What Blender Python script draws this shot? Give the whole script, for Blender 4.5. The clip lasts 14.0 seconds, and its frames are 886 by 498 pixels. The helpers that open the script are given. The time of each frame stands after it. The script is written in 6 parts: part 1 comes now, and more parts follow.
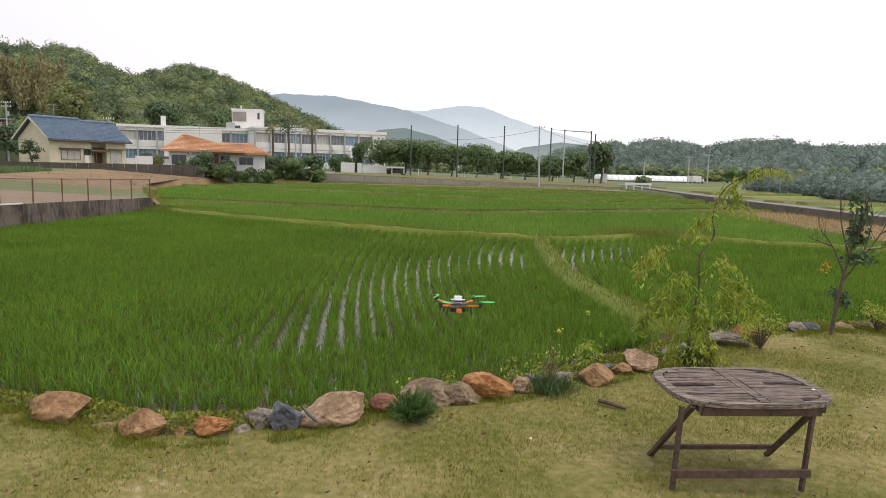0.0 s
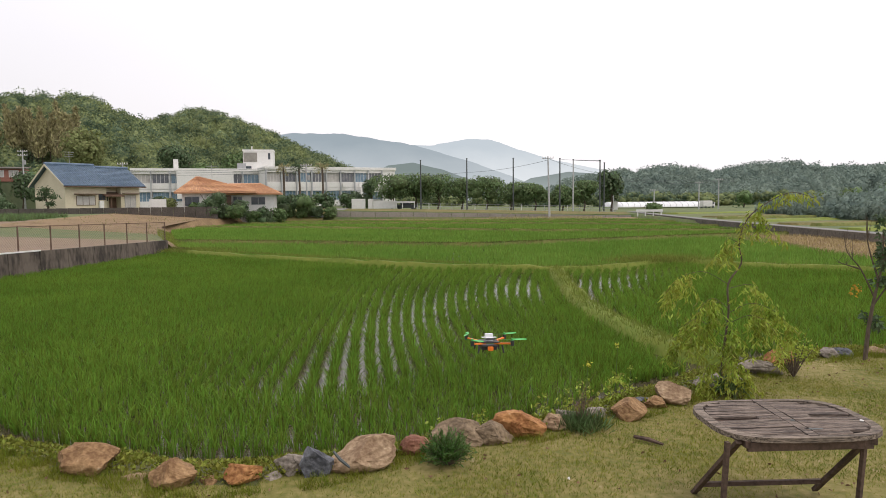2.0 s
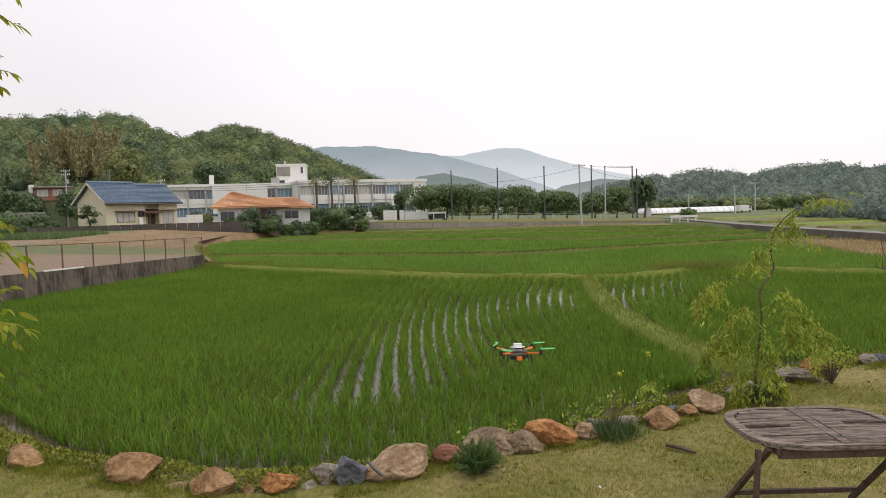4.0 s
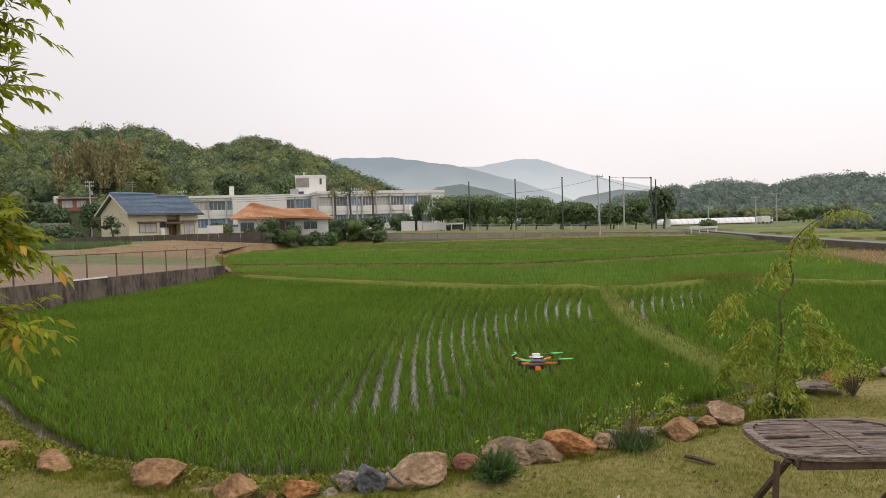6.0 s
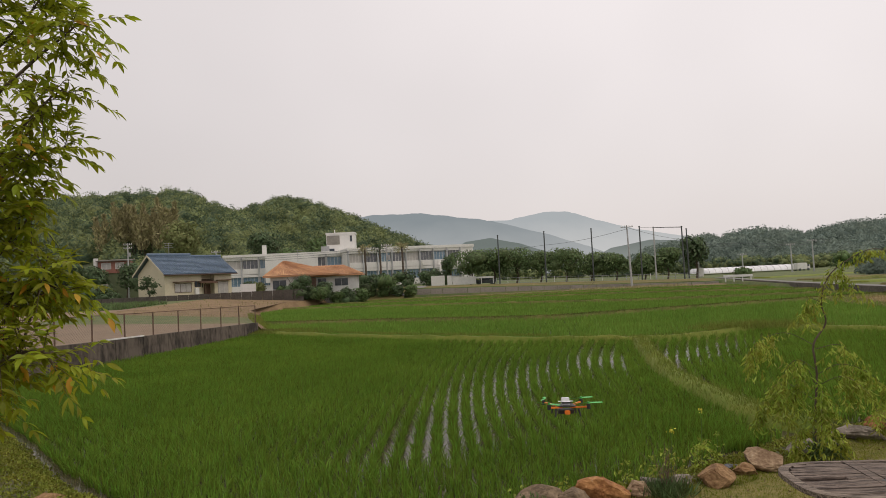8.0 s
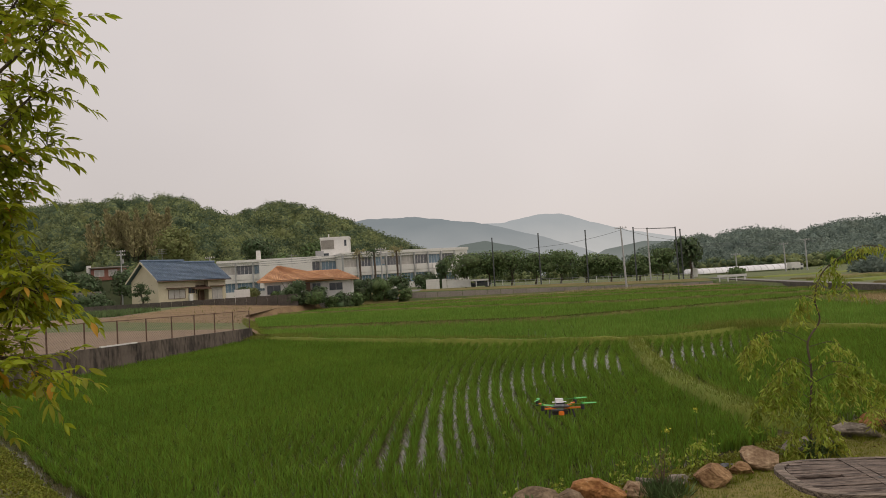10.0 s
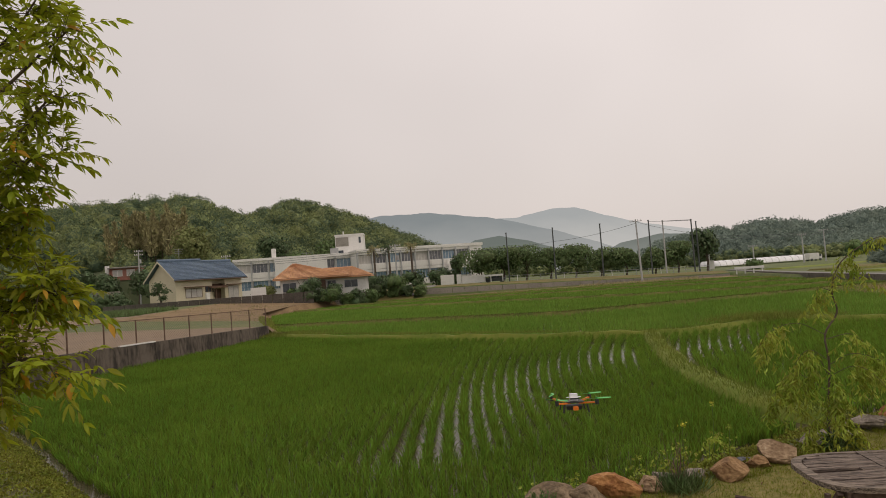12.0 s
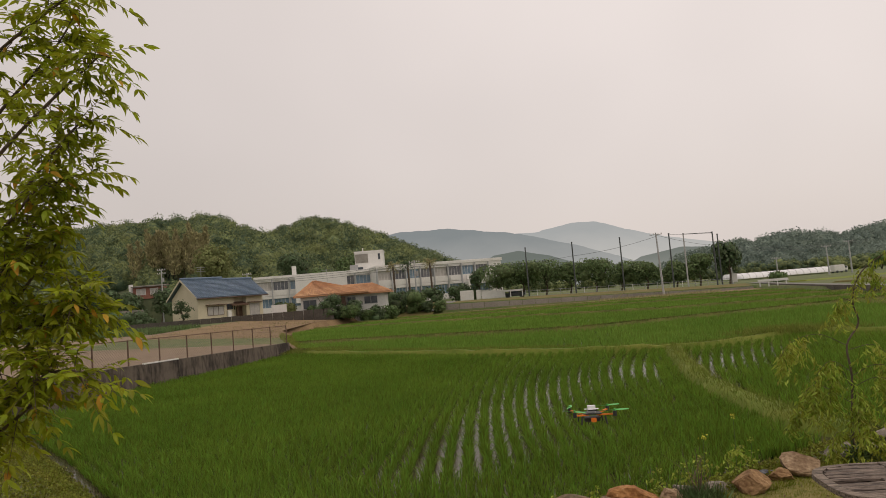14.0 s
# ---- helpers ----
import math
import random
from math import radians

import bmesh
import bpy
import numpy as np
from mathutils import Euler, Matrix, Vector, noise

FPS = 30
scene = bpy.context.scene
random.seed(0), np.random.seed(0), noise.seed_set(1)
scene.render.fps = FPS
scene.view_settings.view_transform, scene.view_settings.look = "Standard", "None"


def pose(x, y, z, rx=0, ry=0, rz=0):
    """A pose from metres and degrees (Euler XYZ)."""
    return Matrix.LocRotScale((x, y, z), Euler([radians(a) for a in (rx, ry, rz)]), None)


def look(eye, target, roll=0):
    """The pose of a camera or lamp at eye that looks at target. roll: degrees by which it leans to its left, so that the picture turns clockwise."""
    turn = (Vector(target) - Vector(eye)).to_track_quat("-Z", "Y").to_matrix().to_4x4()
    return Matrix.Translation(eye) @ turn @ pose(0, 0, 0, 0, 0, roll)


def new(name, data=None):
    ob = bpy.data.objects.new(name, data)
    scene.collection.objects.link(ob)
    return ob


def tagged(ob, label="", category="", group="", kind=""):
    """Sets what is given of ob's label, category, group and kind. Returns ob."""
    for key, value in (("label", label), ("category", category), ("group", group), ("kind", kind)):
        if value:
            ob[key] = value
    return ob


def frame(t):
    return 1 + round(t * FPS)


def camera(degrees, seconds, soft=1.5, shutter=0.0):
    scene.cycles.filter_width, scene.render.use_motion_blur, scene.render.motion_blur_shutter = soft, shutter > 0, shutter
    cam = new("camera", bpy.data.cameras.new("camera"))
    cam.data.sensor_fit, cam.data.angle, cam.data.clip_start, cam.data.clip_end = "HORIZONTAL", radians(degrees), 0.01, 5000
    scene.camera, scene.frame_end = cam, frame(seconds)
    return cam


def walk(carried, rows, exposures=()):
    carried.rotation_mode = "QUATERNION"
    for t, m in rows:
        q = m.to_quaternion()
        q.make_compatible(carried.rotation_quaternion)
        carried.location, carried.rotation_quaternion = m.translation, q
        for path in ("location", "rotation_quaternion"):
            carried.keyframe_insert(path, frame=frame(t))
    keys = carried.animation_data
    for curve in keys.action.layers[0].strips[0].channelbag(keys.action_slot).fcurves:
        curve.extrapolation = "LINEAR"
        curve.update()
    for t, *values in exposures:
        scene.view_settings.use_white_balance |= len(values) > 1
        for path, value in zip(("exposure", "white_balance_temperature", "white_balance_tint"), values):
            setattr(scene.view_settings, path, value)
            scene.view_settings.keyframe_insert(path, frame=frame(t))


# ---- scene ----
cam = camera(67.0, 14.0, soft=0.9)
PATH = [
    (0.0, pose(0.185, -0.083, 2.368, 82.99, -1.35, 0.97)),
    (0.5, pose(0.125, -0.008, 2.373, 83.61, -0.31, 0.38)),
    (1.0, pose(0.042, 0.051, 2.380, 84.55, 1.73, -0.81)),
    (1.5, pose(-0.000, 0.000, 2.400, 84.75, 1.18, -0.00)),
    (2.0, pose(0.036, -0.028, 2.404, 85.79, 0.55, 1.76)),
    (2.5, pose(0.068, -0.055, 2.413, 86.13, 1.37, 2.74)),
    (3.0, pose(0.079, -0.085, 2.420, 86.28, 1.83, 3.46)),
    (5.5, pose(0.073, -0.208, 2.433, 87.34, 1.27, 5.44)),
    (6.0, pose(0.071, -0.238, 2.434, 87.67, 1.69, 5.95)),
    (6.5, pose(0.081, -0.299, 2.432, 88.69, 2.76, 6.96)),
    (7.0, pose(0.102, -0.345, 2.411, 90.22, 3.60, 7.93)),
    (7.5, pose(0.118, -0.379, 2.379, 91.86, 3.67, 8.52)),
    (8.0, pose(0.114, -0.399, 2.368, 92.44, 2.89, 8.51)),
    (10.5, pose(0.141, -0.326, 2.343, 92.72, 3.72, 8.12)),
    (11.0, pose(0.143, -0.322, 2.356, 92.27, 4.01, 8.40)),
    (11.5, pose(0.146, -0.341, 2.358, 92.29, 4.16, 8.82)),
    (12.0, pose(0.157, -0.352, 2.353, 92.42, 4.28, 9.34)),
    (12.5, pose(0.166, -0.370, 2.352, 92.54, 4.41, 9.74)),
    (13.0, pose(0.172, -0.384, 2.352, 92.63, 4.51, 10.12)),
    (13.5, pose(0.186, -0.407, 2.340, 93.52, 4.78, 10.73)),
    (14.0, pose(0.192, -0.436, 2.330, 93.90, 4.81, 11.02)),
]
EXPOSURES = [(0.0, 0.47, 6450, 10), (3.0, 0.36, 6550, 10), (5.5, 0.25, 6650, 10), (6.5, 0.17, 6750, 11), (8.0, -0.15, 6900, 11), (11.0, -0.29, 7200, 12), (14.0, -0.29, 7300, 12)]
walk(cam, PATH, EXPOSURES)

# ---- light: bright haze, the sun hidden high to the right ahead ----
world = bpy.data.worlds.new("overcast")
scene.world = world
world.use_nodes = True
wn, wl = world.node_tree.nodes, world.node_tree.links
sky = wn.new("ShaderNodeTexSky")
sky.sky_type, sky.sun_disc = "NISHITA", False
sky.sun_elevation, sky.sun_rotation = radians(66), radians(112)
sky.air_density, sky.dust_density, sky.ozone_density = 1.0, 6.0, 1.0
veil = wn.new("ShaderNodeMix")
veil.data_type = "RGBA"
veil.inputs[0].default_value = 0.82
wl.new(sky.outputs[0], veil.inputs[6])
veil.inputs[7].default_value = (7.9, 7.55, 7.75, 1)
puff, drift, tex = wn.new("ShaderNodeTexNoise"), wn.new("ShaderNodeMapRange"), wn.new("ShaderNodeTexCoord")
puff.inputs["Scale"].default_value, puff.inputs["Detail"].default_value = 1.6, 3
wl.new(tex.outputs["Generated"], puff.inputs["Vector"])
drift.inputs["From Min"].default_value, drift.inputs["From Max"].default_value = 0.3, 0.7
drift.inputs["To Min"].default_value, drift.inputs["To Max"].default_value = 0.94, 1.07
wl.new(puff.outputs[0], drift.inputs[0])
cloud = wn.new("ShaderNodeVectorMath")
cloud.operation = "SCALE"
glare, gain, both = wn.new("ShaderNodeVectorMath"), wn.new("ShaderNodeMapRange"), wn.new("ShaderNodeMath")
glare.operation, both.operation = "DOT_PRODUCT", "MULTIPLY"
glare.inputs[1].default_value = (0.35, 0.45, 0.82)
wl.new(tex.outputs["Generated"], glare.inputs[0]), wl.new(glare.outputs["Value"], gain.inputs[0])
gain.inputs["From Min"].default_value, gain.inputs["From Max"].default_value = 0.3, 0.95
gain.inputs["To Min"].default_value, gain.inputs["To Max"].default_value = 0.93, 1.25
wl.new(drift.outputs[0], both.inputs[0]), wl.new(gain.outputs[0], both.inputs[1])
wl.new(veil.outputs[2], cloud.inputs[0]), wl.new(both.outputs[0], cloud.inputs["Scale"])
back = wn["Background"]
back.inputs[1].default_value = 0.113
wl.new(cloud.outputs[0], back.inputs[0])
sun = new("sun", bpy.data.lights.new("sun", "SUN"))
sun.data.energy, sun.data.angle, sun.data.color = 0.8, radians(40), (1.0, 0.95, 0.88)
sun.matrix_world = look((0, 0, 0), (-math.sin(radians(112)) * 0.41, -math.cos(radians(112)) * 0.41, -0.91))

# ---- materials ----
def mat(name, c1, c2, scale=4.0, rough=0.85, bump=0.25, fine=9.0, island=0.0, metal=0.0, thin=0.0, spec=0.4, stretch=None, edges=(0.36, 0.64)):
    m = bpy.data.materials.new(name)
    m.use_nodes = True
    n, l = m.node_tree.nodes, m.node_tree.links
    p = n["Principled BSDF"]
    p.inputs["Roughness"].default_value, p.inputs["Metallic"].default_value = rough, metal
    p.inputs["Specular IOR Level"].default_value = spec
    tc = n.new("ShaderNodeTexCoord")
    src = tc.outputs["Object"]
    if stretch:
        mp = n.new("ShaderNodeMapping")
        mp.inputs["Scale"].default_value = stretch
        l.new(src, mp.inputs[0])
        src = mp.outputs[0]
    big, small = n.new("ShaderNodeTexNoise"), n.new("ShaderNodeTexNoise")
    big.inputs["Scale"].default_value, small.inputs["Scale"].default_value = scale, scale * fine
    big.inputs["Detail"].default_value, small.inputs["Detail"].default_value = 4, 5
    l.new(src, big.inputs["Vector"]), l.new(src, small.inputs["Vector"])
    add = n.new("ShaderNodeMath")
    add.operation = "MULTIPLY_ADD"
    add.inputs[1].default_value = 0.5
    half = n.new("ShaderNodeMath")
    half.operation = "MULTIPLY"
    half.inputs[1].default_value = 0.5
    l.new(small.outputs[0], half.inputs[0]), l.new(big.outputs[0], add.inputs[0]), l.new(half.outputs[0], add.inputs[2])
    ramp = n.new("ShaderNodeValToRGB")
    ramp.color_ramp.elements[0].position, ramp.color_ramp.elements[1].position = edges
    ramp.color_ramp.elements[0].color, ramp.color_ramp.elements[1].color = (*c1, 1), (*c2, 1)
    l.new(add.outputs[0], ramp.inputs[0])
    col = ramp.outputs[0]
    if island:
        geo, hsv, mr = n.new("ShaderNodeNewGeometry"), n.new("ShaderNodeHueSaturation"), n.new("ShaderNodeMapRange")
        mr.inputs["To Min"].default_value, mr.inputs["To Max"].default_value = 1 - island, 1 + island
        l.new(geo.outputs["Random Per Island"], mr.inputs[0])
        l.new(mr.outputs[0], hsv.inputs["Value"]), l.new(col, hsv.inputs["Color"])
        hr = n.new("ShaderNodeMapRange")
        hr.inputs["To Min"].default_value, hr.inputs["To Max"].default_value = 0.5 - island * 0.06, 0.5 + island * 0.05
        l.new(geo.outputs["Random Per Island"], hr.inputs[0]), l.new(hr.outputs[0], hsv.inputs["Hue"])
        col = hsv.outputs[0]
    l.new(col, p.inputs["Base Color"])
    if bump:
        b = n.new("ShaderNodeBump")
        b.inputs["Strength"].default_value = bump
        b.inputs["Distance"].default_value = 0.3 / (scale * fine)
        l.new(small.outputs[0], b.inputs["Height"]), l.new(b.outputs[0], p.inputs["Normal"])
    if thin:
        tr, mx = n.new("ShaderNodeBsdfTranslucent"), n.new("ShaderNodeMixShader")
        mx.inputs[0].default_value = thin
        l.new(col, tr.inputs[0])
        l.new(p.outputs[0], mx.inputs[1]), l.new(tr.outputs[0], mx.inputs[2])
        l.new(mx.outputs[0], n["Material Output"].inputs[0])
    return m


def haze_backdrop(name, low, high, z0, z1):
    """A far ridge: a plain glowing backdrop that pales downward, haze painted into its colour."""
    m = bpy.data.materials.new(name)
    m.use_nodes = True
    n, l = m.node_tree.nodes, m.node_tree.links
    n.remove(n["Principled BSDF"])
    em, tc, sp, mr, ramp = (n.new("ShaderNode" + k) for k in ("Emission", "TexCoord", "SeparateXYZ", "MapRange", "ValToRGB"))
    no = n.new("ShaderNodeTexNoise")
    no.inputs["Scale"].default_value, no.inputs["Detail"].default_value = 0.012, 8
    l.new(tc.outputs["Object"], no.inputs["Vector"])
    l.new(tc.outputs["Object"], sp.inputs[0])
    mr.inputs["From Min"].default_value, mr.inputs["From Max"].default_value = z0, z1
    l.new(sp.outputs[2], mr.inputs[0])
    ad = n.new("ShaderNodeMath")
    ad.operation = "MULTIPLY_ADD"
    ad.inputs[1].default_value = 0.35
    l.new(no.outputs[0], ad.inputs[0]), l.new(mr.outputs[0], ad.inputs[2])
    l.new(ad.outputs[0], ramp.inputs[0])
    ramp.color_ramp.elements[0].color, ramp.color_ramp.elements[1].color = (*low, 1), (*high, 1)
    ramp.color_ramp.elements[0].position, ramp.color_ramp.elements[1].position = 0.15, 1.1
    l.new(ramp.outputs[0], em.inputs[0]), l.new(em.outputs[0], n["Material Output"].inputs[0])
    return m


LAWN = mat("lawn_turf", (0.105, 0.108, 0.018), (0.225, 0.185, 0.066), 0.8, 0.95, 0.6, 16, edges=(0.38, 0.6))
bare = next(x for x in LAWN.node_tree.nodes if x.type == "VALTORGB").color_ramp.elements.new(0.72)
bare.color = (0.34, 0.275, 0.17, 1)
SOIL = mat("bank_soil", (0.06, 0.07, 0.022), (0.13, 0.12, 0.05), 1.5, 0.95, 0.5)
MUD = mat("paddy_mud", (0.07, 0.055, 0.035), (0.11, 0.09, 0.06), 1.2, 0.6, 0.2)
FIELD = mat("far_field", (0.06, 0.105, 0.03), (0.155, 0.16, 0.065), 0.07, 0.95, 0.4, 12)
SAND = mat("playground_sand", (0.17, 0.122, 0.08), (0.255, 0.188, 0.125), 0.12, 0.95, 0.2, 20)
DRY = mat("dry_soil", (0.15, 0.095, 0.05), (0.26, 0.18, 0.092), 0.5, 0.95, 0.4)
WATER = mat("paddy_water", (0.055, 0.045, 0.028), (0.085, 0.07, 0.045), 0.5, 0.14, 0.12, 9, spec=0.22)
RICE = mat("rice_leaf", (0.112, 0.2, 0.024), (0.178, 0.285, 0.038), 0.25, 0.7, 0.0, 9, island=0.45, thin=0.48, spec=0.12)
# further rice: paler leaf colour, with distance haze put into it
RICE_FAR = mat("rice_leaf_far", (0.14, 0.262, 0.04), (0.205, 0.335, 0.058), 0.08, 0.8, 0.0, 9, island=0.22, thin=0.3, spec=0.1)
GRASS = mat("lawn_blade", (0.11, 0.16, 0.012), (0.24, 0.24, 0.034), 0.9, 0.8, 0.0, 8, island=0.3, thin=0.25, spec=0.2)
WEED = mat("ground_cover", (0.12, 0.155, 0.018), (0.235, 0.235, 0.036), 1.2, 0.7, 0.0, 8, island=0.4, thin=0.25, spec=0.3)
VERGE = mat("dry_verge", (0.1, 0.105, 0.028), (0.2, 0.155, 0.062), 0.3, 0.95, 0.4, 12)
BUND_FAR = mat("dry_bund_grass", (0.1, 0.13, 0.025), (0.2, 0.19, 0.055), 0.4, 0.9, 0.3, 9, island=0.3, thin=0.15)
BUND = mat("bund_grass", (0.13, 0.185, 0.025), (0.22, 0.24, 0.045), 0.4, 0.9, 0.3, 9, island=0.3, thin=0.15)
CONC = mat("old_concrete", (0.075, 0.066, 0.054), (0.17, 0.15, 0.125), 0.5, 0.9, 0.35, 12)
STAINED = mat("stained_concrete", (0.038, 0.031, 0.025), (0.135, 0.11, 0.088), 1.1, 0.92, 0.5, 5, stretch=(1, 1, 0.35), edges=(0.4, 0.58))
CONC_PALE = mat("pale_concrete", (0.2, 0.19, 0.165), (0.31, 0.29, 0.255), 0.4, 0.9, 0.3, 12)
ASPHALT = mat("road_asphalt", (0.16, 0.155, 0.15), (0.22, 0.215, 0.205), 0.6, 0.9, 0.2, 12)
WHITE = mat("white_paint", (0.66, 0.65, 0.62), (0.78, 0.77, 0.74), 0.35, 0.6, 0.06, 9)
CREAM = mat("cream_render", (0.56, 0.5, 0.36), (0.66, 0.6, 0.45), 0.5, 0.8, 0.1, 12)
BLUE_TILE = mat("blue_roof_tile", (0.075, 0.12, 0.18), (0.14, 0.2, 0.27), 0.6, 0.45, 0.1, 8, island=0.18)
ORANGE_TILE = mat("orange_roof_tile", (0.5, 0.26, 0.13), (0.6, 0.34, 0.19), 0.6, 0.7, 0.1, 8, island=0.15)
GLASS = mat("window_glass", (0.03, 0.04, 0.05), (0.07, 0.085, 0.1), 0.3, 0.08, 0.0, 4, spec=0.6)
GLASS_BLUE = mat("window_blue_glass", (0.12, 0.2, 0.27), (0.22, 0.31, 0.38), 0.5, 0.15, 0.0, 4, spec=0.6)
PILLAR = mat("grey_pillar_paint", (0.36, 0.37, 0.38), (0.46, 0.47, 0.47), 0.5, 0.8, 0.1)
GLASS_SCHOOL = mat("school_glass", (0.09, 0.1, 0.12), (0.2, 0.2, 0.21), 0.25, 0.12, 0.0, 4, spec=0.6)
CURTAIN = mat("curtain", (0.4, 0.38, 0.36), (0.55, 0.53, 0.5), 1.5, 0.9, 0.1)
BROWN = mat("brown_timber", (0.08, 0.045, 0.03), (0.15, 0.09, 0.06), 2, 0.7, 0.2)
GREY_METAL = mat("galvanised_steel", (0.3, 0.31, 0.31), (0.42, 0.42, 0.42), 2, 0.5, 0.1, 8, metal=0.3)
RUST = mat("rusty_steel", (0.09, 0.055, 0.04), (0.19, 0.12, 0.085), 3, 0.8, 0.2)
POLE_C = mat("pole_concrete", (0.36, 0.37, 0.37), (0.48, 0.48, 0.47), 0.6, 0.85, 0.15)
DARK_STEEL = mat("dark_painted_steel", (0.05, 0.06, 0.06), (0.1, 0.11, 0.11), 1, 0.6, 0.1)
BARK = mat("bark", (0.06, 0.045, 0.032), (0.15, 0.115, 0.085), 6, 0.95, 0.6, 7, stretch=(1, 1, 0.3))
LEAF_DARK = mat("dark_leaf", (0.06, 0.1, 0.045), (0.115, 0.165, 0.075), 0.6, 0.6, 0.0, 8, island=0.4, thin=0.2, spec=0.3)
LEAF_MID = mat("mid_leaf", (0.085, 0.14, 0.05), (0.155, 0.225, 0.08), 0.6, 0.6, 0.0, 8, island=0.4, thin=0.25, spec=0.3)
CHERRY = mat("cherry_leaf", (0.095, 0.15, 0.065), (0.18, 0.245, 0.1), 0.5, 0.65, 0.0, 8, island=0.35, thin=0.3, spec=0.25)
LEAF_YELLOW = mat("yellow_green_leaf", (0.22, 0.31, 0.035), (0.42, 0.45, 0.075), 1.5, 0.55, 0.0, 8, island=0.35, thin=0.4, spec=0.35)
LEAF_NEAR = mat("backlit_leaf", (0.2, 0.255, 0.014), (0.36, 0.39, 0.03), 1.6, 0.5, 0.05, 8, island=0.3, thin=0.55, spec=0.4)
LEAF_OLD = mat("orange_old_leaf", (0.48, 0.23, 0.02), (0.6, 0.36, 0.04), 2, 0.6, 0.0, 8, island=0.2, thin=0.35)
# hill woods: distance haze put into lighter leaf colours, greyer on the right
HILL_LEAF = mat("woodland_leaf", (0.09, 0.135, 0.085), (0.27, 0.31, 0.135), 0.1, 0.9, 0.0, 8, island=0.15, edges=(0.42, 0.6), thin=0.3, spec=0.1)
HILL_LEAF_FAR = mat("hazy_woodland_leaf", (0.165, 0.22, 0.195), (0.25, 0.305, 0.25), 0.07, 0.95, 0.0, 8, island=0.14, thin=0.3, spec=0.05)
BAMBOO = mat("withered_bamboo", (0.3, 0.275, 0.14), (0.42, 0.38, 0.2), 0.1, 0.9, 0.0, 8, island=0.3, thin=0.2)
LEAF_OLIVE = mat("olive_leaf", (0.16, 0.19, 0.08), (0.28, 0.3, 0.12), 0.3, 0.8, 0.0, 8, island=0.3, thin=0.3, spec=0.15)
# floor colours lightened like the leaves, haze painted into the second
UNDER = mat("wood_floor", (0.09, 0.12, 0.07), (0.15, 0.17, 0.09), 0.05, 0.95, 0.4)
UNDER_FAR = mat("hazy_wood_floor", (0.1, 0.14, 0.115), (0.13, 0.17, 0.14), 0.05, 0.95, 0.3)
TIMBER = mat("weathered_board", (0.035, 0.026, 0.021), (0.26, 0.205, 0.165), 14, 0.85, 0.8, 5, island=0.15, stretch=(0.22, 4.5, 4.5), edges=(0.42, 0.6))
TIMBER_DARK = mat("weathered_leg", (0.05, 0.032, 0.024), (0.13, 0.085, 0.065), 6, 0.85, 0.4, 5)

# ---- mesh helpers ----
def npmesh(name, verts, faces, material, sm=False):
    verts, faces = np.asarray(verts, np.float32), np.asarray(faces, np.int32)
    me = bpy.data.meshes.new(name)
    k = faces.shape[1]
    me.vertices.add(len(verts)), me.loops.add(faces.size), me.polygons.add(len(faces))
    me.vertices.foreach_set("co", verts.ravel())
    me.loops.foreach_set("vertex_index", faces.ravel())
    me.polygons.foreach_set("loop_start", np.arange(0, faces.size, k, dtype=np.int32))
    me.update(calc_edges=True)
    me.materials.append(material)
    if sm:
        me.polygons.foreach_set("use_smooth", np.ones(len(faces), bool))
    return me


def part(name, bm, material, parent, label="", sm=False):
    me = bpy.data.meshes.new(name)
    bmesh.ops.recalc_face_normals(bm, faces=bm.faces)
    bm.to_mesh(me)
    bm.free()
    me.materials.append(material)
    if sm:
        me.polygons.foreach_set("use_smooth", np.ones(len(me.polygons), bool))
    ob = new(name, me)
    ob.parent = parent
    return tagged(ob, label)


def npart(name, data, material, parent, label="", kind="", sm=False):
    ob = new(name, npmesh(name, data[0], data[1], material, sm))
    ob.parent = parent
    return tagged(ob, label, kind=kind)


def thing(name, m, label, category, group="", kind=""):
    ob = new(name)
    ob.matrix_world = m
    return tagged(ob, label, category, group, kind)


def box(x0, x1, y0, y1, z0, z1, bevel=0.0, bm=None):
    bm = bm or bmesh.new()
    r = bmesh.ops.create_cube(bm, size=1)
    for v in r["verts"]:
        v.co = Vector(((x0 + x1) / 2 + v.co.x * (x1 - x0), (y0 + y1) / 2 + v.co.y * (y1 - y0), (z0 + z1) / 2 + v.co.z * (z1 - z0)))
    if bevel:
        es = {e for v in r["verts"] for e in v.link_edges}
        bmesh.ops.bevel(bm, geom=list(es), offset=bevel, segments=2, affect="EDGES")
    return bm


def beam(a, b, w, h, bm=None, up=(0, 0, 1)):
    """A squared bar from a to b."""
    bm = bm or bmesh.new()
    a, b = Vector(a), Vector(b)
    d = (b - a).normalized()
    s = d.cross(Vector(up)).normalized()
    if s.length < 0.1:
        s = Vector((1, 0, 0))
    u = s.cross(d)
    vs = [bm.verts.new(p + s * i * w / 2 + u * j * h / 2) for p in (a, b) for i, j in ((-1, -1), (1, -1), (1, 1), (-1, 1))]
    for f in ((0, 1, 2, 3), (7, 6, 5, 4), (0, 4, 5, 1), (1, 5, 6, 2), (2, 6, 7, 3), (3, 7, 4, 0)):
        bm.faces.new([vs[i] for i in f])
    return bm


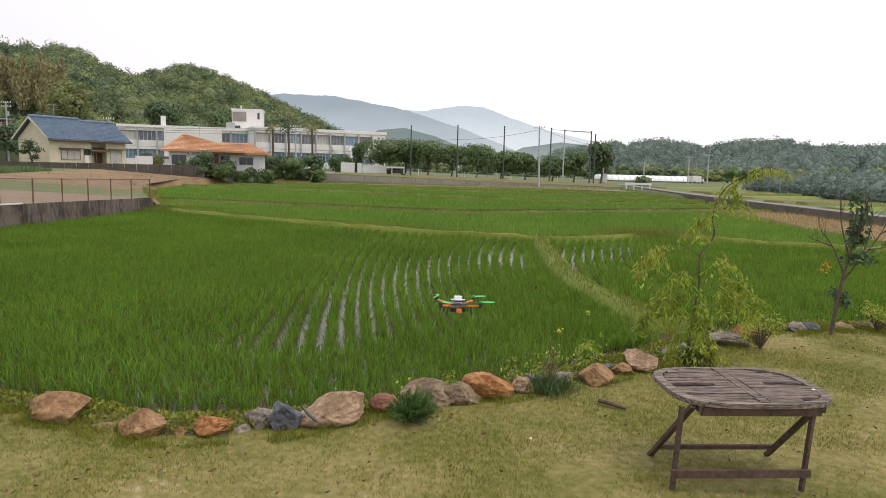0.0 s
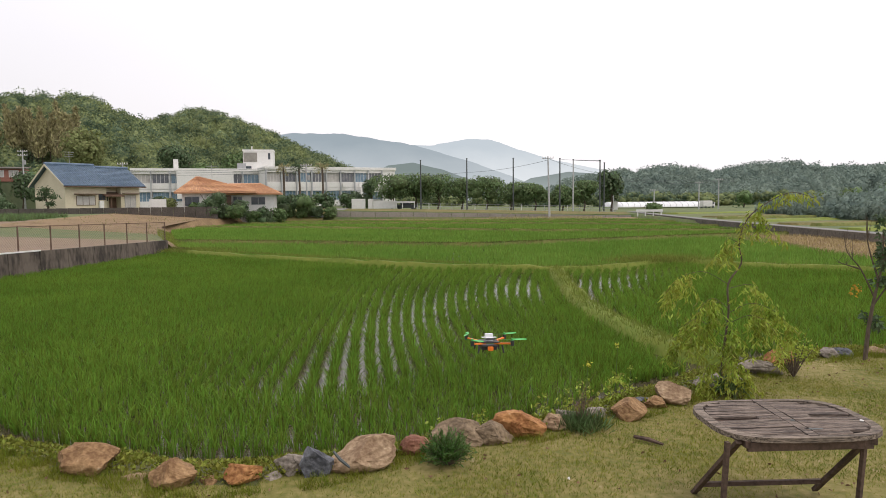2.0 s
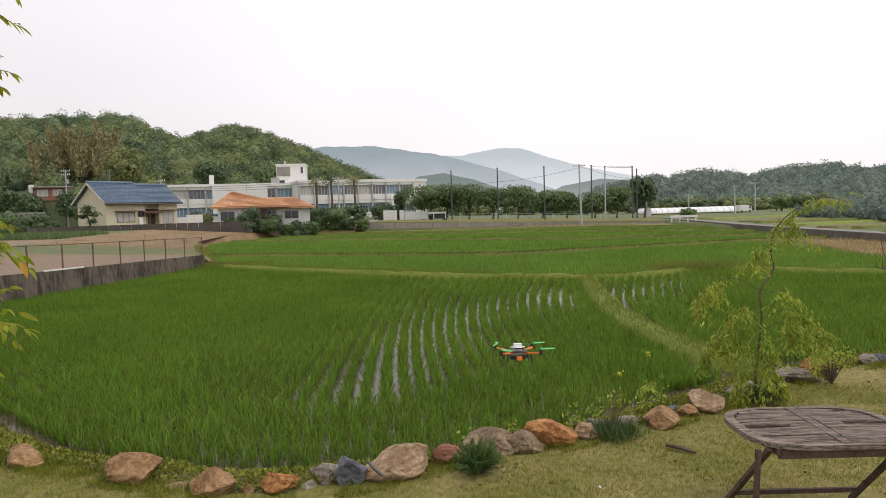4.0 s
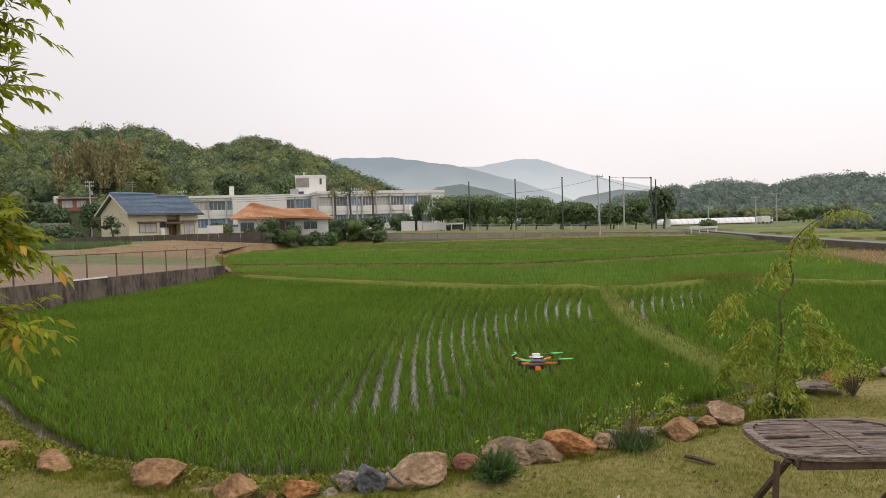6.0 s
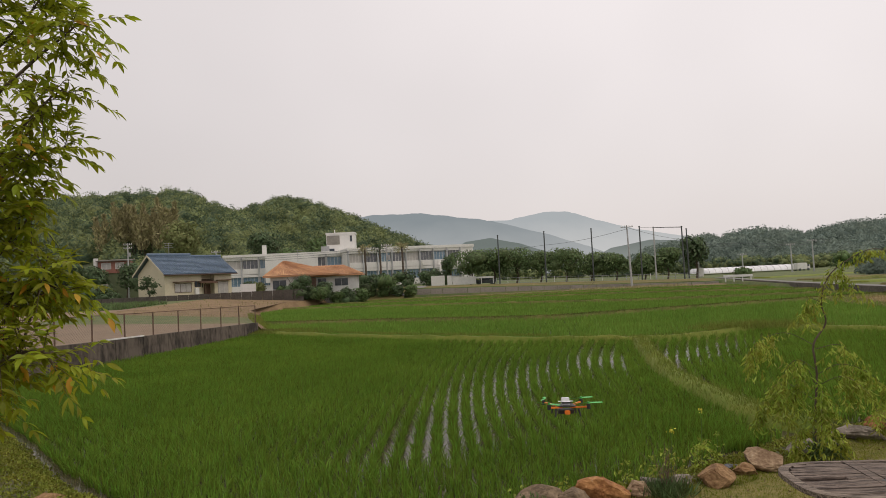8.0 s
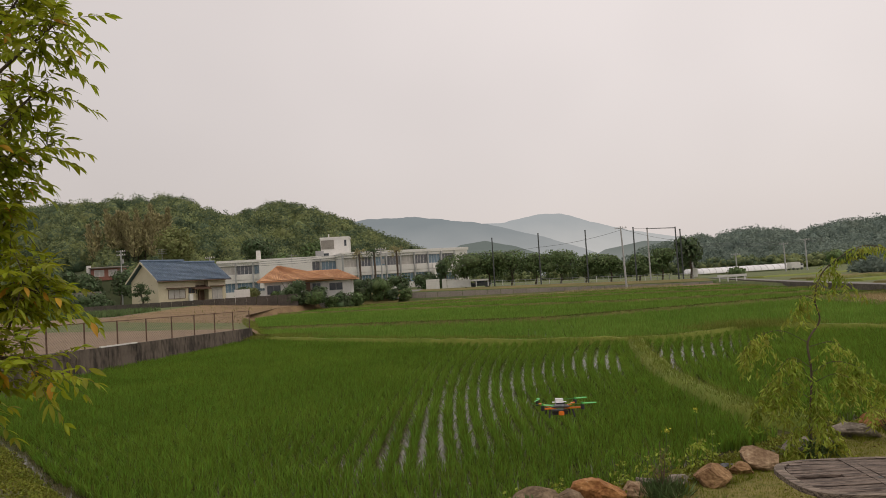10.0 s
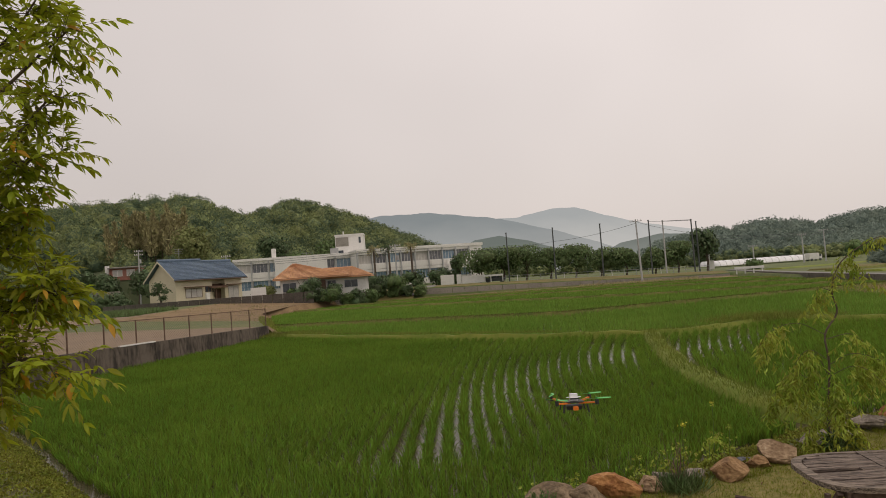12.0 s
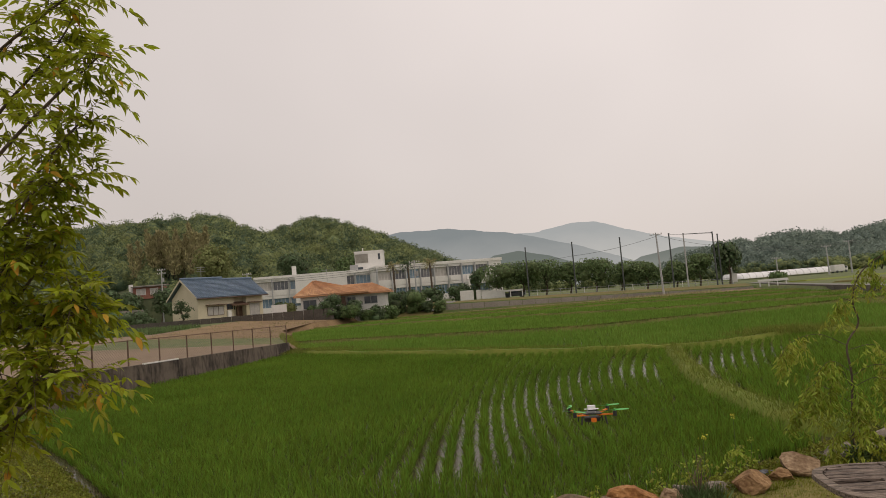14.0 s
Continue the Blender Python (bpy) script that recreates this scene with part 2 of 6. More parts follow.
def tube(points, radii, sides=7, bm=None):
    """A tapered round branch or pole along points."""
    bm = bm or bmesh.new()
    pts = [Vector(p) for p in points]
    rings = []
    for i, p in enumerate(pts):
        d = (pts[min(i + 1, len(pts) - 1)] - pts[max(i - 1, 0)]).normalized()
        s = d.cross(Vector((0.31, 0.94, 0.1))).normalized()
        u = s.cross(d)
        r = radii[i] if hasattr(radii, "__len__") else radii
        rings.append([bm.verts.new(p + (s * math.cos(k * math.tau / sides) + u * math.sin(k * math.tau / sides)) * r) for k in range(sides)])
    for a, b in zip(rings, rings[1:]):
        for k in range(sides):
            bm.faces.new((a[k], a[(k + 1) % sides], b[(k + 1) % sides], b[k]))
    bm.faces.new(rings[0][::-1]), bm.faces.new(rings[-1])
    return bm


def bend(points, steps=5):
    """A smooth curve through points."""
    p = [Vector(q) for q in points]
    p = [p[0] * 2 - p[1]] + p + [p[-1] * 2 - p[-2]]
    out = []
    for i in range(1, len(p) - 2):
        for k in range(steps):
            t = k / steps
            a, b, c, d = p[i - 1], p[i], p[i + 1], p[i + 2]
            out.append(0.5 * ((2 * b) + (c - a) * t + (2 * a - 5 * b + 4 * c - d) * t * t + (3 * b - a - 3 * c + d) * t ** 3))
    return out + [p[-2]]


def taper(points, r0, r1):
    n = len(points)
    return [r0 + (r1 - r0) * i / (n - 1) for i in range(n)]


def prism(poly, z0, z1, bm=None):
    bm = bm or bmesh.new()
    lo, hi = [bm.verts.new((x, y, z0)) for x, y in poly], [bm.verts.new((x, y, z1)) for x, y in poly]
    bm.faces.new(lo[::-1]), bm.faces.new(hi)
    for i in range(len(poly)):
        j = (i + 1) % len(poly)
        bm.faces.new((lo[i], lo[j], hi[j], hi[i]))
    return bm


def solid(verts, faces, bm=None):
    bm = bm or bmesh.new()
    vs = [bm.verts.new(v) for v in verts]
    for f in faces:
        bm.faces.new([vs[i] for i in f])
    return bm


def leaves(centres, length, width, rng, droop=0.3, heads=None, fold=0.25, out=None):
    """Folded pointed leaves, two triangles each side of a midrib kept as quads: (verts, faces)."""
    c = np.asarray(centres, float)
    n = len(c)
    if heads is None:
        heads = rng.normal(size=(n, 3))
        heads[:, 2] -= droop * 2
    h = heads / np.linalg.norm(heads, axis=1, keepdims=True)
    r = rng.normal(size=(n, 3))
    if out is not None:
        r = out / (np.linalg.norm(out, axis=1, keepdims=True) + 1e-9) + r * 0.16
    s = np.cross(h, r)
    s /= np.linalg.norm(s, axis=1, keepdims=True) + 1e-9
    u = np.cross(s, h)
    L = (length * rng.uniform(0.7, 1.25, n))[:, None]
    Wd = (width * rng.uniform(0.75, 1.2, n))[:, None]
    a, t = c, c + h * L - u * L * 0.1
    m = c + h * L * 0.45
    v = np.stack([a, m + s * Wd / 2 + u * Wd * fold, t, m - s * Wd / 2 + u * Wd * fold], 1).reshape(-1, 3)
    f = np.arange(n * 4).reshape(n, 4)
    f = np.concatenate([f[:, [0, 1, 2]], f[:, [0, 2, 3]]])
    return v, f


def lumps(n, centre, size, rng, count=5):
    """Points in an uneven crown made of several overlapping clumps."""
    cs = rng.normal(size=(count, 3)) * np.array(size) * 0.42 + centre
    rs = rng.uniform(0.4, 0.7, count)
    k = rng.integers(0, count, n)
    d = rng.normal(size=(n, 3))
    d /= np.linalg.norm(d, axis=1, keepdims=True)
    return cs[k] + d * (rs[k] * rng.uniform(0.55, 1.05, n))[:, None] * np.array(size)


_bm = bmesh.new()
bmesh.ops.create_icosphere(_bm, subdivisions=1, radius=1)
BALL_V = np.array([v.co[:] for v in _bm.verts])
BALL_F = np.array([[v.index for v in f.verts] for f in _bm.faces])
_bm.free()


def crown(n, centre, size, rng, count, length, width, core=0):
    """Leaf sprays that lie like shingles over overlapping clumps, with some inside: (verts, faces)."""
    cs = np.clip(rng.normal(size=(count, 3)), -1.2, 1.0) * np.array(size) * 0.45 + centre
    rs = rng.uniform(0.38, 0.68, count)
    k = rng.integers(0, count, n)
    d = rng.normal(size=(n, 3))
    d[:, 2] += 0.25
    d /= np.linalg.norm(d, axis=1, keepdims=True)
    pts = cs[k] + d * (rs[k] * rng.uniform(0.72, 1.04, n))[:, None] * np.array(size)
    hd = np.cross(d, rng.normal(size=(n, 3))) + d * 0.25
    hd[:, 2] -= 0.3
    v, f = leaves(pts, length, width, rng, heads=hd, out=d, fold=0.1)
    if not core:
        return v, f
    vs, fs, off = [v], [f], len(v)
    for c, r in zip(cs[:core], rs):
        k = 1 + 0.15 * rng.normal(size=(len(BALL_V), 1))
        vs.append(c + BALL_V * k * r * np.array(size) * 0.74), fs.append(BALL_F + off)
        off += len(BALL_V)
    return np.concatenate(vs), np.concatenate(fs)


def inside(px, py, poly):
    poly = np.asarray(poly)
    ok = np.zeros(len(px), bool)
    j = len(poly) - 1
    for i in range(len(poly)):
        xi, yi, xj, yj = *poly[i], *poly[j]
        hit = ((yi > py) != (yj > py)) & (px < (xj - xi) * (py - yi) / (yj - yi + 1e-12) + xi)
        ok ^= hit
        j = i
    return ok


# ---- the lie of the land ----
EDGE_X = [-60, -20, -12, -7, -5, -3.9, -2.4, -1.2, -0.4, 0.6, 1.8, 2.4, 3.4, 4.1, 5.5, 6.3, 10, 20, 60]
EDGE_Y = [30, 18.0, 11.4, 7.4, 6.3, 5.95, 5.5, 5.75, 6.2, 6.65, 7.4, 7.75, 8.75, 9.25, 10.05, 10.25, 10.9, 12, 14]
FOOT_X = [-60, -20, -17.85, -13, -11.3, -8.5, -7.4, -6.1, -5.0, -3.9, -2.8, -1.75, -0.66, 0.5, 1.4, 2.5, 3.7, 5, 8, 12, 20, 60]
FOOT_Y = [34, 20.9, 18.7, 14.6, 13.3, 10.75, 9.9, 8.95, 8.4, 8.2, 8.12, 8.25, 8.65, 9.5, 10.15, 11.2, 12.2, 12.9, 13.4, 13.8, 14.8, 16.4]
SIDE_Y, SIDE_X = [20, 41, 48, 56, 72, 86, 103, 120], [-19.6, -18.4, -21.3, -25.5, -33, -32, -30.5, -32]


def lawn_edge(x): return np.interp(x, EDGE_X, EDGE_Y)
def paddy_foot(x): return np.interp(x, FOOT_X, FOOT_Y)
def side(y): return np.interp(y, SIDE_Y, SIDE_X)
def far_level(x): return np.interp(x, [-80, -20, 0, 22, 40], [1.1, 0.85, 0.4, -0.15, -0.2])


def land(x, y):
    e, f = lawn_edge(x), paddy_foot(x)
    k = np.clip((y - e) / (f - e), 0, 1)
    z = np.where(y < f, -0.95 * (k * k * (3 - 2 * k)), -0.95)
    z = np.where(y < e, 0.03 * np.sin(x * 1.3 + y * 0.7) * np.sin(y * 0.9), z)
    z = np.where((x > 26.6) & (y > 12), -0.22, z)
    return np.where(y > 106.1, far_level(x), z)


xs = np.unique(np.round(np.concatenate([np.linspace(-4000, -100, 14), np.arange(-100, -24, 8), np.arange(-24, 14, 0.25), np.arange(14, 26, 2), [26.4, 26.65], np.arange(28, 100, 8), np.linspace(100, 4000, 14)]), 3))
ys = np.unique(np.round(np.concatenate([np.linspace(-600, -10, 8), np.arange(-10, 4, 1), np.arange(4, 22, 0.25), np.arange(22, 105, 4), [105.9, 106.2], np.arange(110, 400, 20), np.linspace(400, 4800, 20)]), 3))
GX, GY = np.meshgrid(xs, ys)
GZ = land(GX, GY)
nx, ny = len(xs), len(ys)
idx = np.arange(nx * ny).reshape(ny, nx)
gf = np.stack([idx[:-1, :-1], idx[:-1, 1:], idx[1:, 1:], idx[1:, :-1]], -1).reshape(-1, 4)
gm = npmesh("ground", np.stack([GX, GY, GZ], -1).reshape(-1, 3), gf, LAWN, True)
for m in (SOIL, MUD, FIELD):
    gm.materials.append(m)
cx, cy = GX.reshape(-1)[gf].mean(1), GY.reshape(-1)[gf].mean(1)
e, f = lawn_edge(cx), paddy_foot(cx)
mi = np.where((cy < e) & (cx > -5.2), 0, np.where(cy < f, 1, 2))
mi = np.where((cy > 106) | ((cx > 26.5) & (cy > 12)) | (abs(cx) > 60), 3, mi)
gm.polygons.foreach_set("material_index", mi.astype(np.int32))
tagged(new("ground", gm), "patchy mown lawn sloping to flooded rice paddies and fields", "ground", kind="structure")

water = new("water", npmesh("water", [(-34, 7.9, -0.8), (26.5, 7.9, -0.8), (26.5, 106, -0.8), (-34, 106, -0.8)], [(0, 1, 2, 3)], WATER))
tagged(water, "shallow muddy water standing between the rice rows", "water", kind="structure")

# playground terrace beyond the old wall
py_ = np.array([21.6, 26, 32, 41, 50, 60, 70, 80, 95, 106.1])
pz_ = np.interp(py_, [21, 28, 41, 60, 80, 100, 107], [0.36, 0.2, -0.02, 0.45, 1.05, 1.15, 1.1])
def rim_level(y): return float(np.interp(y, [41, 50, 62, 80], [-0.02, -0.5, -0.5, 0.2]))
pv = [(x, y, z if k or y < 42 else rim_level(y)) for y, z in zip(py_, pz_) for k, x in enumerate((float(side(y)) - 0.12, -44, -70, -160))]
pf = [(i * 4 + k, i * 4 + k + 1, i * 4 + k + 5, i * 4 + k + 4) for i in range(len(py_) - 1) for k in range(3)]
n0 = len(pv)
pv += [(x, y, -0.95) for y in (21.6,) for x in (side(21.6) - 0.12, -40, -70, -160)]
pf += [(n0 + k, n0 + k + 1, k + 1, k) for k in range(3)]
n1 = len(pv)
for y in np.linspace(41.3, 106, 22):
    z = rim_level(y)
    pv += [(float(side(y)) - 0.12, y, z), (float(side(y)) + 0.9 + 0.3 * math.sin(y), y, -0.9)]
bankf = [(n1 + k * 2, n1 + k * 2 + 1, n1 + k * 2 + 3, n1 + k * 2 + 2) for k in range(21)]
bk_ = new("soil_bank", npmesh("soil_bank", pv, bankf, DRY))
tagged(bk_, "sloping bank of bare reddish soil beside the paddies", "bank", kind="structure")
pgm = npmesh("playground", pv, pf, SAND)
pgm.materials.append(DRY), pgm.materials.append(FIELD)
for p in pgm.polygons:
    yc = p.center.y
    p.material_index = (0 if yc < 50 else 2 if yc < 60 else 1) if p.center.x > -45 else 0 if yc < 72 else 2
tagged(new("playground", pgm), "bare sandy playground behind a low concrete wall", "playground", kind="structure")


def ribbon(name, pts, width, z0, z1, material, label, category, top=None):
    """A low raised strip with sloped sides along pts."""
    p = np.array(pts, float)
    q = []
    for a, b in zip(p, p[1:]):
        k = max(2, int(np.hypot(*(b - a)) / 0.6))
        q += [a + (b - a) * i / k for i in range(k)]
    q = np.array(q + [p[-1]])
    d = np.gradient(q, axis=0)
    d /= np.linalg.norm(d, axis=1, keepdims=True)
    nrm = np.stack([-d[:, 1], d[:, 0]], 1)
    rg = np.random.default_rng(5)
    w = width * (1 + 0.15 * rg.normal(size=len(q)))[:, None] / 2
    t = z1 + 0.03 * rg.normal(size=len(q))
    rows = [(q - nrm * w * 1.3, z0), (q - nrm * w * 0.8, t), (q + nrm * w * 0.8, t), (q + nrm * w * 1.3, z0)]
    v = np.stack([np.concatenate([r, np.broadcast_to(np.reshape(z, (-1, 1)) if np.ndim(z) else np.array([[z]]), (len(q), 1))], 1) for r, z in rows], 1)
    m = len(q)
    fc = [(i * 4 + k, i * 4 + k + 1, i * 4 + k + 5, i * 4 + k + 4) for i in range(m - 1) for k in range(3)] + [(3, 2, 1, 0), (m * 4 - 4, m * 4 - 3, m * 4 - 2, m * 4 - 1)]
    ob = new(name, npmesh(name, v.reshape(-1, 3), fc, material, True))
    return tagged(ob, label, category, kind="structure"), q, nrm


B0 = [(4.9, 12.6), (4.3, 13.6), (4.12, 14.4), (3.88, 15.8), (3.65, 17.4), (3.52, 19.5), (3.6, 22.0), (3.7, 24.3), (3.8, 26.3), (4.0, 28.7)]
B1 = [(-18.4, 41.3), (-13.5, 37.6), (-6.6, 33.2), (-0.8, 30.3), (4.0, 28.7), (6.4, 29.4), (8.8, 31.2), (10.0, 31.5), (12.5, 29.9), (16.0, 28.0), (26.4, 24.0)]
B2 = [(-21.6, 49.8), (-13.0, 47.7), (-4.3, 44.9), (0.5, 43.6), (10.0, 47.9), (19.8, 52.6), (26.4, 55.0)]
B3 = [(-31.9, 79), (-6.5, 69.5), (8.0, 62.0), (20.0, 61.0), (26.4, 61.0)]
B4 = [(-31.2, 90), (12, 80), (26.4, 70)]
B5 = [(-30.4, 98), (12, 92), (26.4, 84)]
BUNDS = []
for pts, w, zt in ((B0, 0.62, -0.54), (B1, 0.4, -0.5), (B2, 0.36, -0.45), (B3, 0.36, -0.42), (B4, 0.34, -0.42), (B5, 0.34, -0.42)):
    BUNDS.append(ribbon("bund", pts, w, -0.96, zt, BUND if w > 0.38 else BUND_FAR, "low grassy earth bund between rice paddies", "bund")[1:])

# ---- rice ----
# slope and bend of the planted rows by where they cross y = 19
ROW_U = [-20, -4, -2.6, -1.9, -0.75, 0.9, 2.85, 4, 6, 12]
ROW_SLOPE = [-0.09, -0.09, -0.092, -0.077, -0.055, -0.05, 0.03, 0.06, 0.1, 0.1]
ROW_BEND = [0.002, 0.005, 0.011, 0.0145, 0.019, 0.022, 0.022, 0.022, 0.02, 0.02]
def rice(name, poly, rowgap, hill, blades, height, blade_w, material, seed, curve, label, spread=0.5, headland=None):
    rg = np.random.default_rng(seed)
    p = np.array(poly)
    x0, y0, x1, y1 = p[:, 0].min() - 6, p[:, 1].min(), p[:, 0].max() + 6, p[:, 1].max()
    X, Y = np.meshgrid(np.arange(x0, x1, rowgap), np.arange(y0, y1, hill))
    X, Y = X.ravel(), Y.ravel()
    Y = Y + rg.normal(size=len(Y)) * hill * 0.12
    if curve:
        k = Y - 19
        X = X + np.interp(X, ROW_U, ROW_SLOPE) * k + np.interp(X, ROW_U, ROW_BEND) * k * k / 2 + rg.normal(size=len(X)) * 0.016
    else:
        X = X + rg.normal(size=len(X)) * 0.07
    ok = inside(X, Y, poly) & (rg.random(len(X)) > 0.015)
    X, Y = X[ok], Y[ok]
    if headland:
        for line in headland:
            q = np.array(line)
            s = np.concatenate([[0], np.cumsum(np.hypot(*np.diff(q, axis=0).T))])
            m = int(round(s[-1] / 0.2)) if len(q) < 40 else 172
            t = np.linspace(0, s[-1], m) + rg.normal(size=m) * 0.015
            X = np.concatenate([X, np.interp(t, s, q[:, 0]) + rg.normal(size=len(t)) * 0.02])
            Y = np.concatenate([Y, np.interp(t, s, q[:, 1]) + rg.normal(size=len(t)) * 0.02])
    patch = np.array([noise.noise((a * 0.35, b * 0.35, seed)) for a, b in zip(X, Y)])
    n = len(X)
    X, Y, patch = (np.repeat(a, blades) for a in (X, Y, patch))
    N = n * blades
    az = rg.uniform(0, math.tau, N)
    lean = rg.uniform(0.04, spread, N) * rg.uniform(0.5, 1, N)
    H = height * rg.uniform(0.65, 1.15, N) * (1 + 0.18 * patch)
    wv = blade_w * rg.uniform(0.7, 1.2, N)
    bx, by = X + np.cos(az) * 0.068 * rg.random(N), Y + np.sin(az) * 0.068 * rg.random(N)
    dx, dy = np.cos(az), np.sin(az)
    tw = rg.uniform(0, math.tau, N)
    sx, sy = np.cos(tw), np.sin(tw)
    z0 = np.full(N, -0.83)
    v = np.zeros((N, 5, 3))
    lx = np.stack([np.zeros(N), np.zeros(N), lean * 0.4, lean * 0.4, lean], 1)
    v[:, :, 0] = np.stack([bx, bx, bx, bx, bx], 1) + dx[:, None] * H[:, None] * lx + (sx * wv)[:, None] * np.array([-0.35, 0.35, 0.5, -0.5, 0])
    v[:, :, 1] = np.stack([by, by, by, by, by], 1) + dy[:, None] * H[:, None] * lx + (sy * wv)[:, None] * np.array([-0.35, 0.35, 0.5, -0.5, 0])
    v[:, :, 2] = z0[:, None] + H[:, None] * np.stack([np.zeros(N), np.zeros(N), np.full(N, 0.6), np.full(N, 0.6), 1 - lean * 0.25], 1)
    b = np.arange(N)[:, None] * 5
    fc = np.concatenate([b + [0, 1, 2], b + [0, 2, 3], b + [3, 2, 4]])
    ob = new(name, npmesh(name, v.reshape(-1, 3), fc, material))
    return tagged(ob, label, "rice", kind="stuff")


def offset(pts, d):
    """A line moved sideways to its left by d metres."""
    p = np.array(pts, float)
    t = np.gradient(p, axis=0)
    t /= np.linalg.norm(t, axis=1, keepdims=True)
    return [tuple(q) for q in p + np.stack([-t[:, 1], t[:, 0]], 1) * d]


FOOT_LINE = [(x, float(np.mean(paddy_foot(np.linspace(x - 0.5, x + 0.5, 7)))) + 0.02) for x in np.linspace(-19.0, 4.0, 60)]
foot = offset(FOOT_LINE, 2.5)
HEADLAND = [offset(FOOT_LINE, -0.1 + 0.31 * k) for k in range(9)] + [offset(B0[1:], 0.5 + 0.3 * k) for k in range(2)] + [offset(B0[:3], 1.1 + 0.28 * k) for k in range(4)]
NEAR_POLY = foot + offset(B0, 0.75)[2:] + offset(B1[:5], -0.55)[::-1][1:] + [(-18.1, 40.6), (-19.3, 22.4)]
rice("rice", NEAR_POLY, 0.32, 0.17, 25, 0.335, 0.0135, RICE, 3, 1, "rows of young green rice in shallow water", 0.95, HEADLAND)
RIGHT_POLY = [(5.5, 13.4), (8, 13.8), (12, 14.2), (26, 15.6), (26, 23.6)] + offset(B1[4:-1], -0.4)[::-1] + offset(B0, -0.55)[::-1][1:-1]
rice("rice", RIGHT_POLY, 0.32, 0.17, 18, 0.34, 0.0165, RICE, 4, 1, "rows of young green rice in shallow water", 0.95)
F1 = offset(B1, 0.3)[1:-1] + [(20, 28.6), (20.3, 40), (22, 52.6)] + offset(B2[:6], -0.4)[::-1] + [(-19.0, 44.0)]
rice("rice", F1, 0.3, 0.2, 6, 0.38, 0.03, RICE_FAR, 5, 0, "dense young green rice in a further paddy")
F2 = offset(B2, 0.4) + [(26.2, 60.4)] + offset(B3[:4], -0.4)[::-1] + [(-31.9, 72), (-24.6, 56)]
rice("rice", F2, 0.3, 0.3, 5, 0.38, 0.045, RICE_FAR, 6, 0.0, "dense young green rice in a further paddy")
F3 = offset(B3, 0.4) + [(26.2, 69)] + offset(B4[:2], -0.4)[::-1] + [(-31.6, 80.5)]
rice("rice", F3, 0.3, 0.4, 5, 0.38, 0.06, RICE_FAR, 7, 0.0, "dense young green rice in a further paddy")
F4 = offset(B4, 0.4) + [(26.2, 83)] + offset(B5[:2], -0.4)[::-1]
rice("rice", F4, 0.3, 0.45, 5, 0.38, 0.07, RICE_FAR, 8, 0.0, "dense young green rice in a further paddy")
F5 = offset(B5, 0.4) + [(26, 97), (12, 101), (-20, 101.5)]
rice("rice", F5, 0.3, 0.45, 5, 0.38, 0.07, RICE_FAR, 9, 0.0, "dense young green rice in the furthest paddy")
# stubble strips and fallow ground
for poly, z in (([(20.2, 31.8), (26.3, 31.8), (26.3, 51.5), (22.6, 51.8), (20.6, 40)], -0.62), ([(-30.5, 101.8), (-20, 101.9), (12, 101.4), (26.3, 97.5), (26.3, 106), (-31, 106)], -0.6)):
    ob = part("fallow", prism(poly, -1.0, z), DRY, None)
    tagged(ob, "dry fallow strip of bare earth and straw", "fallow field", kind="structure")

# ---- far ridges in haze ----
def ridge(name, pts, dist, thick, material, seed, label):
    rg = np.random.default_rng(seed)
    p = np.array(pts, float)
    X = np.linspace(p[0, 0], p[-1, 0], 220)
    Z = np.interp(X, p[:, 0], p[:, 1])
    Z = Z + np.array([noise.fractal((a * 0.02, seed, 0), 0.7, 2.0, 5) for a in X]) * 0.012 * Z.max()
    rows = []
    for k in range(7):
        q = k / 6
        rows.append(np.stack([X, dist - thick * (1 - q) ** 1.4 + rg.normal(size=len(X)) * thick * 0.01, -5 + (Z + 5) * math.sin(q * math.pi / 2)], 1))
    rows.append(np.stack([X, np.full(len(X), dist + thick * 0.3), np.full(len(X), -5.0)], 1))
    n = len(X)
    ix = np.arange(n * len(rows)).reshape(len(rows), n)
    fc = np.stack([ix[:-1, :-1], ix[:-1, 1:], ix[1:, 1:], ix[1:, :-1]], -1).reshape(-1, 4)
    return tagged(new(name, npmesh(name, np.concatenate(rows), fc, material, True)), label, "mountain", kind="structure")


# haze painted as glow, paler on the further ridges
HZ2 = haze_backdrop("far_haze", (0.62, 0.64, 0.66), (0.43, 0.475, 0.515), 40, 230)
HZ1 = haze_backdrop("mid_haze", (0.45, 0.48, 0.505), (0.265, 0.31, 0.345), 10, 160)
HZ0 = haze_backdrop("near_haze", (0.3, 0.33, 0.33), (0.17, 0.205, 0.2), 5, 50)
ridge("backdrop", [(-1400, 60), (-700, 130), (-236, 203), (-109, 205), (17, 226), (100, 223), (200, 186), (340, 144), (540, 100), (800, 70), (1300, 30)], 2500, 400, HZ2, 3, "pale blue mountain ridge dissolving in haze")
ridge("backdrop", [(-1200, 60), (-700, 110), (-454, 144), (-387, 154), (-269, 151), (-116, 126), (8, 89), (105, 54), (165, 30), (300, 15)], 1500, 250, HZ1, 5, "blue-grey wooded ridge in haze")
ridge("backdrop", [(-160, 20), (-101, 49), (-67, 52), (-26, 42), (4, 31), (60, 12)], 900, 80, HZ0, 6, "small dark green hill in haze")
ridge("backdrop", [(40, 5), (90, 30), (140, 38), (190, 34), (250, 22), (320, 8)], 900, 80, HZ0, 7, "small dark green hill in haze")


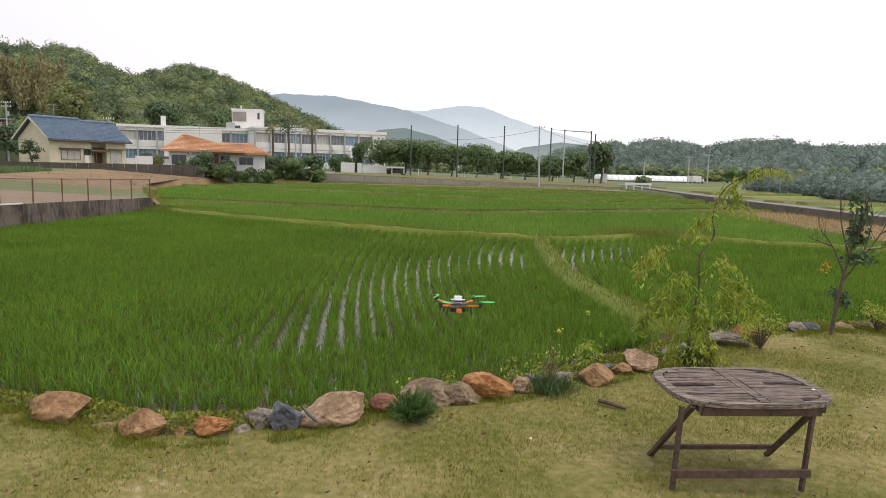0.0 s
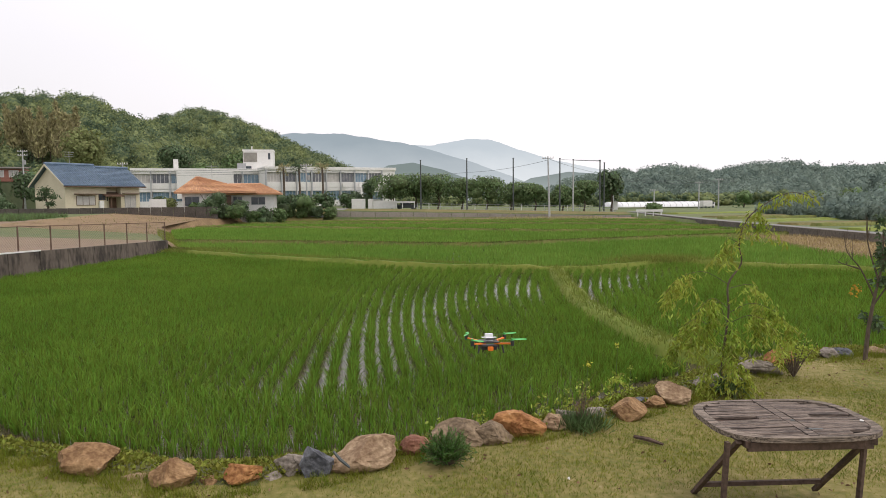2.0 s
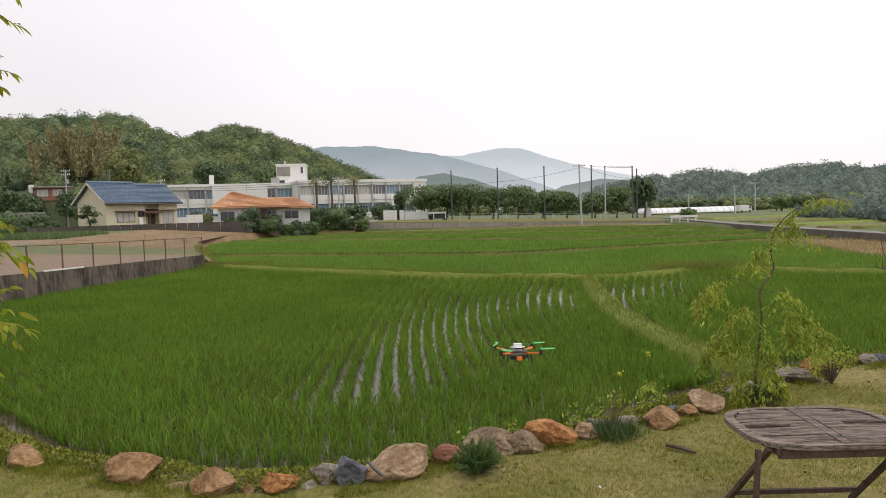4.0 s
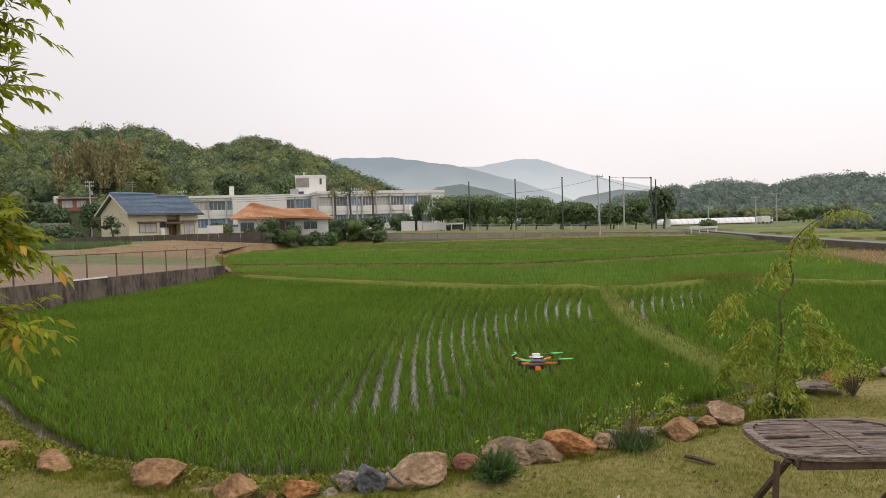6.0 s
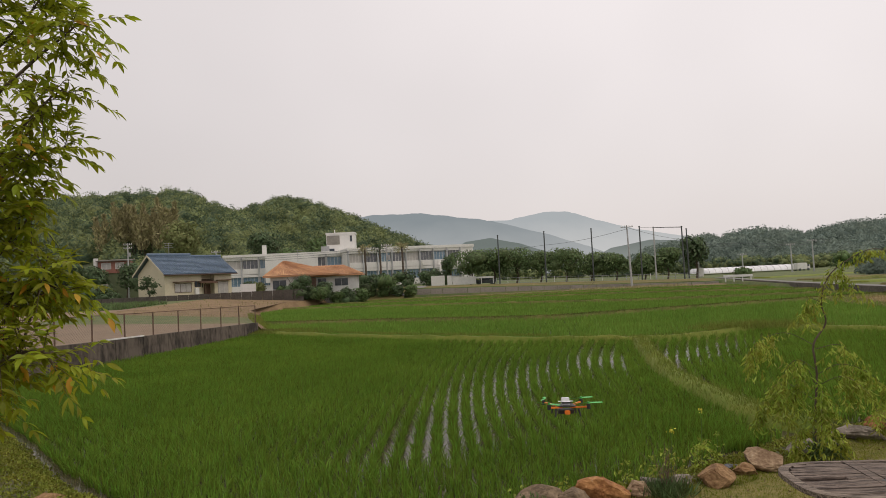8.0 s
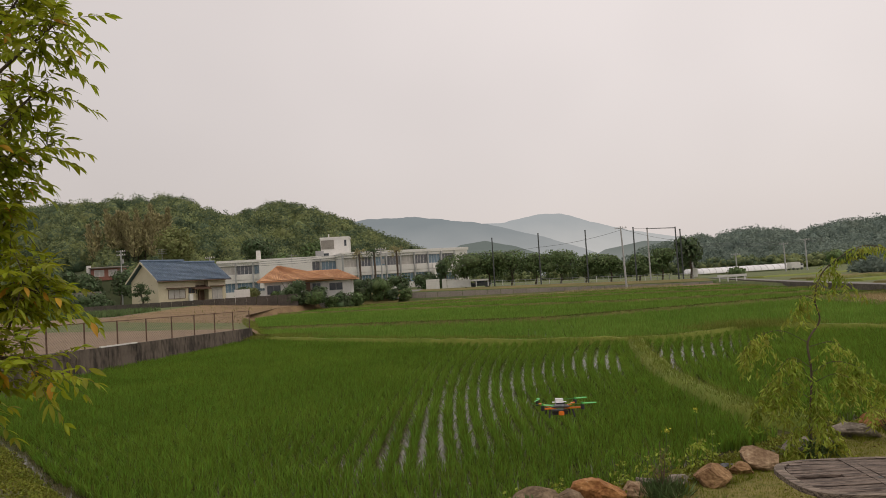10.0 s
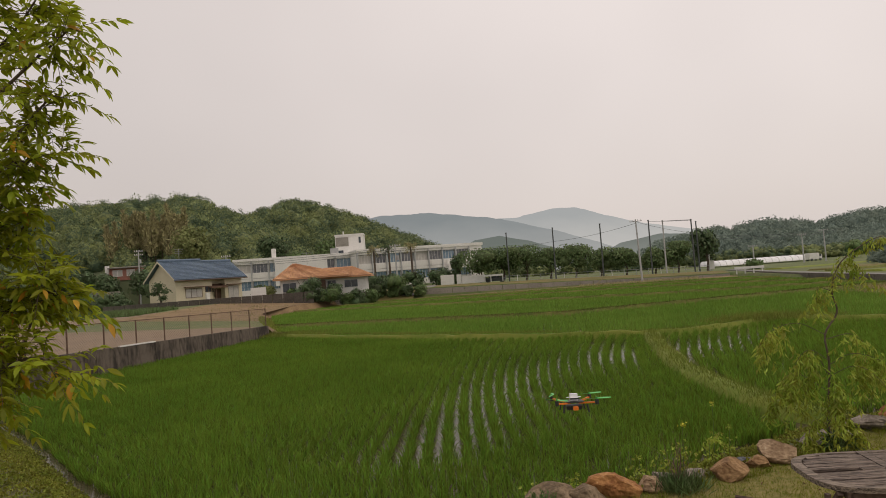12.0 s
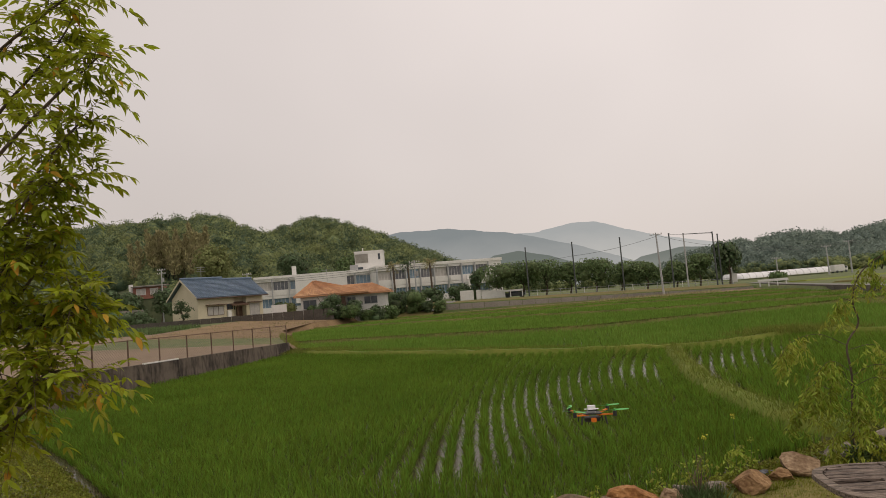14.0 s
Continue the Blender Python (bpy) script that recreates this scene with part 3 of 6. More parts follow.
# ---- wooded hills: ground, then crowns of leaf sprays ----
def dome(n, centre, size, rng, leaf_size):
    """A rounded woodland crown: bumpy dome of leaf clusters over a dark core: (verts, faces)."""
    d = rng.normal(size=(n, 3))
    d[:, 2] = np.abs(d[:, 2]) * 1.1 - 0.35
    d /= np.linalg.norm(d, axis=1, keepdims=True)
    ph = rng.uniform(0, math.tau, 3)
    bump = 1 + 0.13 * np.sin(d[:, 0] * 5 + ph[0]) * np.sin(d[:, 1] * 5 + ph[1]) + 0.1 * np.sin(d[:, 2] * 7 + ph[2])
    pts = centre + d * (bump * rng.uniform(0.86, 1.06, n))[:, None] * np.array(size)
    hd = rng.normal(size=(n, 3)) + d * 0.3
    v, f = leaves(pts, leaf_size, leaf_size * 0.8, rng, heads=hd, out=d + rng.normal(size=(n, 3)) * 0.25, fold=0.1)
    core = centre + BALL_V * np.array(size) * 0.84
    return np.concatenate([v, core]), np.concatenate([f, BALL_F + len(v)])


def hill(name, crest, y_front, y_crest, z_foot, material, leaf, seed, crowns, csize, label, spray=150, leaf_size=1.0):
    rg = np.random.default_rng(seed)
    p = np.array(crest, float)
    X = np.linspace(p[0, 0], p[-1, 0], 90)
    Z = np.interp(X, p[:, 0], p[:, 1]) - csize * 0.72
    rows = []
    prof = [(0, 0), (0.15, 0.22), (0.35, 0.48), (0.6, 0.75), (0.85, 0.95), (1, 1), (1.4, 0.6), (2, 0)]
    for q, hgt in prof:
        scale = 1 + (q - 1) * (y_crest - y_front) / y_crest
        rows.append(np.stack([X * scale, np.full(len(X), y_front + (y_crest - y_front) * q), z_foot + np.maximum(Z - z_foot, 0.5) * hgt], 1))
    V = np.stack(rows)
    n = len(X)
    ix = np.arange(n * len(rows)).reshape(len(rows), n)
    fc = np.stack([ix[:-1, :-1], ix[:-1, 1:], ix[1:, 1:], ix[1:, :-1]], -1).reshape(-1, 4)
    base = tagged(new(name, npmesh(name, V.reshape(-1, 3), fc, material, True)), label, "hill", kind="structure")
    vs, fs, off = [], [], 0
    for k in range(crowns):
        u, q = rg.random() * (n - 1.01), rg.random() ** 0.8 * 1.05
        j = np.interp(q, [a for a, _ in prof], range(len(prof)))
        a, b = int(j), int(u)
        w, s = j - a, u - b
        c = (V[a, b] * (1 - w) + V[min(a + 1, len(prof) - 1), b] * w) * (1 - s) + (V[a, b + 1] * (1 - w) + V[min(a + 1, len(prof) - 1), b + 1] * w) * s
        r = csize * rg.uniform(0.5, 1.0)
        v, f = dome(spray, c + [0, 0, r * 0.22], (r * 0.68, r * 0.68, r * rg.uniform(0.6, 0.85)), rg, leaf_size)
        vs.append(v), fs.append(f + off)
        off += len(v)
    ob = new("woodland", npmesh("woodland", np.concatenate(vs), np.concatenate(fs), leaf))
    tagged(ob, "dense broadleaf woodland covering the hillside", "woodland", kind="stuff")
    return base


hill("hill_left", [(-420, 46), (-300, 50), (-243, 50.5), (-225, 51.5), (-208, 51.5), (-190, 50.5), (-180, 50.5), (-168, 49.5), (-162, 46), (-151, 42), (-141, 38), (-129, 31), (-110, 17), (-90, 4)], 185, 300, 1.0, UNDER, HILL_LEAF, 21, 1250, 8.0, "steep hill under dense green woodland", 230, 0.85)
hill("hill_left", [(-250, 12), (-200, 28), (-180, 41), (-167, 46.5), (-161, 49), (-151, 50.5), (-141, 52), (-131, 50), (-119, 45.5), (-106, 40), (-94, 34.5), (-81, 28.5), (-69, 22.8), (-60, 19), (-45, 13.5), (-28, 7), (-10, 2)], 250, 360, 1.0, UNDER, HILL_LEAF, 22, 1050, 7.6, "rounded hill under dense dark green woodland", 220, 0.9)
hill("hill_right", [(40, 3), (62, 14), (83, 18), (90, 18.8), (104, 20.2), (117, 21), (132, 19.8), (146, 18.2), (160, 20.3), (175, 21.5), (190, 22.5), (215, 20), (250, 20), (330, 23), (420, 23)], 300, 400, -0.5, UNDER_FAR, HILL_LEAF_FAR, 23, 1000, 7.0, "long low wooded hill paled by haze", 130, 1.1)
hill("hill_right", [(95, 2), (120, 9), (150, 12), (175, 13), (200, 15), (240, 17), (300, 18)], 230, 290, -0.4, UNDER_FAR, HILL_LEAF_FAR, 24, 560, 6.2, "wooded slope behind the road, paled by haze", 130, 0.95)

# withered bamboo and pale oak on the left hill
rg = np.random.default_rng(31)
def far_tree(x, y, z, w, h, leaf, seed, label, trunk=0.15, n=900, size=0.55, count=9, name="tree", group="", solid_core=0):
    """Tapered trunk with limbs and an uneven crown of leaf sprays."""
    g = np.random.default_rng(seed)
    ob = thing(name, pose(x, y, z), label, "tree", group)
    bm = tube([(0, 0, -0.2), (0.05 * w, 0, h * 0.25), (0, 0.03 * w, h * 0.5), (0.03 * w, 0, h * 0.78)], [trunk, trunk * 0.8, trunk * 0.55, trunk * 0.2])
    for k in range(6):
        a, s = g.uniform(0, math.tau), g.uniform(0.25, 0.5)
        e = Vector((math.cos(a) * w * 0.4, math.sin(a) * w * 0.4, h * (s + 0.3)))
        tube([(0, 0, h * s), e * 0.5 + Vector((0, 0, h * s * 0.5)), e], [trunk * 0.5, trunk * 0.3, trunk * 0.1], 5, bm)
    part("trunk", bm, BARK, ob)
    npart("crown", crown(n, (0, 0, h * 0.64), (w * 0.5, w * 0.5, h * 0.36), g, count, size * 1.4, size * 1.1, solid_core), leaf, ob)
    return ob


for k in range(30):
    x, y = -147 + k * 0.75 + rg.normal() * 1.2, rg.uniform(205, 216)
    h = rg.uniform(12, 17)
    ob = thing("bamboo", pose(x, y, 10.5 + (y - 202) * 0.56), "tall withered straw-coloured bamboo plume on the hillside", "bamboo", "withered bamboo on the hill")
    lx = rg.normal() * 1.2
    part("stem", tube([(0, 0, -0.5), (0, 0, h * 0.5), (lx, 0, h)], [0.12, 0.1, 0.02], 5), BARK, ob)
    q = rg.uniform(0.25, 1.0, 260)
    a, r = rg.uniform(0, math.tau, 260), np.sqrt(rg.random(260)) * 1.7 * np.sin(np.clip(q * 1.1, 0, 1) ** 1.5 * math.pi * 0.93 + 0.1)
    cc = np.stack([np.cos(a) * r + lx * np.clip(q - 0.5, 0, 1) * 2, np.sin(a) * r, q * h], 1)
    npart("foliage", leaves(cc, 1.5, 0.5, rg, heads=rg.normal(size=(260, 3)) * 0.5 + [0, 0, 1.0]), BAMBOO, ob)
far_tree(-108, 190, 7, 11, 17, LEAF_OLIVE, 51, "broad pale olive-green oak at the hill's foot", 0.4, 3600, 0.6, 18)
far_tree(-62, 190, 2, 13, 15, LEAF_MID, 52, "bright green rounded tree at the hill's foot", 0.4, 2600, 0.6, 16)
far_tree(-84, 195, 3, 12, 16, LEAF_DARK, 53, "dark green rounded tree at the hill's foot", 0.4, 2600, 0.6, 16)
far_tree(-72, 186, 2, 9, 11, LEAF_MID, 54, "green rounded tree at the hill's foot", 0.4, 2200, 0.6, 14)
# conifers along the end of the hill
for k in range(9):
    x = -56 + k * 3.6
    h = 5.5 + rg.normal() * 0.9
    ob = thing("conifer", pose(x, 300 + k * 4, 12 - k * 1.3), "dark pointed conifer on the end of the ridge", "tree", "conifers on the ridge")
    part("trunk", tube([(0, 0, -1), (0, 0, h)], [0.2, 0.04], 5), BARK, ob)
    q = rg.random(260) ** 0.7
    a = rg.uniform(0, math.tau, 260)
    r = (1 - q) * 1.8 + 0.1
    npart("crown", leaves(np.stack([np.cos(a) * r, np.sin(a) * r, q * h], 1), 1.1, 0.7, rg), LEAF_DARK, ob)


# ---- buildings ----
def window(parent, x0, x1, z0, z1, y, glass=GLASS, frame_m=GREY_METAL, panes=2, face=-1, name="window"):
    """A framed window on a wall that faces -y: frame bars and separate panes."""
    t = 0.05
    ring = lambda yy: [(x0, yy, z0), (x1, yy, z0), (x1, yy, z1), (x0, yy, z1), (x0 + t, yy, z0 + t), (x1 - t, yy, z0 + t), (x1 - t, yy, z1 - t), (x0 + t, yy, z1 - t)]
    fc = []
    for k in range(4):
        n = (k + 1) % 4
        fc += [(k, n, n + 4, k + 4), (k + 8, k + 12, n + 12, n + 8), (k, k + 8, n + 8, n), (k + 4, n + 4, n + 12, k + 12)]
    w = part(name, solid(ring(y - 0.06) + ring(y + 0.02), fc), frame_m, parent)
    for k in range(1, panes):
        xx = x0 + (x1 - x0 - t) * k / panes
        part("mullion", box(xx, xx + t, y - 0.05, y + 0.015, z0 + t, z1 - t), frame_m, w)
    for k in range(panes):
        a = x0 + t + (x1 - x0 - t) * k / panes
        part("pane", box(a, a + (x1 - x0 - t) / panes - t, y - 0.02, y - 0.005, z0 + t, z1 - t), glass, w)
    return w


def tiled_slope(parent, a, b, c, d, rows, cols, material, name="roof", lift=0.06):
    """A roof slope from eave a-b up to ridge d-c, laid with separate overlapping tile courses in one mesh."""
    a, b, c, d = map(Vector, (a, b, c, d))
    nrm = (b - a).cross(d - a).normalized()
    if nrm.z < 0:
        nrm = -nrm
    bm = bmesh.new()
    for i in range(rows):
        l0, r0 = a.lerp(d, i / rows), b.lerp(c, i / rows)
        l1, r1 = a.lerp(d, (i + 1.12) / rows), b.lerp(c, (i + 1.12) / rows)
        for k in range(cols):
            p = [l0.lerp(r0, (k + 0.04) / cols) + nrm * lift, l0.lerp(r0, (k + 0.96) / cols) + nrm * lift, l1.lerp(r1, (k + 0.96) / cols), l1.lerp(r1, (k + 0.04) / cols)]
            q = [l0.lerp(r0, (k + 0.5) / cols) + nrm * (lift + 0.05), l1.lerp(r1, (k + 0.5) / cols) + nrm * 0.05]
            v = [bm.verts.new(x) for x in (p[0], q[0], p[1], p[2], q[1], p[3])]
            bm.faces.new((v[0], v[1], v[4], v[5])), bm.faces.new((v[1], v[2], v[3], v[4]))
    r = part(name, bm, material, parent)
    return r


# house with the blue roof
hs = thing("house", pose(-57.1, 91.0, 1.1, 0, 0, 60) @ Matrix.Diagonal((0.84, 0.95, 1, 1)), "single-storey cream house with a blue tiled gable roof", "house")
part("wall", solid([(0, -4, 0), (0, 4, 0), (0, 4, 3.9), (0, 0, 6.35), (0, -4, 3.9), (7, -4, 0), (7, 4, 0), (7, 4, 3.9), (7, 0, 6.35), (7, -4, 3.9)],
    [(0, 4, 3, 2, 1), (5, 6, 7, 8, 9), (0, 5, 9, 4), (1, 2, 7, 6), (4, 9, 8, 3), (3, 8, 7, 2)]), CREAM, hs)
part("wall", solid([(9.6, -4, 0), (9.6, 4, 0), (9.6, 4, 3.9), (9.6, 0, 6.1), (9.6, -4, 3.9), (13.2, -4, 0), (13.2, 4, 0), (13.2, 4, 3.9), (13.2, 0, 6.1), (13.2, -4, 3.9)],
    [(0, 4, 3, 2, 1), (5, 6, 7, 8, 9), (0, 5, 9, 4), (1, 2, 7, 6), (4, 9, 8, 3), (3, 8, 7, 2)]), CREAM, hs)
part("wall", box(7, 9.6, -2.9, 4, 0, 4.0), CREAM, hs)
for x0, x1, zr, fr in ((-0.6, 7.6, 6.7, -4.75), (7.5, 13.9, 6.45, -4.75)):
    zs = (zr - 3.72) / 4.75
    tiled_slope(hs, (x0, fr, 3.72), (x1, fr, 3.72), (x1, 0, zr), (x0, 0, zr), 14, int((x1 - x0) / 0.32), BLUE_TILE)
    tiled_slope(hs, (x0, 4.75, 3.72), (x1, 4.75, 3.72), (x1, 0, zr), (x0, 0, zr), 14, int((x1 - x0) / 0.32), BLUE_TILE)
    part("roof_deck", solid([(x0, fr, 3.57), (x1, fr, 3.57), (x1, 0, zr - 0.12), (x0, 0, zr - 0.12), (x0, 4.75, 3.57), (x1, 4.75, 3.57), (x0, fr, 3.7), (x1, fr, 3.7), (x1, 0, zr), (x0, 0, zr), (x0, 4.75, 3.7), (x1, 4.75, 3.7)],
        [(0, 1, 2, 3), (3, 2, 5, 4), (6, 7, 1, 0), (4, 5, 11, 10), (0, 3, 9, 6), (3, 4, 10, 9), (1, 7, 8, 2), (2, 8, 11, 5)]), BLUE_TILE, hs)
    part("roof_ridge", tube([(x0 - 0.05, 0, zr + 0.1), (x1 + 0.05, 0, zr + 0.1)], 0.2, 8), BLUE_TILE, hs)
    part("gutter", tube([(x0, fr - 0.06, 3.57), (x1, fr - 0.06, 3.57)], 0.07, 6), BROWN, hs)
part("foundation", box(0.05, 13.15, -3.97, 3.97, -1.2, -0.004), CONC_PALE, hs)
part("barge_board", beam((-0.65, -4.75, 3.65), (-0.65, 0, 6.6), 0.06, 0.25), CREAM, hs)
part("barge_board", beam((-0.65, 4.75, 3.65), (-0.65, 0, 6.6), 0.06, 0.25), CREAM, hs)
window(hs, 1.8, 5.0, 1.0, 2.35, -4.02, CURTAIN, BROWN, 3)
window(hs, 10.3, 12.4, 0.6, 2.4, -4.02, CURTAIN, GREY_METAL, 2)
window(hs, 7.2, 8.0, 1.6, 2.6, -2.92, GLASS, BROWN, 1)
part("window_hood", box(1.5, 5.3, -4.65, -4, 2.5, 2.62), BROWN, hs)
part("window_hood", box(9.9, 12.8, -4.6, -4, 2.55, 2.67), BROWN, hs)
part("porch_roof", solid([(6.3, -4.9, 2.35), (9.7, -4.9, 2.35), (9.7, -2.9, 2.85), (6.3, -2.9, 2.85), (6.3, -4.9, 2.2), (9.7, -4.9, 2.2), (9.7, -2.9, 2.7), (6.3, -2.9, 2.7)],
    [(0, 1, 2, 3), (4, 7, 6, 5), (0, 4, 5, 1), (0, 3, 7, 4), (1, 5, 6, 2)]), BROWN, hs)
part("door", box(8.2, 9.5, -2.98, -2.88, 0.05, 2.1), BROWN, hs, "brown sliding entrance door")
part("post", box(7.3, 7.42, -4.7, -4.58, 0, 2.3), BROWN, hs)
part("water_heater", box(5.5, 6.2, -4.5, -4.05, 0.5, 1.6, 0.04), WHITE, hs)
window(hs, 5.6, 6.8, 1.7, 2.6, -4.02, GLASS, BROWN, 2)
bm = tube([(3.5, 0, 6.4), (3.5, 0, 8.6)], 0.035, 6)
for z, l in ((8.5, 0.9), (8.2, 0.7), (7.9, 0.9)):
    beam((3.5 - l, 0, z), (3.5 + l, 0, z), 0.04, 0.04, bm)
part("aerial", bm, GREY_METAL, hs, "roof television aerial")

# house with the orange hip roof
oh = thing("house", pose(-39.6, 93.5, 1.05, 0, 0, 12) @ Matrix.Diagonal((0.87, 0.9, 1, 1)), "white bungalow with a broad orange hipped roof", "house")
def hip(parent, x0, x1, y0, y1, z, zr, inset, rows, cols, inset_r=None):
    ym = (y0 + y1) / 2
    A, B, C, D, R, S = (x0, y0, z), (x1, y0, z), (x1, y1, z), (x0, y1, z), (x0 + inset, ym, zr), (x1 - (inset_r or inset), ym, zr)
    for q in ((A, B, S, R), (C, D, R, S)):
        tiled_slope(parent, *q, rows, cols, ORANGE_TILE)
    for q in ((B, C, S, S), (D, A, R, R)):
        tiled_slope(parent, *q, rows, cols // 2, ORANGE_TILE)
    part("roof_deck", solid([A, B, C, D, R, S, (x0, y0, z - 0.18), (x1, y0, z - 0.18), (x1, y1, z - 0.18), (x0, y1, z - 0.18)],
        [(0, 1, 5, 4), (1, 2, 5), (2, 3, 4, 5), (3, 0, 4), (6, 7, 1, 0), (7, 8, 2, 1), (8, 9, 3, 2), (9, 6, 0, 3), (9, 8, 7, 6)]), ORANGE_TILE, parent)
    part("roof_ridge", tube([R, S], 0.14, 6), ORANGE_TILE, parent)
part("wall", box(0.6, 7.0, -3.4, 4.4, 0, 2.7), WHITE, oh)
part("wall", box(7.0, 14.6, -2.4, 3.6, 0, 2.4), WHITE, oh)
hip(oh, -0.4, 12.0, -4.4, 5.4, 2.72, 4.85, 2.4, 12, 36, 9.2)
hip(oh, 4.0, 15.6, -3.3, 4.5, 2.5, 3.85, 3.2, 9, 34)
part("foundation", box(0.65, 14.55, -2.38, 3.58, -1.6, -0.004), CONC_PALE, oh)
part("foundation", box(0.65, 6.95, -3.38, -2.39, -1.6, -0.004), CONC_PALE, oh)
window(oh, 1.0, 3.2, 0.8, 2.1, -3.42, GLASS, GREY_METAL, 2)
window(oh, 4.6, 6.2, 0.2, 2.1, -3.42, GLASS, GREY_METAL, 2)
window(oh, 8.2, 9.6, 0.9, 2.1, -2.42, GLASS, GREY_METAL, 2)
window(oh, 11.0, 13.2, 0.9, 2.0, -2.42, GLASS, GREY_METAL, 2)
part("post", box(3.9, 4.05, -4.0, -3.85, 0, 2.6), WHITE, oh)
part("carport_door", box(6.95, 8.0, -3.3, -3.2, 0, 2.2), BROWN, oh)
bm = tube([(4.6, 0.5, 4.7), (4.6, 0.5, 6.6)], 0.035, 6)
beam((3.8, 0.5, 6.4), (5.4, 0.5, 6.4), 0.04, 0.04, bm), beam((4.0, 0.5, 6.1), (5.2, 0.5, 6.1), 0.04, 0.04, bm)
part("aerial", bm, GREY_METAL, oh)


def school_block(x, y, z, turn, length, depth, height, floors, bays, label, open_end=0.0, right_wall=0.0):
    ob = thing("school_building", pose(x, y, z, 0, 0, turn), label, "school")
    fh = height / floors
    part("wall", box(0, length, 0.5, depth, 0, height), WHITE, ob)
    part("roof", box(-0.3, length + 0.3, -0.5, depth + 0.3, height, height + 0.7, 0.05), WHITE, ob)
    for f in range(floors):
        z0 = f * fh
        part("spandrel", box(0, length - right_wall, -0.25, 0.5, z0 + fh * 0.02, z0 + fh * 0.33), WHITE, ob)
        part("lintel", box(0, length - right_wall, -0.25, 0.5, z0 + fh * 0.86, z0 + fh * 1.0), WHITE, ob)
        for b in range(bays):
            a, c = (length - right_wall) * b / bays, (length - right_wall) * (b + 1) / bays
            window(ob, a + 0.25, c - 0.25, z0 + fh * 0.335, z0 + fh * 0.855, 0.2, (GLASS_SCHOOL, GLASS_BLUE, GLASS_SCHOOL, CURTAIN)[(b * 7 + f * 3) % 4] if f else GLASS_BLUE, WHITE, 4)
    for b in range(bays + 1):
        a = (length - right_wall) * b / bays
        part("pillar", box(a - 0.14, a + 0.14, -0.62, 0.5, 0, height), PILLAR, ob)
    if right_wall:
        part("wall", box(length - right_wall, length, -0.3, 0.5, 0, height), WHITE, ob)
    return ob


sa = school_block(-75, 150, 1.2, 20, 32, 10, 8.3, 2, 8, "long white two-storey school wing with ribbon windows")
part("chimney", box(8.8, 9.8, 1.0, 2.2, 8.9, 11.2), WHITE, sa)
part("roof_tank", box(23, 25, 2, 3.5, 9.0, 10.4), GREY_METAL, sa)
part("wall", box(9.5, 22.0, -1.3, -0.76, 2.0, 8.9), WHITE, sa)
tw = thing("school_tower", pose(-54.4, 165, 1.0, 0, 0, 12), "plain white stair tower above the school roof", "school")
part("wall", box(0, 7.2, 0, 7, 0, 13.9), WHITE, tw)
part("roof", box(-0.15, 7.35, -0.15, 7.15, 13.9, 14.25), WHITE, tw)
part("grille", box(0.15, 3.4, -0.12, -0.004, 11.2, 13.5), CONC_PALE, tw)
window(tw, 6.0, 6.6, 11.8, 13.4, -0.02, GLASS, GREY_METAL, 1)
window(tw, 0.6, 2.0, 8.8, 10.2, -0.02, GLASS, GREY_METAL, 1)
part("mast", tube([(2, 2, 14), (2, 2, 15.2)], 0.15, 6), WHITE, tw)
sm_ = school_block(-44.5, 150.5, 1.2, 27, 31, 9, 8.4, 2, 8, "long white two-storey school wing with grey pillars and ribbon windows", right_wall=3.4)
for x in (17.5, 21.5):
    part("air_conditioner", box(x, x + 1.0, -1.3, -0.8, 4.3, 5.4, 0.05), WHITE, sm_)
part("porch", box(21.0, 27.5, -4.0, -0.8, 3.2, 3.7), WHITE, sm_)
part("porch_wall", box(21.0, 21.6, -4.0, -0.8, 0, 3.2), WHITE, sm_)

# brick-red house at the hill's foot, grey roofed sheds
bh = thing("house", pose(-88.6, 122, 7.0, 0, 0, 25), "small red-brick house with white windows under trees", "house")
part("wall", box(0.6, 6.4, 0, 5, -0.4, 2.0), mat("red_wall", (0.26, 0.1, 0.075), (0.34, 0.16, 0.12), 1, 0.85), bh)
part("roof", solid([(0.3, -0.6, 1.98), (6.7, -0.6, 1.98), (6.7, 5.6, 2.4), (0.3, 5.6, 2.4), (0.3, -0.6, 2.15), (6.7, -0.6, 2.15), (6.7, 5.6, 2.6), (0.3, 5.6, 2.6)], [(0, 3, 2, 1), (4, 5, 6, 7), (0, 1, 5, 4), (1, 2, 6, 5), (2, 3, 7, 6), (3, 0, 4, 7)]), CONC, bh)
window(bh, 1.2, 3.0, 0.4, 1.7, -0.02, CURTAIN, WHITE, 2)
window(bh, 3.8, 5.4, 0.4, 1.7, -0.02, CURTAIN, WHITE, 2)
part("plinth", box(-1.5, 8.0, 0.2, 5.5, -6, -0.4), UNDER, bh, "overgrown green plinth below the house")
part("chimney", box(-0.3, 0.4, 0.5, 1.3, -0.4, 2.7), WHITE, bh)
for i, (x, y, w, h) in enumerate([(-84.5, 117, 6, 7.0), (-79.5, 118.5, 6, 7.2), (-75.5, 117, 5.5, 6.0), (-89.5, 117, 6, 8), (-95, 118, 7, 9), (-71, 114, 5, 5)]):
    far_tree(x, y, 1.0, w, h, LEAF_DARK, 90 + i, "dark green garden tree below the brick house", 0.15, 1400, 0.4, 10)
sd = thing("shed", pose(-75.5, 96, 1.05, 0, 0, 30), "low grey-roofed shed with pale walls", "shed")
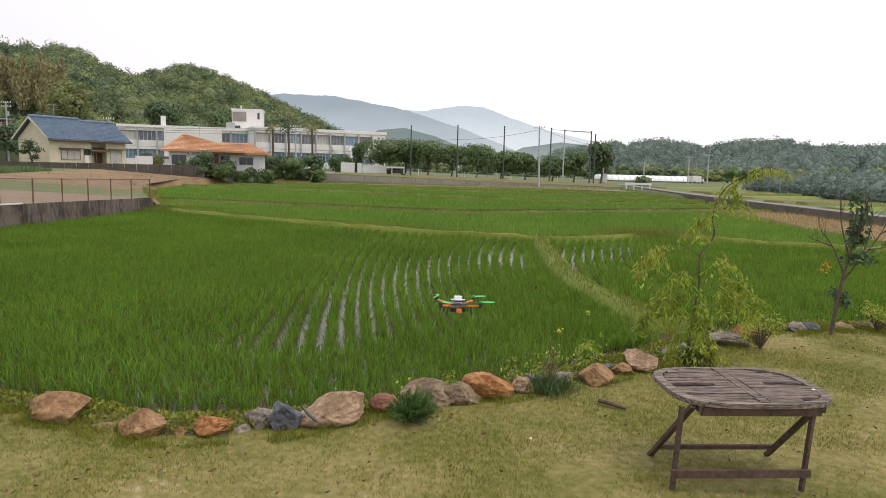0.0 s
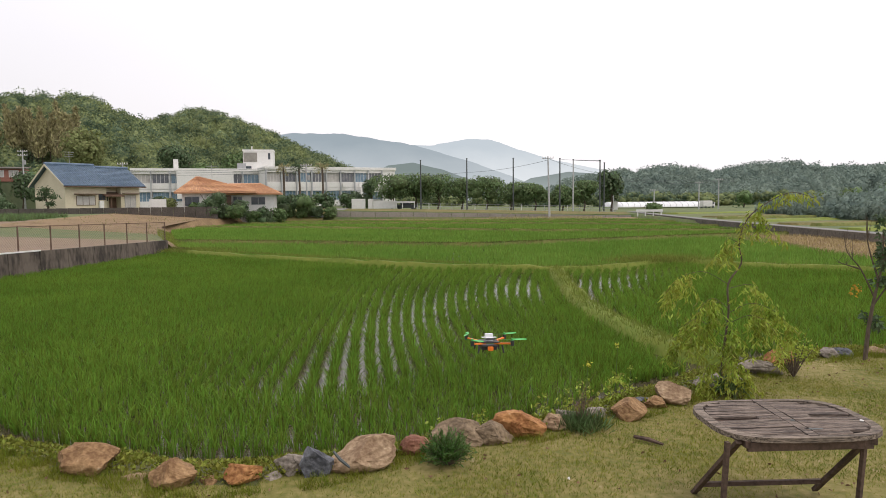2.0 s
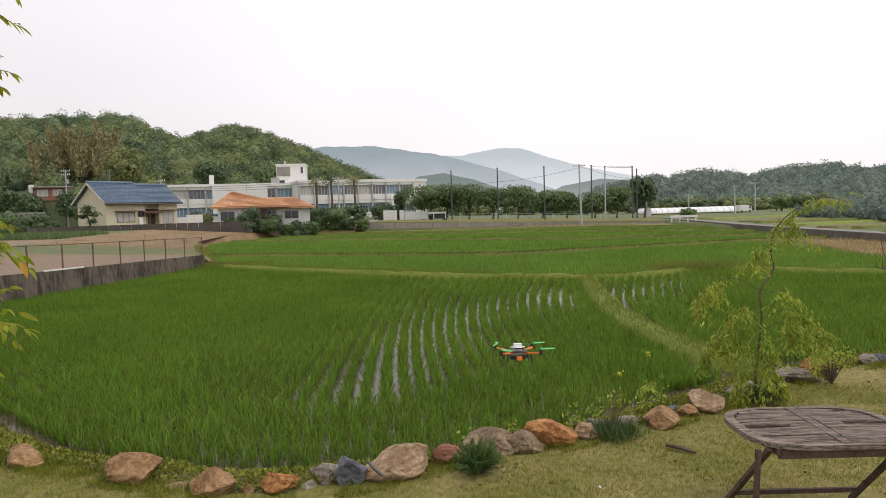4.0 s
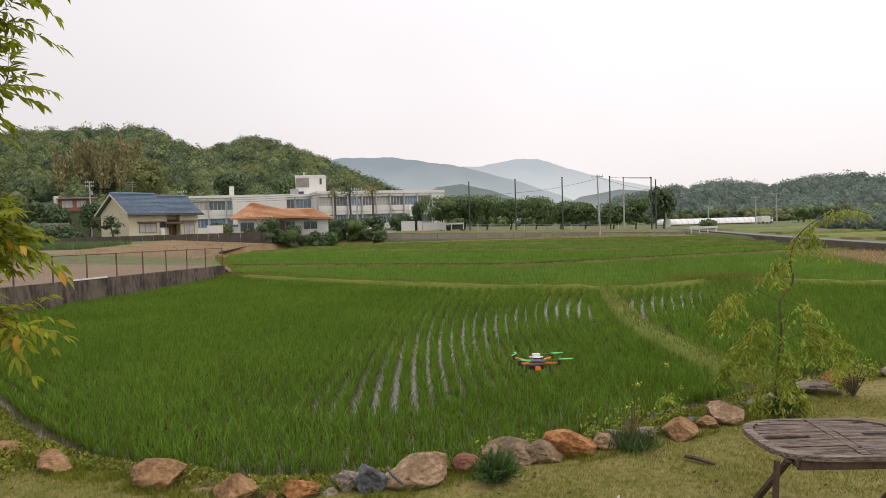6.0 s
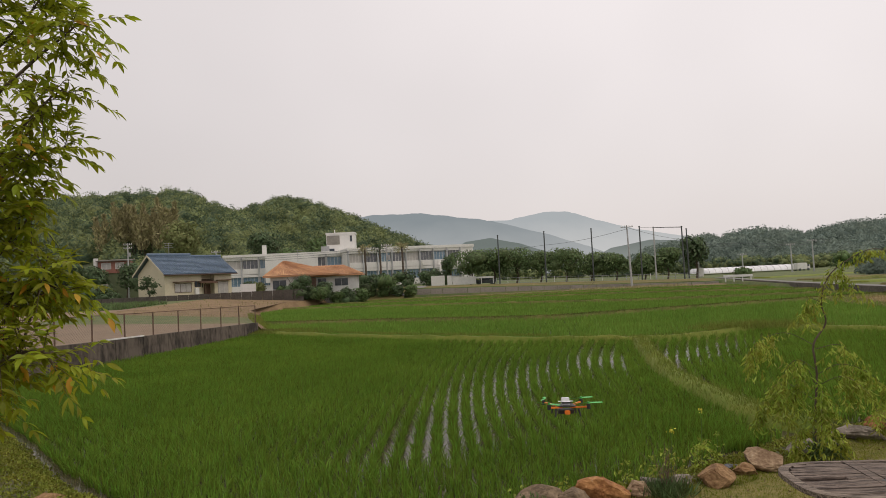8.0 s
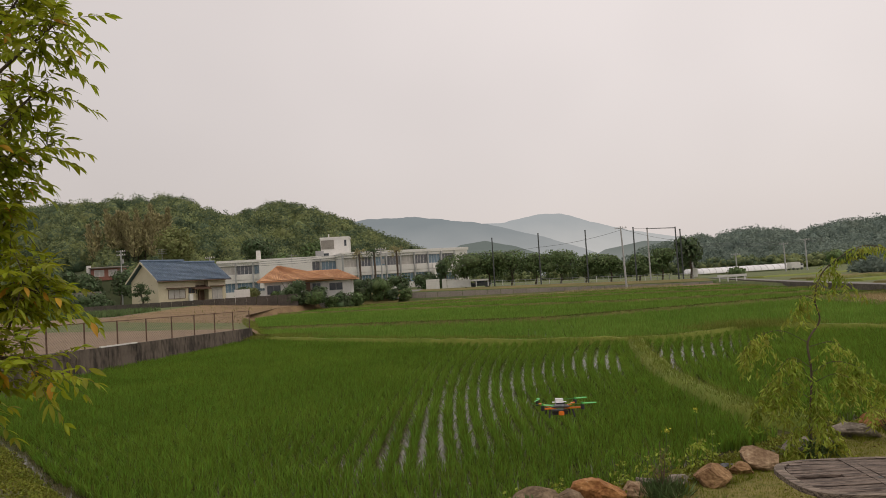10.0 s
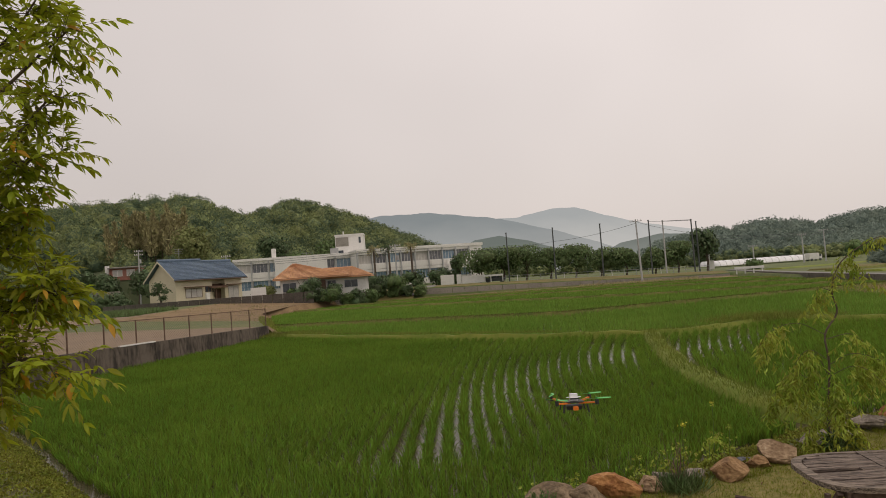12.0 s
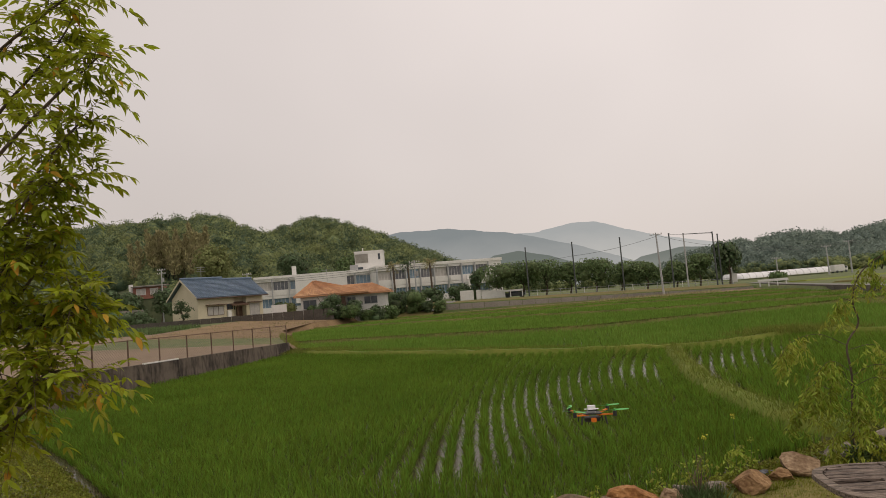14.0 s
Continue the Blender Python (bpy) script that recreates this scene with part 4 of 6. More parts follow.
part("wall", box(0, 6, 0, 4, 0, 1.9), CREAM, sd)
part("roof", solid([(-0.4, -0.5, 1.8), (6.4, -0.5, 1.8), (6.4, 2, 3.0), (-0.4, 2, 3.0), (-0.4, 4.5, 1.8), (6.4, 4.5, 1.8)], [(0, 1, 2, 3), (3, 2, 5, 4), (0, 3, 4), (1, 5, 2), (0, 4, 5, 1)]), CONC, sd)

# garden wall, board and hedge by the houses
DARK_WALL = mat("mossy_block_wall", (0.06, 0.052, 0.045), (0.12, 0.105, 0.09), 0.6, 0.9, 0.4, 10)
gw = thing("garden_wall", pose(0, 0, 0), "low dark concrete-block garden wall before the houses", "wall")
for k in range(20):
    a, b = k / 20, (k + 1) / 20 - 0.002
    p, q = Vector((-58.5, 79.5, 0)), Vector((-32, 86.5, 0))
    part("panel", beam(p.lerp(q, a) + Vector((0, 0, 0.75)), p.lerp(q, b) + Vector((0, 0, 0.72)), 0.15, 2.1), DARK_WALL, gw)
bd = thing("white_board", pose(-42.0, 88.5, 0.75, 0, 0, 20), "plain white panel fence beside the bungalow", "fence")
part("panel", box(0, 2.1, 0, 0.06, 0.3, 2.1), WHITE, bd)
for x in (0.05, 1.05, 2.05):
    part("post", box(x - 0.05, x + 0.05, 0.07, 0.15, 0, 2.15), GREY_METAL, bd)


def shrub(x, y, z, w, h, leaf, seed, label, n=500, size=0.22, name="shrub", category="shrub", group=""):
    g = np.random.default_rng(seed)
    ob = thing(name, pose(x, y, z), label, category, group)
    bm = bmesh.new()
    for k in range(6):
        a = g.uniform(0, math.tau)
        tube([(0, 0, -0.05), (math.cos(a) * w * 0.15, math.sin(a) * w * 0.15, h * 0.4), (math.cos(a) * w * 0.35, math.sin(a) * w * 0.35, h * 0.8)], [w * 0.02, w * 0.014, w * 0.006], 5, bm)
    part("stem", bm, BARK, ob)
    npart("foliage", crown(n, (0, 0, h * 0.42), (w * 0.5, w * 0.5, h * 0.5), g, 15, size * 1.7, size * 1.2, 9), leaf, ob)
    return ob


for i, (x, y, w, h, lf) in enumerate([(-33.2, 88, 4.6, 3.8, LEAF_DARK), (-31.2, 88.5, 2.4, 1.7, LEAF_DARK), (-28.4, 89, 1.6, 1.9, LEAF_MID), (-40.2, 90.2, 2.4, 2.6, LEAF_OLIVE), (-41.8, 90.5, 2.2, 2.6, LEAF_DARK),
        (-23.0, 95, 2.0, 2.2, LEAF_MID), (-21.2, 97, 1.8, 1.7, LEAF_DARK), (-24.6, 93, 2.0, 2.4, LEAF_MID), (-19.8, 99, 2.0, 1.6, LEAF_MID), (-36.4, 89.5, 1.3, 1.9, LEAF_MID), (-61.0, 84, 4.4, 3.0, LEAF_DARK), (-64.5, 86, 4.0, 2.8, LEAF_MID), (-68, 88, 5, 3.6, LEAF_DARK), (-57.6, 82.5, 2.6, 2.0, LEAF_DARK), (-72, 90, 5, 3, LEAF_MID), (-22.2, 93, 1.6, 1.5, LEAF_MID), (-30.3, 88.2, 2.6, 2.4, LEAF_MID), (-27.0, 92, 3.2, 3.0, LEAF_MID), (-25.2, 95, 3.0, 4.0, LEAF_DARK), (-22.6, 97, 3.4, 3.6, LEAF_MID), (-30.4, 90, 3.0, 2.6, LEAF_DARK)]):
    far = x > -30
    gz = 0.05 if far else float(np.interp(x, [-44, -29], [1.0, 0.3]))
    shrub(x * (103 / y if far else 1), 103 if far else y, gz - 0.05, w, h, lf, 100 + i, "rounded clipped garden shrub near the houses" if lf is LEAF_DARK else "loose green garden shrub near the houses", 1300, 0.17, group="garden shrubs")
for i, (x, w, h, lf) in enumerate([(-28.6, 2.4, 2.0, LEAF_MID), (-27.2, 2.6, 2.6, LEAF_DARK), (-25.6, 2.4, 2.3, LEAF_MID)]):
    shrub(x, 91 + i * 0.6, -0.62, w, h, lf, 170 + i, "loose green shrub on the edge of the paddies", 1100, 0.17, group="garden shrubs")
# cloud-pruned pine before the blue-roofed house
pn = thing("pine", pose(-52.4, 82.8, 1.0), "cloud-pruned garden pine with flat green pads", "tree")
part("trunk", tube([(0, 0, 0), (0.2, 0, 1.0), (-0.1, 0, 2.0), (0.1, 0, 3.2)], [0.14, 0.12, 0.09, 0.04], 7), BARK, pn)
PADS = ((-0.1, 3.2, 0.9), (0.8, 2.3, 0.7), (-0.8, 2.1, 0.7), (0.5, 1.4, 0.5), (-0.2, 2.7, 0.8))
for px_, pz_2, pr in PADS:
    npart("pad", leaves(rg.normal(size=(160, 3)) * np.array([pr * 0.45, pr * 0.45, 0.13]) + [px_, 0, pz_2], 0.3, 0.14, rg), LEAF_DARK, pn, kind="stuff")

# ---- school front: cherry row, palms, gate wall, retaining wall ----
for i, (x, w, h) in enumerate([(-12.8, 7.4, 6.2), (-8.8, 7.4, 6.4), (-4.6, 7.2, 6.4), (-0.4, 6.8, 5.6), (4.0, 7.0, 6.0), (8.4, 6.2, 5.2), (12.6, 5.2, 4.9), (17.6, 4.6, 4.8), (21.2, 5.2, 5.6)]):
    far_tree(x, 119 + (i % 2) * 1.2, float(far_level(x)) + 0.15, w, h, CHERRY, 60 + i, "leafy green cherry tree along the school ground", 0.17, 2400, 0.28, 16, "cherry_tree", "cherry trees in a row", 4)
far_tree(26.2, 120, 0.0, 4.6, 7.4, LEAF_DARK, 80, "taller dark green tree beside the net posts", 0.2, 1300, 0.4, 12)
far_tree(-18.0, 131, 1.0, 3.2, 6.2, LEAF_DARK, 81, "conical dark conifer before the school", 0.15, 800, 0.35, 6)
for i, (x, w, h) in enumerate([(-38, 4.5, 3.6), (-33, 3.8, 3.2), (-28, 4.5, 3.4), (-22.5, 4.4, 3.4), (-20, 3.6, 3.0), (-43, 4.0, 4.0)]):
    shrub(x, 132 + i % 3, 1.0, w, h, LEAF_DARK, 130 + i, "dense dark hedge shrub before the school", 600, 0.35, group="school shrubs")
for i, x in enumerate((-37.7, -34.4, -29.5)):
    pm = thing("palm_tree", pose(x, 140, 1.1), "tall slim palm with a dry shaggy head", "tree", "palms at the school")
    part("trunk", tube([(0, 0, -0.2), (0.1, 0, 4), (0, 0, 8.4)], [0.28, 0.22, 0.2], 8), BARK, pm)
    ct, hd = [], []
    for k in range(34):
        a, el = rg.uniform(0, math.tau), rg.uniform(-0.9, 0.9)
        d = np.array([math.cos(a) * math.cos(el), math.sin(a) * math.cos(el), math.sin(el)])
        for s in np.linspace(0.15, 1.5, 9):
            ct.append(np.array([0, 0, 8.5]) + d * s - [0, 0, 0.25 * s * s]), hd.append(d * 0.7 + rg.normal(size=3) * 0.6)
    npart("crown", leaves(ct, 0.5, 0.14, rg, heads=np.array(hd)), BAMBOO if i != 1 else LEAF_DARK, pm)

wl_ = thing("gate_wall", pose(-19.7, 117.6, 0.95), "white school gate wall with a white rail", "wall")
part("pillar", box(0, 2.4, 0, 0.4, 0, 1.75, 0.03), WHITE, wl_)
part("pillar", box(2.9, 3.7, 0, 0.5, 0, 1.7, 0.03), WHITE, wl_)
part("wall", box(3.8, 8.0, 0.1, 0.35, 0, 1.35, 0.02), WHITE, wl_)
part("rail", box(7.6, 11.2, -0.15, -0.03, 0.95, 1.25), WHITE, wl_)
for x in (7.8, 8.9, 11.0):
    part("post", box(x, x + 0.15, -0.02, 0.12, 0, 1.2), WHITE, wl_)
car = thing("car", pose(-10.2, 119.5, 0.7), "dark parked car behind the white rail", "car")
part("body", box(-1.9, 1.9, -0.8, 0.8, 0.3, 0.9, 0.15), DARK_STEEL, car)
part("cabin", box(-1.1, 1.0, -0.72, 0.72, 0.85, 1.4, 0.2), GLASS, car)
for x in (-1.2, 1.2):
    for y in (-0.8, 0.62):
        part("wheel", tube([(x, y, 0.3), (x, y + 0.18, 0.3)], 0.3, 12), DARK_STEEL, car)

rw = thing("retaining_wall", pose(0, 0, 0), "long weathered concrete retaining wall along the far paddy", "wall", kind="structure")
A, B = Vector((-22, 106.0, 0)), Vector((26.4, 106.0, 0))
for k in range(24):
    a, b = A.lerp(B, k / 24), A.lerp(B, (k + 1) / 24 - 0.0015)
    za, zb = float(far_level(a.x)) - 0.12, float(far_level(b.x)) - 0.12
    bm = solid([(a.x, a.y, -1), (b.x, b.y, -1), (b.x, b.y + 0.3, -1), (a.x, a.y + 0.3, -1), (a.x, a.y + 0.05, za), (b.x, b.y + 0.05, zb), (b.x, b.y + 0.3, zb), (a.x, a.y + 0.3, za)],
        [(0, 1, 5, 4), (1, 2, 6, 5), (2, 3, 7, 6), (3, 0, 4, 7), (4, 5, 6, 7), (3, 2, 1, 0)])
    part("panel", bm, CONC_PALE, rw)
bk = part("verge", solid([(-24, 106.2, 0.72), (0, 106.2, 0.35), (26.4, 106.2, -0.2), (26.4, 110.5, 0.15), (0, 110.5, 0.75), (-24, 110.5, 1.15)], [(0, 1, 4, 5), (1, 2, 3, 4)]), VERGE, None)
tagged(bk, "dry grassy verge above the retaining wall", "verge", kind="structure")
eb = part("earth_bank", solid([(-33, 100.5, -0.6), (-21.6, 101.5, -0.62), (-21.6, 106.3, 0.9), (-33, 106.3, 1.08)], [(0, 1, 2, 3)]), VERGE, None)
tagged(eb, "dry grassy earth bank at the paddy's corner", "bank", kind="structure")
rp = part("ramp", solid([(-23.6, 102.6, 0.02), (-21.6, 102.6, -0.1), (-19.0, 110, 1.12), (-21.2, 110, 1.14)], [(0, 1, 2, 3)]), ASPHALT, None)
tagged(rp, "pale ramp track up to the school", "track", kind="structure")

# low far woods and hedges behind the school ground
vs, fs, off = [], [], 0
for k in range(130):
    x, y = rg.uniform(-30, 120), rg.uniform(205, 235)
    v, f = crown(70, (x, y, 1.6), (3.2, 3.2, rg.uniform(1.8, 3.2)), rg, 4, 0.7, 0.6, 4)
    vs.append(v), fs.append(f + off)
    off += len(v)
tagged(new("hedge", npmesh("hedge", np.concatenate(vs), np.concatenate(fs), HILL_LEAF)), "low line of green trees and hedges beyond the school ground", "hedge", kind="stuff")
gnf = thing("ground_fence", pose(0, 0, 0), "low grey-green mesh fence along the school ground", "fence")
for k in range(17):
    x0, x1 = -8 + k * 2, -6.05 + k * 2
    part("post", tube([(x0, 116.5, float(far_level(x0)) - 0.05), (x0, 116.5, float(far_level(x0)) + 1.3)], 0.05, 5), WHITE if k % 4 == 1 else GREY_METAL, gnf)
    for z in (0.3, 0.75, 1.2):
        part("rail", beam((x0, 116.5, float(far_level(x0)) + z), (x1, 116.5, float(far_level(x1)) + z), 0.03, 0.05), GREY_METAL, gnf)

# ---- poles, net and wires ----
NET = [(-7.1, 8.9), (0.6, 9.1), (8.3, 9.1), (16.0, 9.0), (18.2, 8.75), (22.6, 8.6), (23.3, 8.5)]
for i, (x, zt) in enumerate(NET):
    y = 112 + (6 if i == 6 else 0)
    ob = thing("net_post", pose(x * (y / 112), y, float(far_level(x)) - 0.2), "tall dark steel post of a ball-stop net", "post", "ball-stop net posts")
    part("shaft", tube([(0, 0, 0), (0, 0, zt - float(far_level(x)) + 0.2)], [0.13, 0.1], 8), DARK_STEEL if i != 4 else POLE_C, ob)
    part("cap", tube([(0, 0, zt - float(far_level(x)) + 0.2), (0, 0, zt - float(far_level(x)) + 0.32)], 0.14, 8), DARK_STEEL, ob)


def wire(a, b, sag, r=0.022, name="wire", label="thin sagging overhead wire"):
    a, b = Vector(a), Vector(b)
    ob = part(name, tube([a.lerp(b, k / 10) - Vector((0, 0, sag * 4 * (k / 10) * (1 - k / 10))) for k in range(11)], r, 4), DARK_STEEL, None)
    return tagged(ob, label, "wire")


wire((0.6, 112, 6.9), (12.9, 104, 8.3), 0.35)
wire((-24.4, 104, 7.6), (0.6, 112, 6.9), 0.9)
wire((12.9, 104, 8.6), (27.5, 125, 6.6), 0.35)
wire((16.0, 112, 8.9), (22.6, 112, 8.5), 0.05)
wire((18.2, 112, 8.75), (22.6, 112, 8.6), 0.0, 0.04)
for k in range(3):
    wire((27.5, 125, 6.4 - k * 0.3), (60, 150, 6.4 - k * 0.3), 0.6)
    wire((-24.4, 104, 7.8 - k * 0.35), (-70, 110, 8.5 - k * 0.35), 0.7)


def utility_pole(x, y, z, h, lean, label, arms=2, box_=True):
    ob = thing("utility_pole", pose(x, y, z, 0, lean, 0), label, "utility pole", "utility poles")
    part("shaft", tube([(0, 0, -0.3), (0, 0, h)], [0.17, 0.1], 10), POLE_C, ob)
    for k in range(arms):
        bm = beam((-0.9, 0, h - 0.3 - k * 0.7), (0.9, 0, h - 0.3 - k * 0.7), 0.09, 0.09)
        arm = part("crossarm", bm, GREY_METAL, ob)
        for xx in (-0.8, -0.35, 0.35, 0.8):
            part("insulator", tube([(xx, 0, h - 0.25 - k * 0.7), (xx, 0, h - 0.02 - k * 0.7)], [0.07, 0.04], 6), WHITE, arm)
    if box_:
        part("transformer", tube([(0.3, 0, h - 2.6), (0.3, 0, h - 1.8)], 0.22, 10), GREY_METAL, ob)
    return ob


utility_pole(13.3, 104, -0.9, 9.8, -1.6, "leaning pale concrete utility pole at the paddy's end", 1, False)
utility_pole(-24.4, 104, 0.2, 8.0, 0, "pale concrete utility pole with a crossarm", 2, True)
utility_pole(27.7, 125, -0.2, 6.8, 0, "pale concrete utility pole beside the road", 1, False)
utility_pole(42.2, 150, -0.1, 4.4, 0, "slim grey utility pole beside the road", 1, False)
utility_pole(52, 150, -0.1, 6.0, 0, "slim grey utility pole beside the road", 1, False)
utility_pole(56.3, 150, -0.1, 6.6, 0, "slim grey utility pole beside the road", 1, False)
utility_pole(-78.6, 118, 1.0, 11.0, 0, "pale utility pole behind the blue-roofed house", 2, True)
utility_pole(-68, 112, 1.0, 8.0, 0, "pale utility pole behind the blue-roofed house", 2, False)
utility_pole(-57.5, 112, 1.0, 8.2, 0, "pale utility pole behind the blue-roofed house", 2, False)

# ---- road with its wall on the right, rail, greenhouse ----
RD = [(30, 125), (28.6, 106), (27.6, 91), (26.6, 75), (26.4, 60), (26.5, 41), (28, 25), (31, 12)]
rdw = thing("road_wall", pose(0, 0, 0), "dark stained concrete wall below the road", "wall", kind="structure")
for a, b in zip(RD[1:], RD[2:]):
    m = max(2, int(math.dist(a, b) / 4))
    for k in range(m):
        p, q = Vector((*a, 0)).lerp(Vector((*b, 0)), k / m), Vector((*a, 0)).lerp(Vector((*b, 0)), (k + 1) / m - 0.004)
        part("panel", beam(p + Vector((0, 0, -0.52)), q + Vector((0, 0, -0.52)), 0.3, 0.96), CONC, rdw)
rv = [(x + d, y, -0.08) for x, y in RD for d in (0.1, 1.7)]
tagged(new("road", npmesh("road", rv, [(i * 2, i * 2 + 1, i * 2 + 3, i * 2 + 2) for i in range(len(RD) - 1)], ASPHALT)), "narrow pale asphalt road along the fields", "road", kind="structure")
for k, (xa, ya, xb, yb) in enumerate([(31, 60, 120, 78), (31, 82, 130, 104), (32, 44, 110, 52)]):
    ribbon("field_edge", [(xa, ya), (xb, yb)], 1.2, -0.25, 0.05, BUND_FAR, "low grassy edge between dry fields beyond the road", "field edge")
for k, (xa, ya, xb, yb, w, gm_) in enumerate([(29.5, 52, 40, 55, 2.4, BUND), (30, 63, 42, 68, 2.6, VERGE), (31, 72, 46, 80, 3.0, BUND), (32, 88, 60, 100, 3.4, VERGE), (33, 108, 70, 124, 4.0, BUND)]):
    ribbon("crop_strip", [(xa, ya), (xb, yb)], w, -0.3, -0.03, gm_, "low strip of rough grass and crops beyond the road", "crop strip")
# wooded belt behind the narrow fields
vs, fs, off = [], [], 0
for k in range(300):
    y = rg.uniform(54, 108)
    deep = rg.random() ** 1.3
    x, r = 41 + 0.16 * max(0, y - 70) + deep * 46, rg.uniform(1.0, 2.0) * (1 + 0.75 * deep)
    v, f = dome(260, (x, y, -0.2 + r * 0.45), (r, r, r * rg.uniform(0.75, 1.1)), rg, 0.42)
    vs.append(v), fs.append(f + off)
    off += len(v)
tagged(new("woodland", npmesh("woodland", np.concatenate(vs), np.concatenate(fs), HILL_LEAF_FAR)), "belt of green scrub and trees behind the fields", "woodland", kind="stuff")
gr = thing("guard_rail", pose(24.4, 95.6, -0.2), "white roadside guard rail", "rail")
part("beam", box(0, 3.8, 0, 0.08, 0.62, 0.95, 0.02), WHITE, gr)
for x in (0.2, 1.3, 2.4, 3.5):
    part("post", box(x, x + 0.14, 0.09, 0.2, 0, 0.85), WHITE, gr)
gh = thing("greenhouse", pose(38.2, 168, 0.1, 0, 0, 3), "long low white plastic tunnel greenhouse", "greenhouse")
PLASTIC = mat("white_plastic_film", (0.62, 0.63, 0.64), (0.76, 0.77, 0.78), 0.5, 0.4, 0.1, 9)
for k in range(2):
    bm = bmesh.new()
    arc = [(math.cos(t * math.pi / 8) * 3.0 + 3.2 + k * 6.6, math.sin(t * math.pi / 8) * 1.25) for t in range(9)]
    v = [[bm.verts.new((x, y, z)) for y, z in arc] for x in np.linspace(0, 24, 17)]
    for a, b in zip(v, v[1:]):
        for j in range(8):
            bm.faces.new((a[j], a[j + 1], b[j + 1], b[j]))
    bm.faces.new(v[0]), bm.faces.new(v[-1])
    part("tunnel", bm, PLASTIC, gh, sm=True)
for x in np.linspace(0, 24, 17):
    part("hoop", tube([(x, math.cos(t * math.pi / 8) * 3.02 + 3.2, math.sin(t * math.pi / 8) * 1.27) for t in range(9)], 0.05, 4), GREY_METAL, gh)
for i, (x, y, w, h) in enumerate([(33, 118, 2.6, 1.8), (36, 128, 3, 1.6), (60, 120, 4, 2.5), (75, 140, 5, 4), (85, 150, 6, 5), (95, 150, 6, 6), (68, 165, 5, 5)]):
    shrub(x, y, -0.2, w, h, LEAF_MID, 150 + i, "wild green bush beside the road", 420, 0.3, group="roadside bushes")
vn = thing("van", pose(58.5, 163, -0.2, 0, 0, 20), "small white van parked beside the greenhouse", "van")
part("body", box(-1.6, 1.0, -0.75, 0.75, 0.3, 1.8, 0.12), WHITE, vn)
part("cab", box(0.95, 1.8, -0.72, 0.72, 0.3, 1.45, 0.12), WHITE, vn)
part("windscreen", box(1.0, 1.5, -0.73, -0.725, 1.0, 1.4), GLASS, vn)
for x in (-1.0, 1.2):
    for y in (-0.76, 0.6):
        part("wheel", tube([(x, y, 0.28), (x, y + 0.16, 0.28)], 0.28, 12), DARK_STEEL, vn)
sg = thing("white_sign", pose(27.2, 121, -0.1), "small plain white roadside sign on a post", "sign")
part("panel", box(-0.4, 0.4, -0.05, 0.0, 0.4, 1.9), WHITE, sg)
part("post", box(-0.05, 0.05, 0.01, 0.1, 0, 2.1), GREY_METAL, sg)

# ---- playground wall and fence ----
pw = thing("terrace_wall", pose(0, 0, 0), "stained concrete wall below the playground", "wall", kind="structure")
WY = np.linspace(21.6, 41.2, 11)
for a, b in zip(WY, WY[1:]):
    b2 = b - 0.03
    xa, xb = float(side(a)), float(side(b2))
    za, zb = np.interp([a, b2], [21, 28, 41], [0.46, 0.3, 0.05])
    bm = solid([(xa + 0.06, a, -1), (xb + 0.06, b2, -1), (xb - 0.3, b2, -1), (xa - 0.3, a, -1), (xa, a, za), (xb, b2, zb), (xb - 0.3, b2, zb), (xa - 0.3, a, za)],
        [(0, 1, 5, 4), (1, 2, 6, 5), (2, 3, 7, 6), (3, 0, 4, 7), (4, 5, 6, 7)])
    part("panel", bm, STAINED, pw)
for k in range(6):
    x1 = float(side(21.6)) - k * 4
    part("panel", box(x1 - 3.97, x1 - 0.02, 21.3, 21.6, -1, 0.46), STAINED, pw)
pk = thing("plank", pose(0, 0, 0), "pale plank lying along the foot of the fence", "plank")
part("board", beam((float(side(27)) - 0.03, 27.0, 0.34), (float(side(29.5)) - 0.03, 29.5, 0.295), 0.1, 0.06), WHITE, pk)
fn = thing("fence", pose(0, 0, 0), "rusty chain-link fence on the playground wall", "fence")
FY = np.linspace(22.0, 41.0, 10)
MESHW = mat("chain_link_wire", (0.2, 0.15, 0.13), (0.3, 0.24, 0.2), 3, 0.7, 0)
for i, y in enumerate(FY):
    z = float(np.interp(y, [21, 28, 41], [0.46, 0.3, 0.05]))
    part("post", tube([(float(side(y)) - 0.15, y, z), (float(side(y)) - 0.15, y, z + 1.15)], 0.035, 6), RUST, fn)
for a, b in zip(FY, FY[1:]):
    za, zb = np.interp([a, b], [21, 28, 41], [0.46, 0.3, 0.05])
    pa, pb = Vector((float(side(a)) - 0.15, a, za)), Vector((float(side(b)) - 0.15, b, zb))
    part("rail", tube([pa + Vector((0, 0, 1.12)), pb + Vector((0, 0, 1.12))], 0.02, 5), RUST, fn)
    bm = bmesh.new()
    for k in range(-7, 15):
        for s in (1, -1):
            u0, u1 = k / 15, (k + 7) / 15
            h0, h1 = (0.05, 1.1) if s > 0 else (1.1, 0.05)
            c0, c1 = max(u0, 0), min(u1, 1)
            if c1 <= c0:
                continue
            f0, f1 = (c0 - u0) / (u1 - u0), (c1 - u0) / (u1 - u0)
            tube([pa.lerp(pb, c0) + Vector((0, 0, h0 + (h1 - h0) * f0)), pa.lerp(pb, c1) + Vector((0, 0, h0 + (h1 - h0) * f1))], 0.0045, 3, bm)
    part("netting", bm, MESHW, fn)
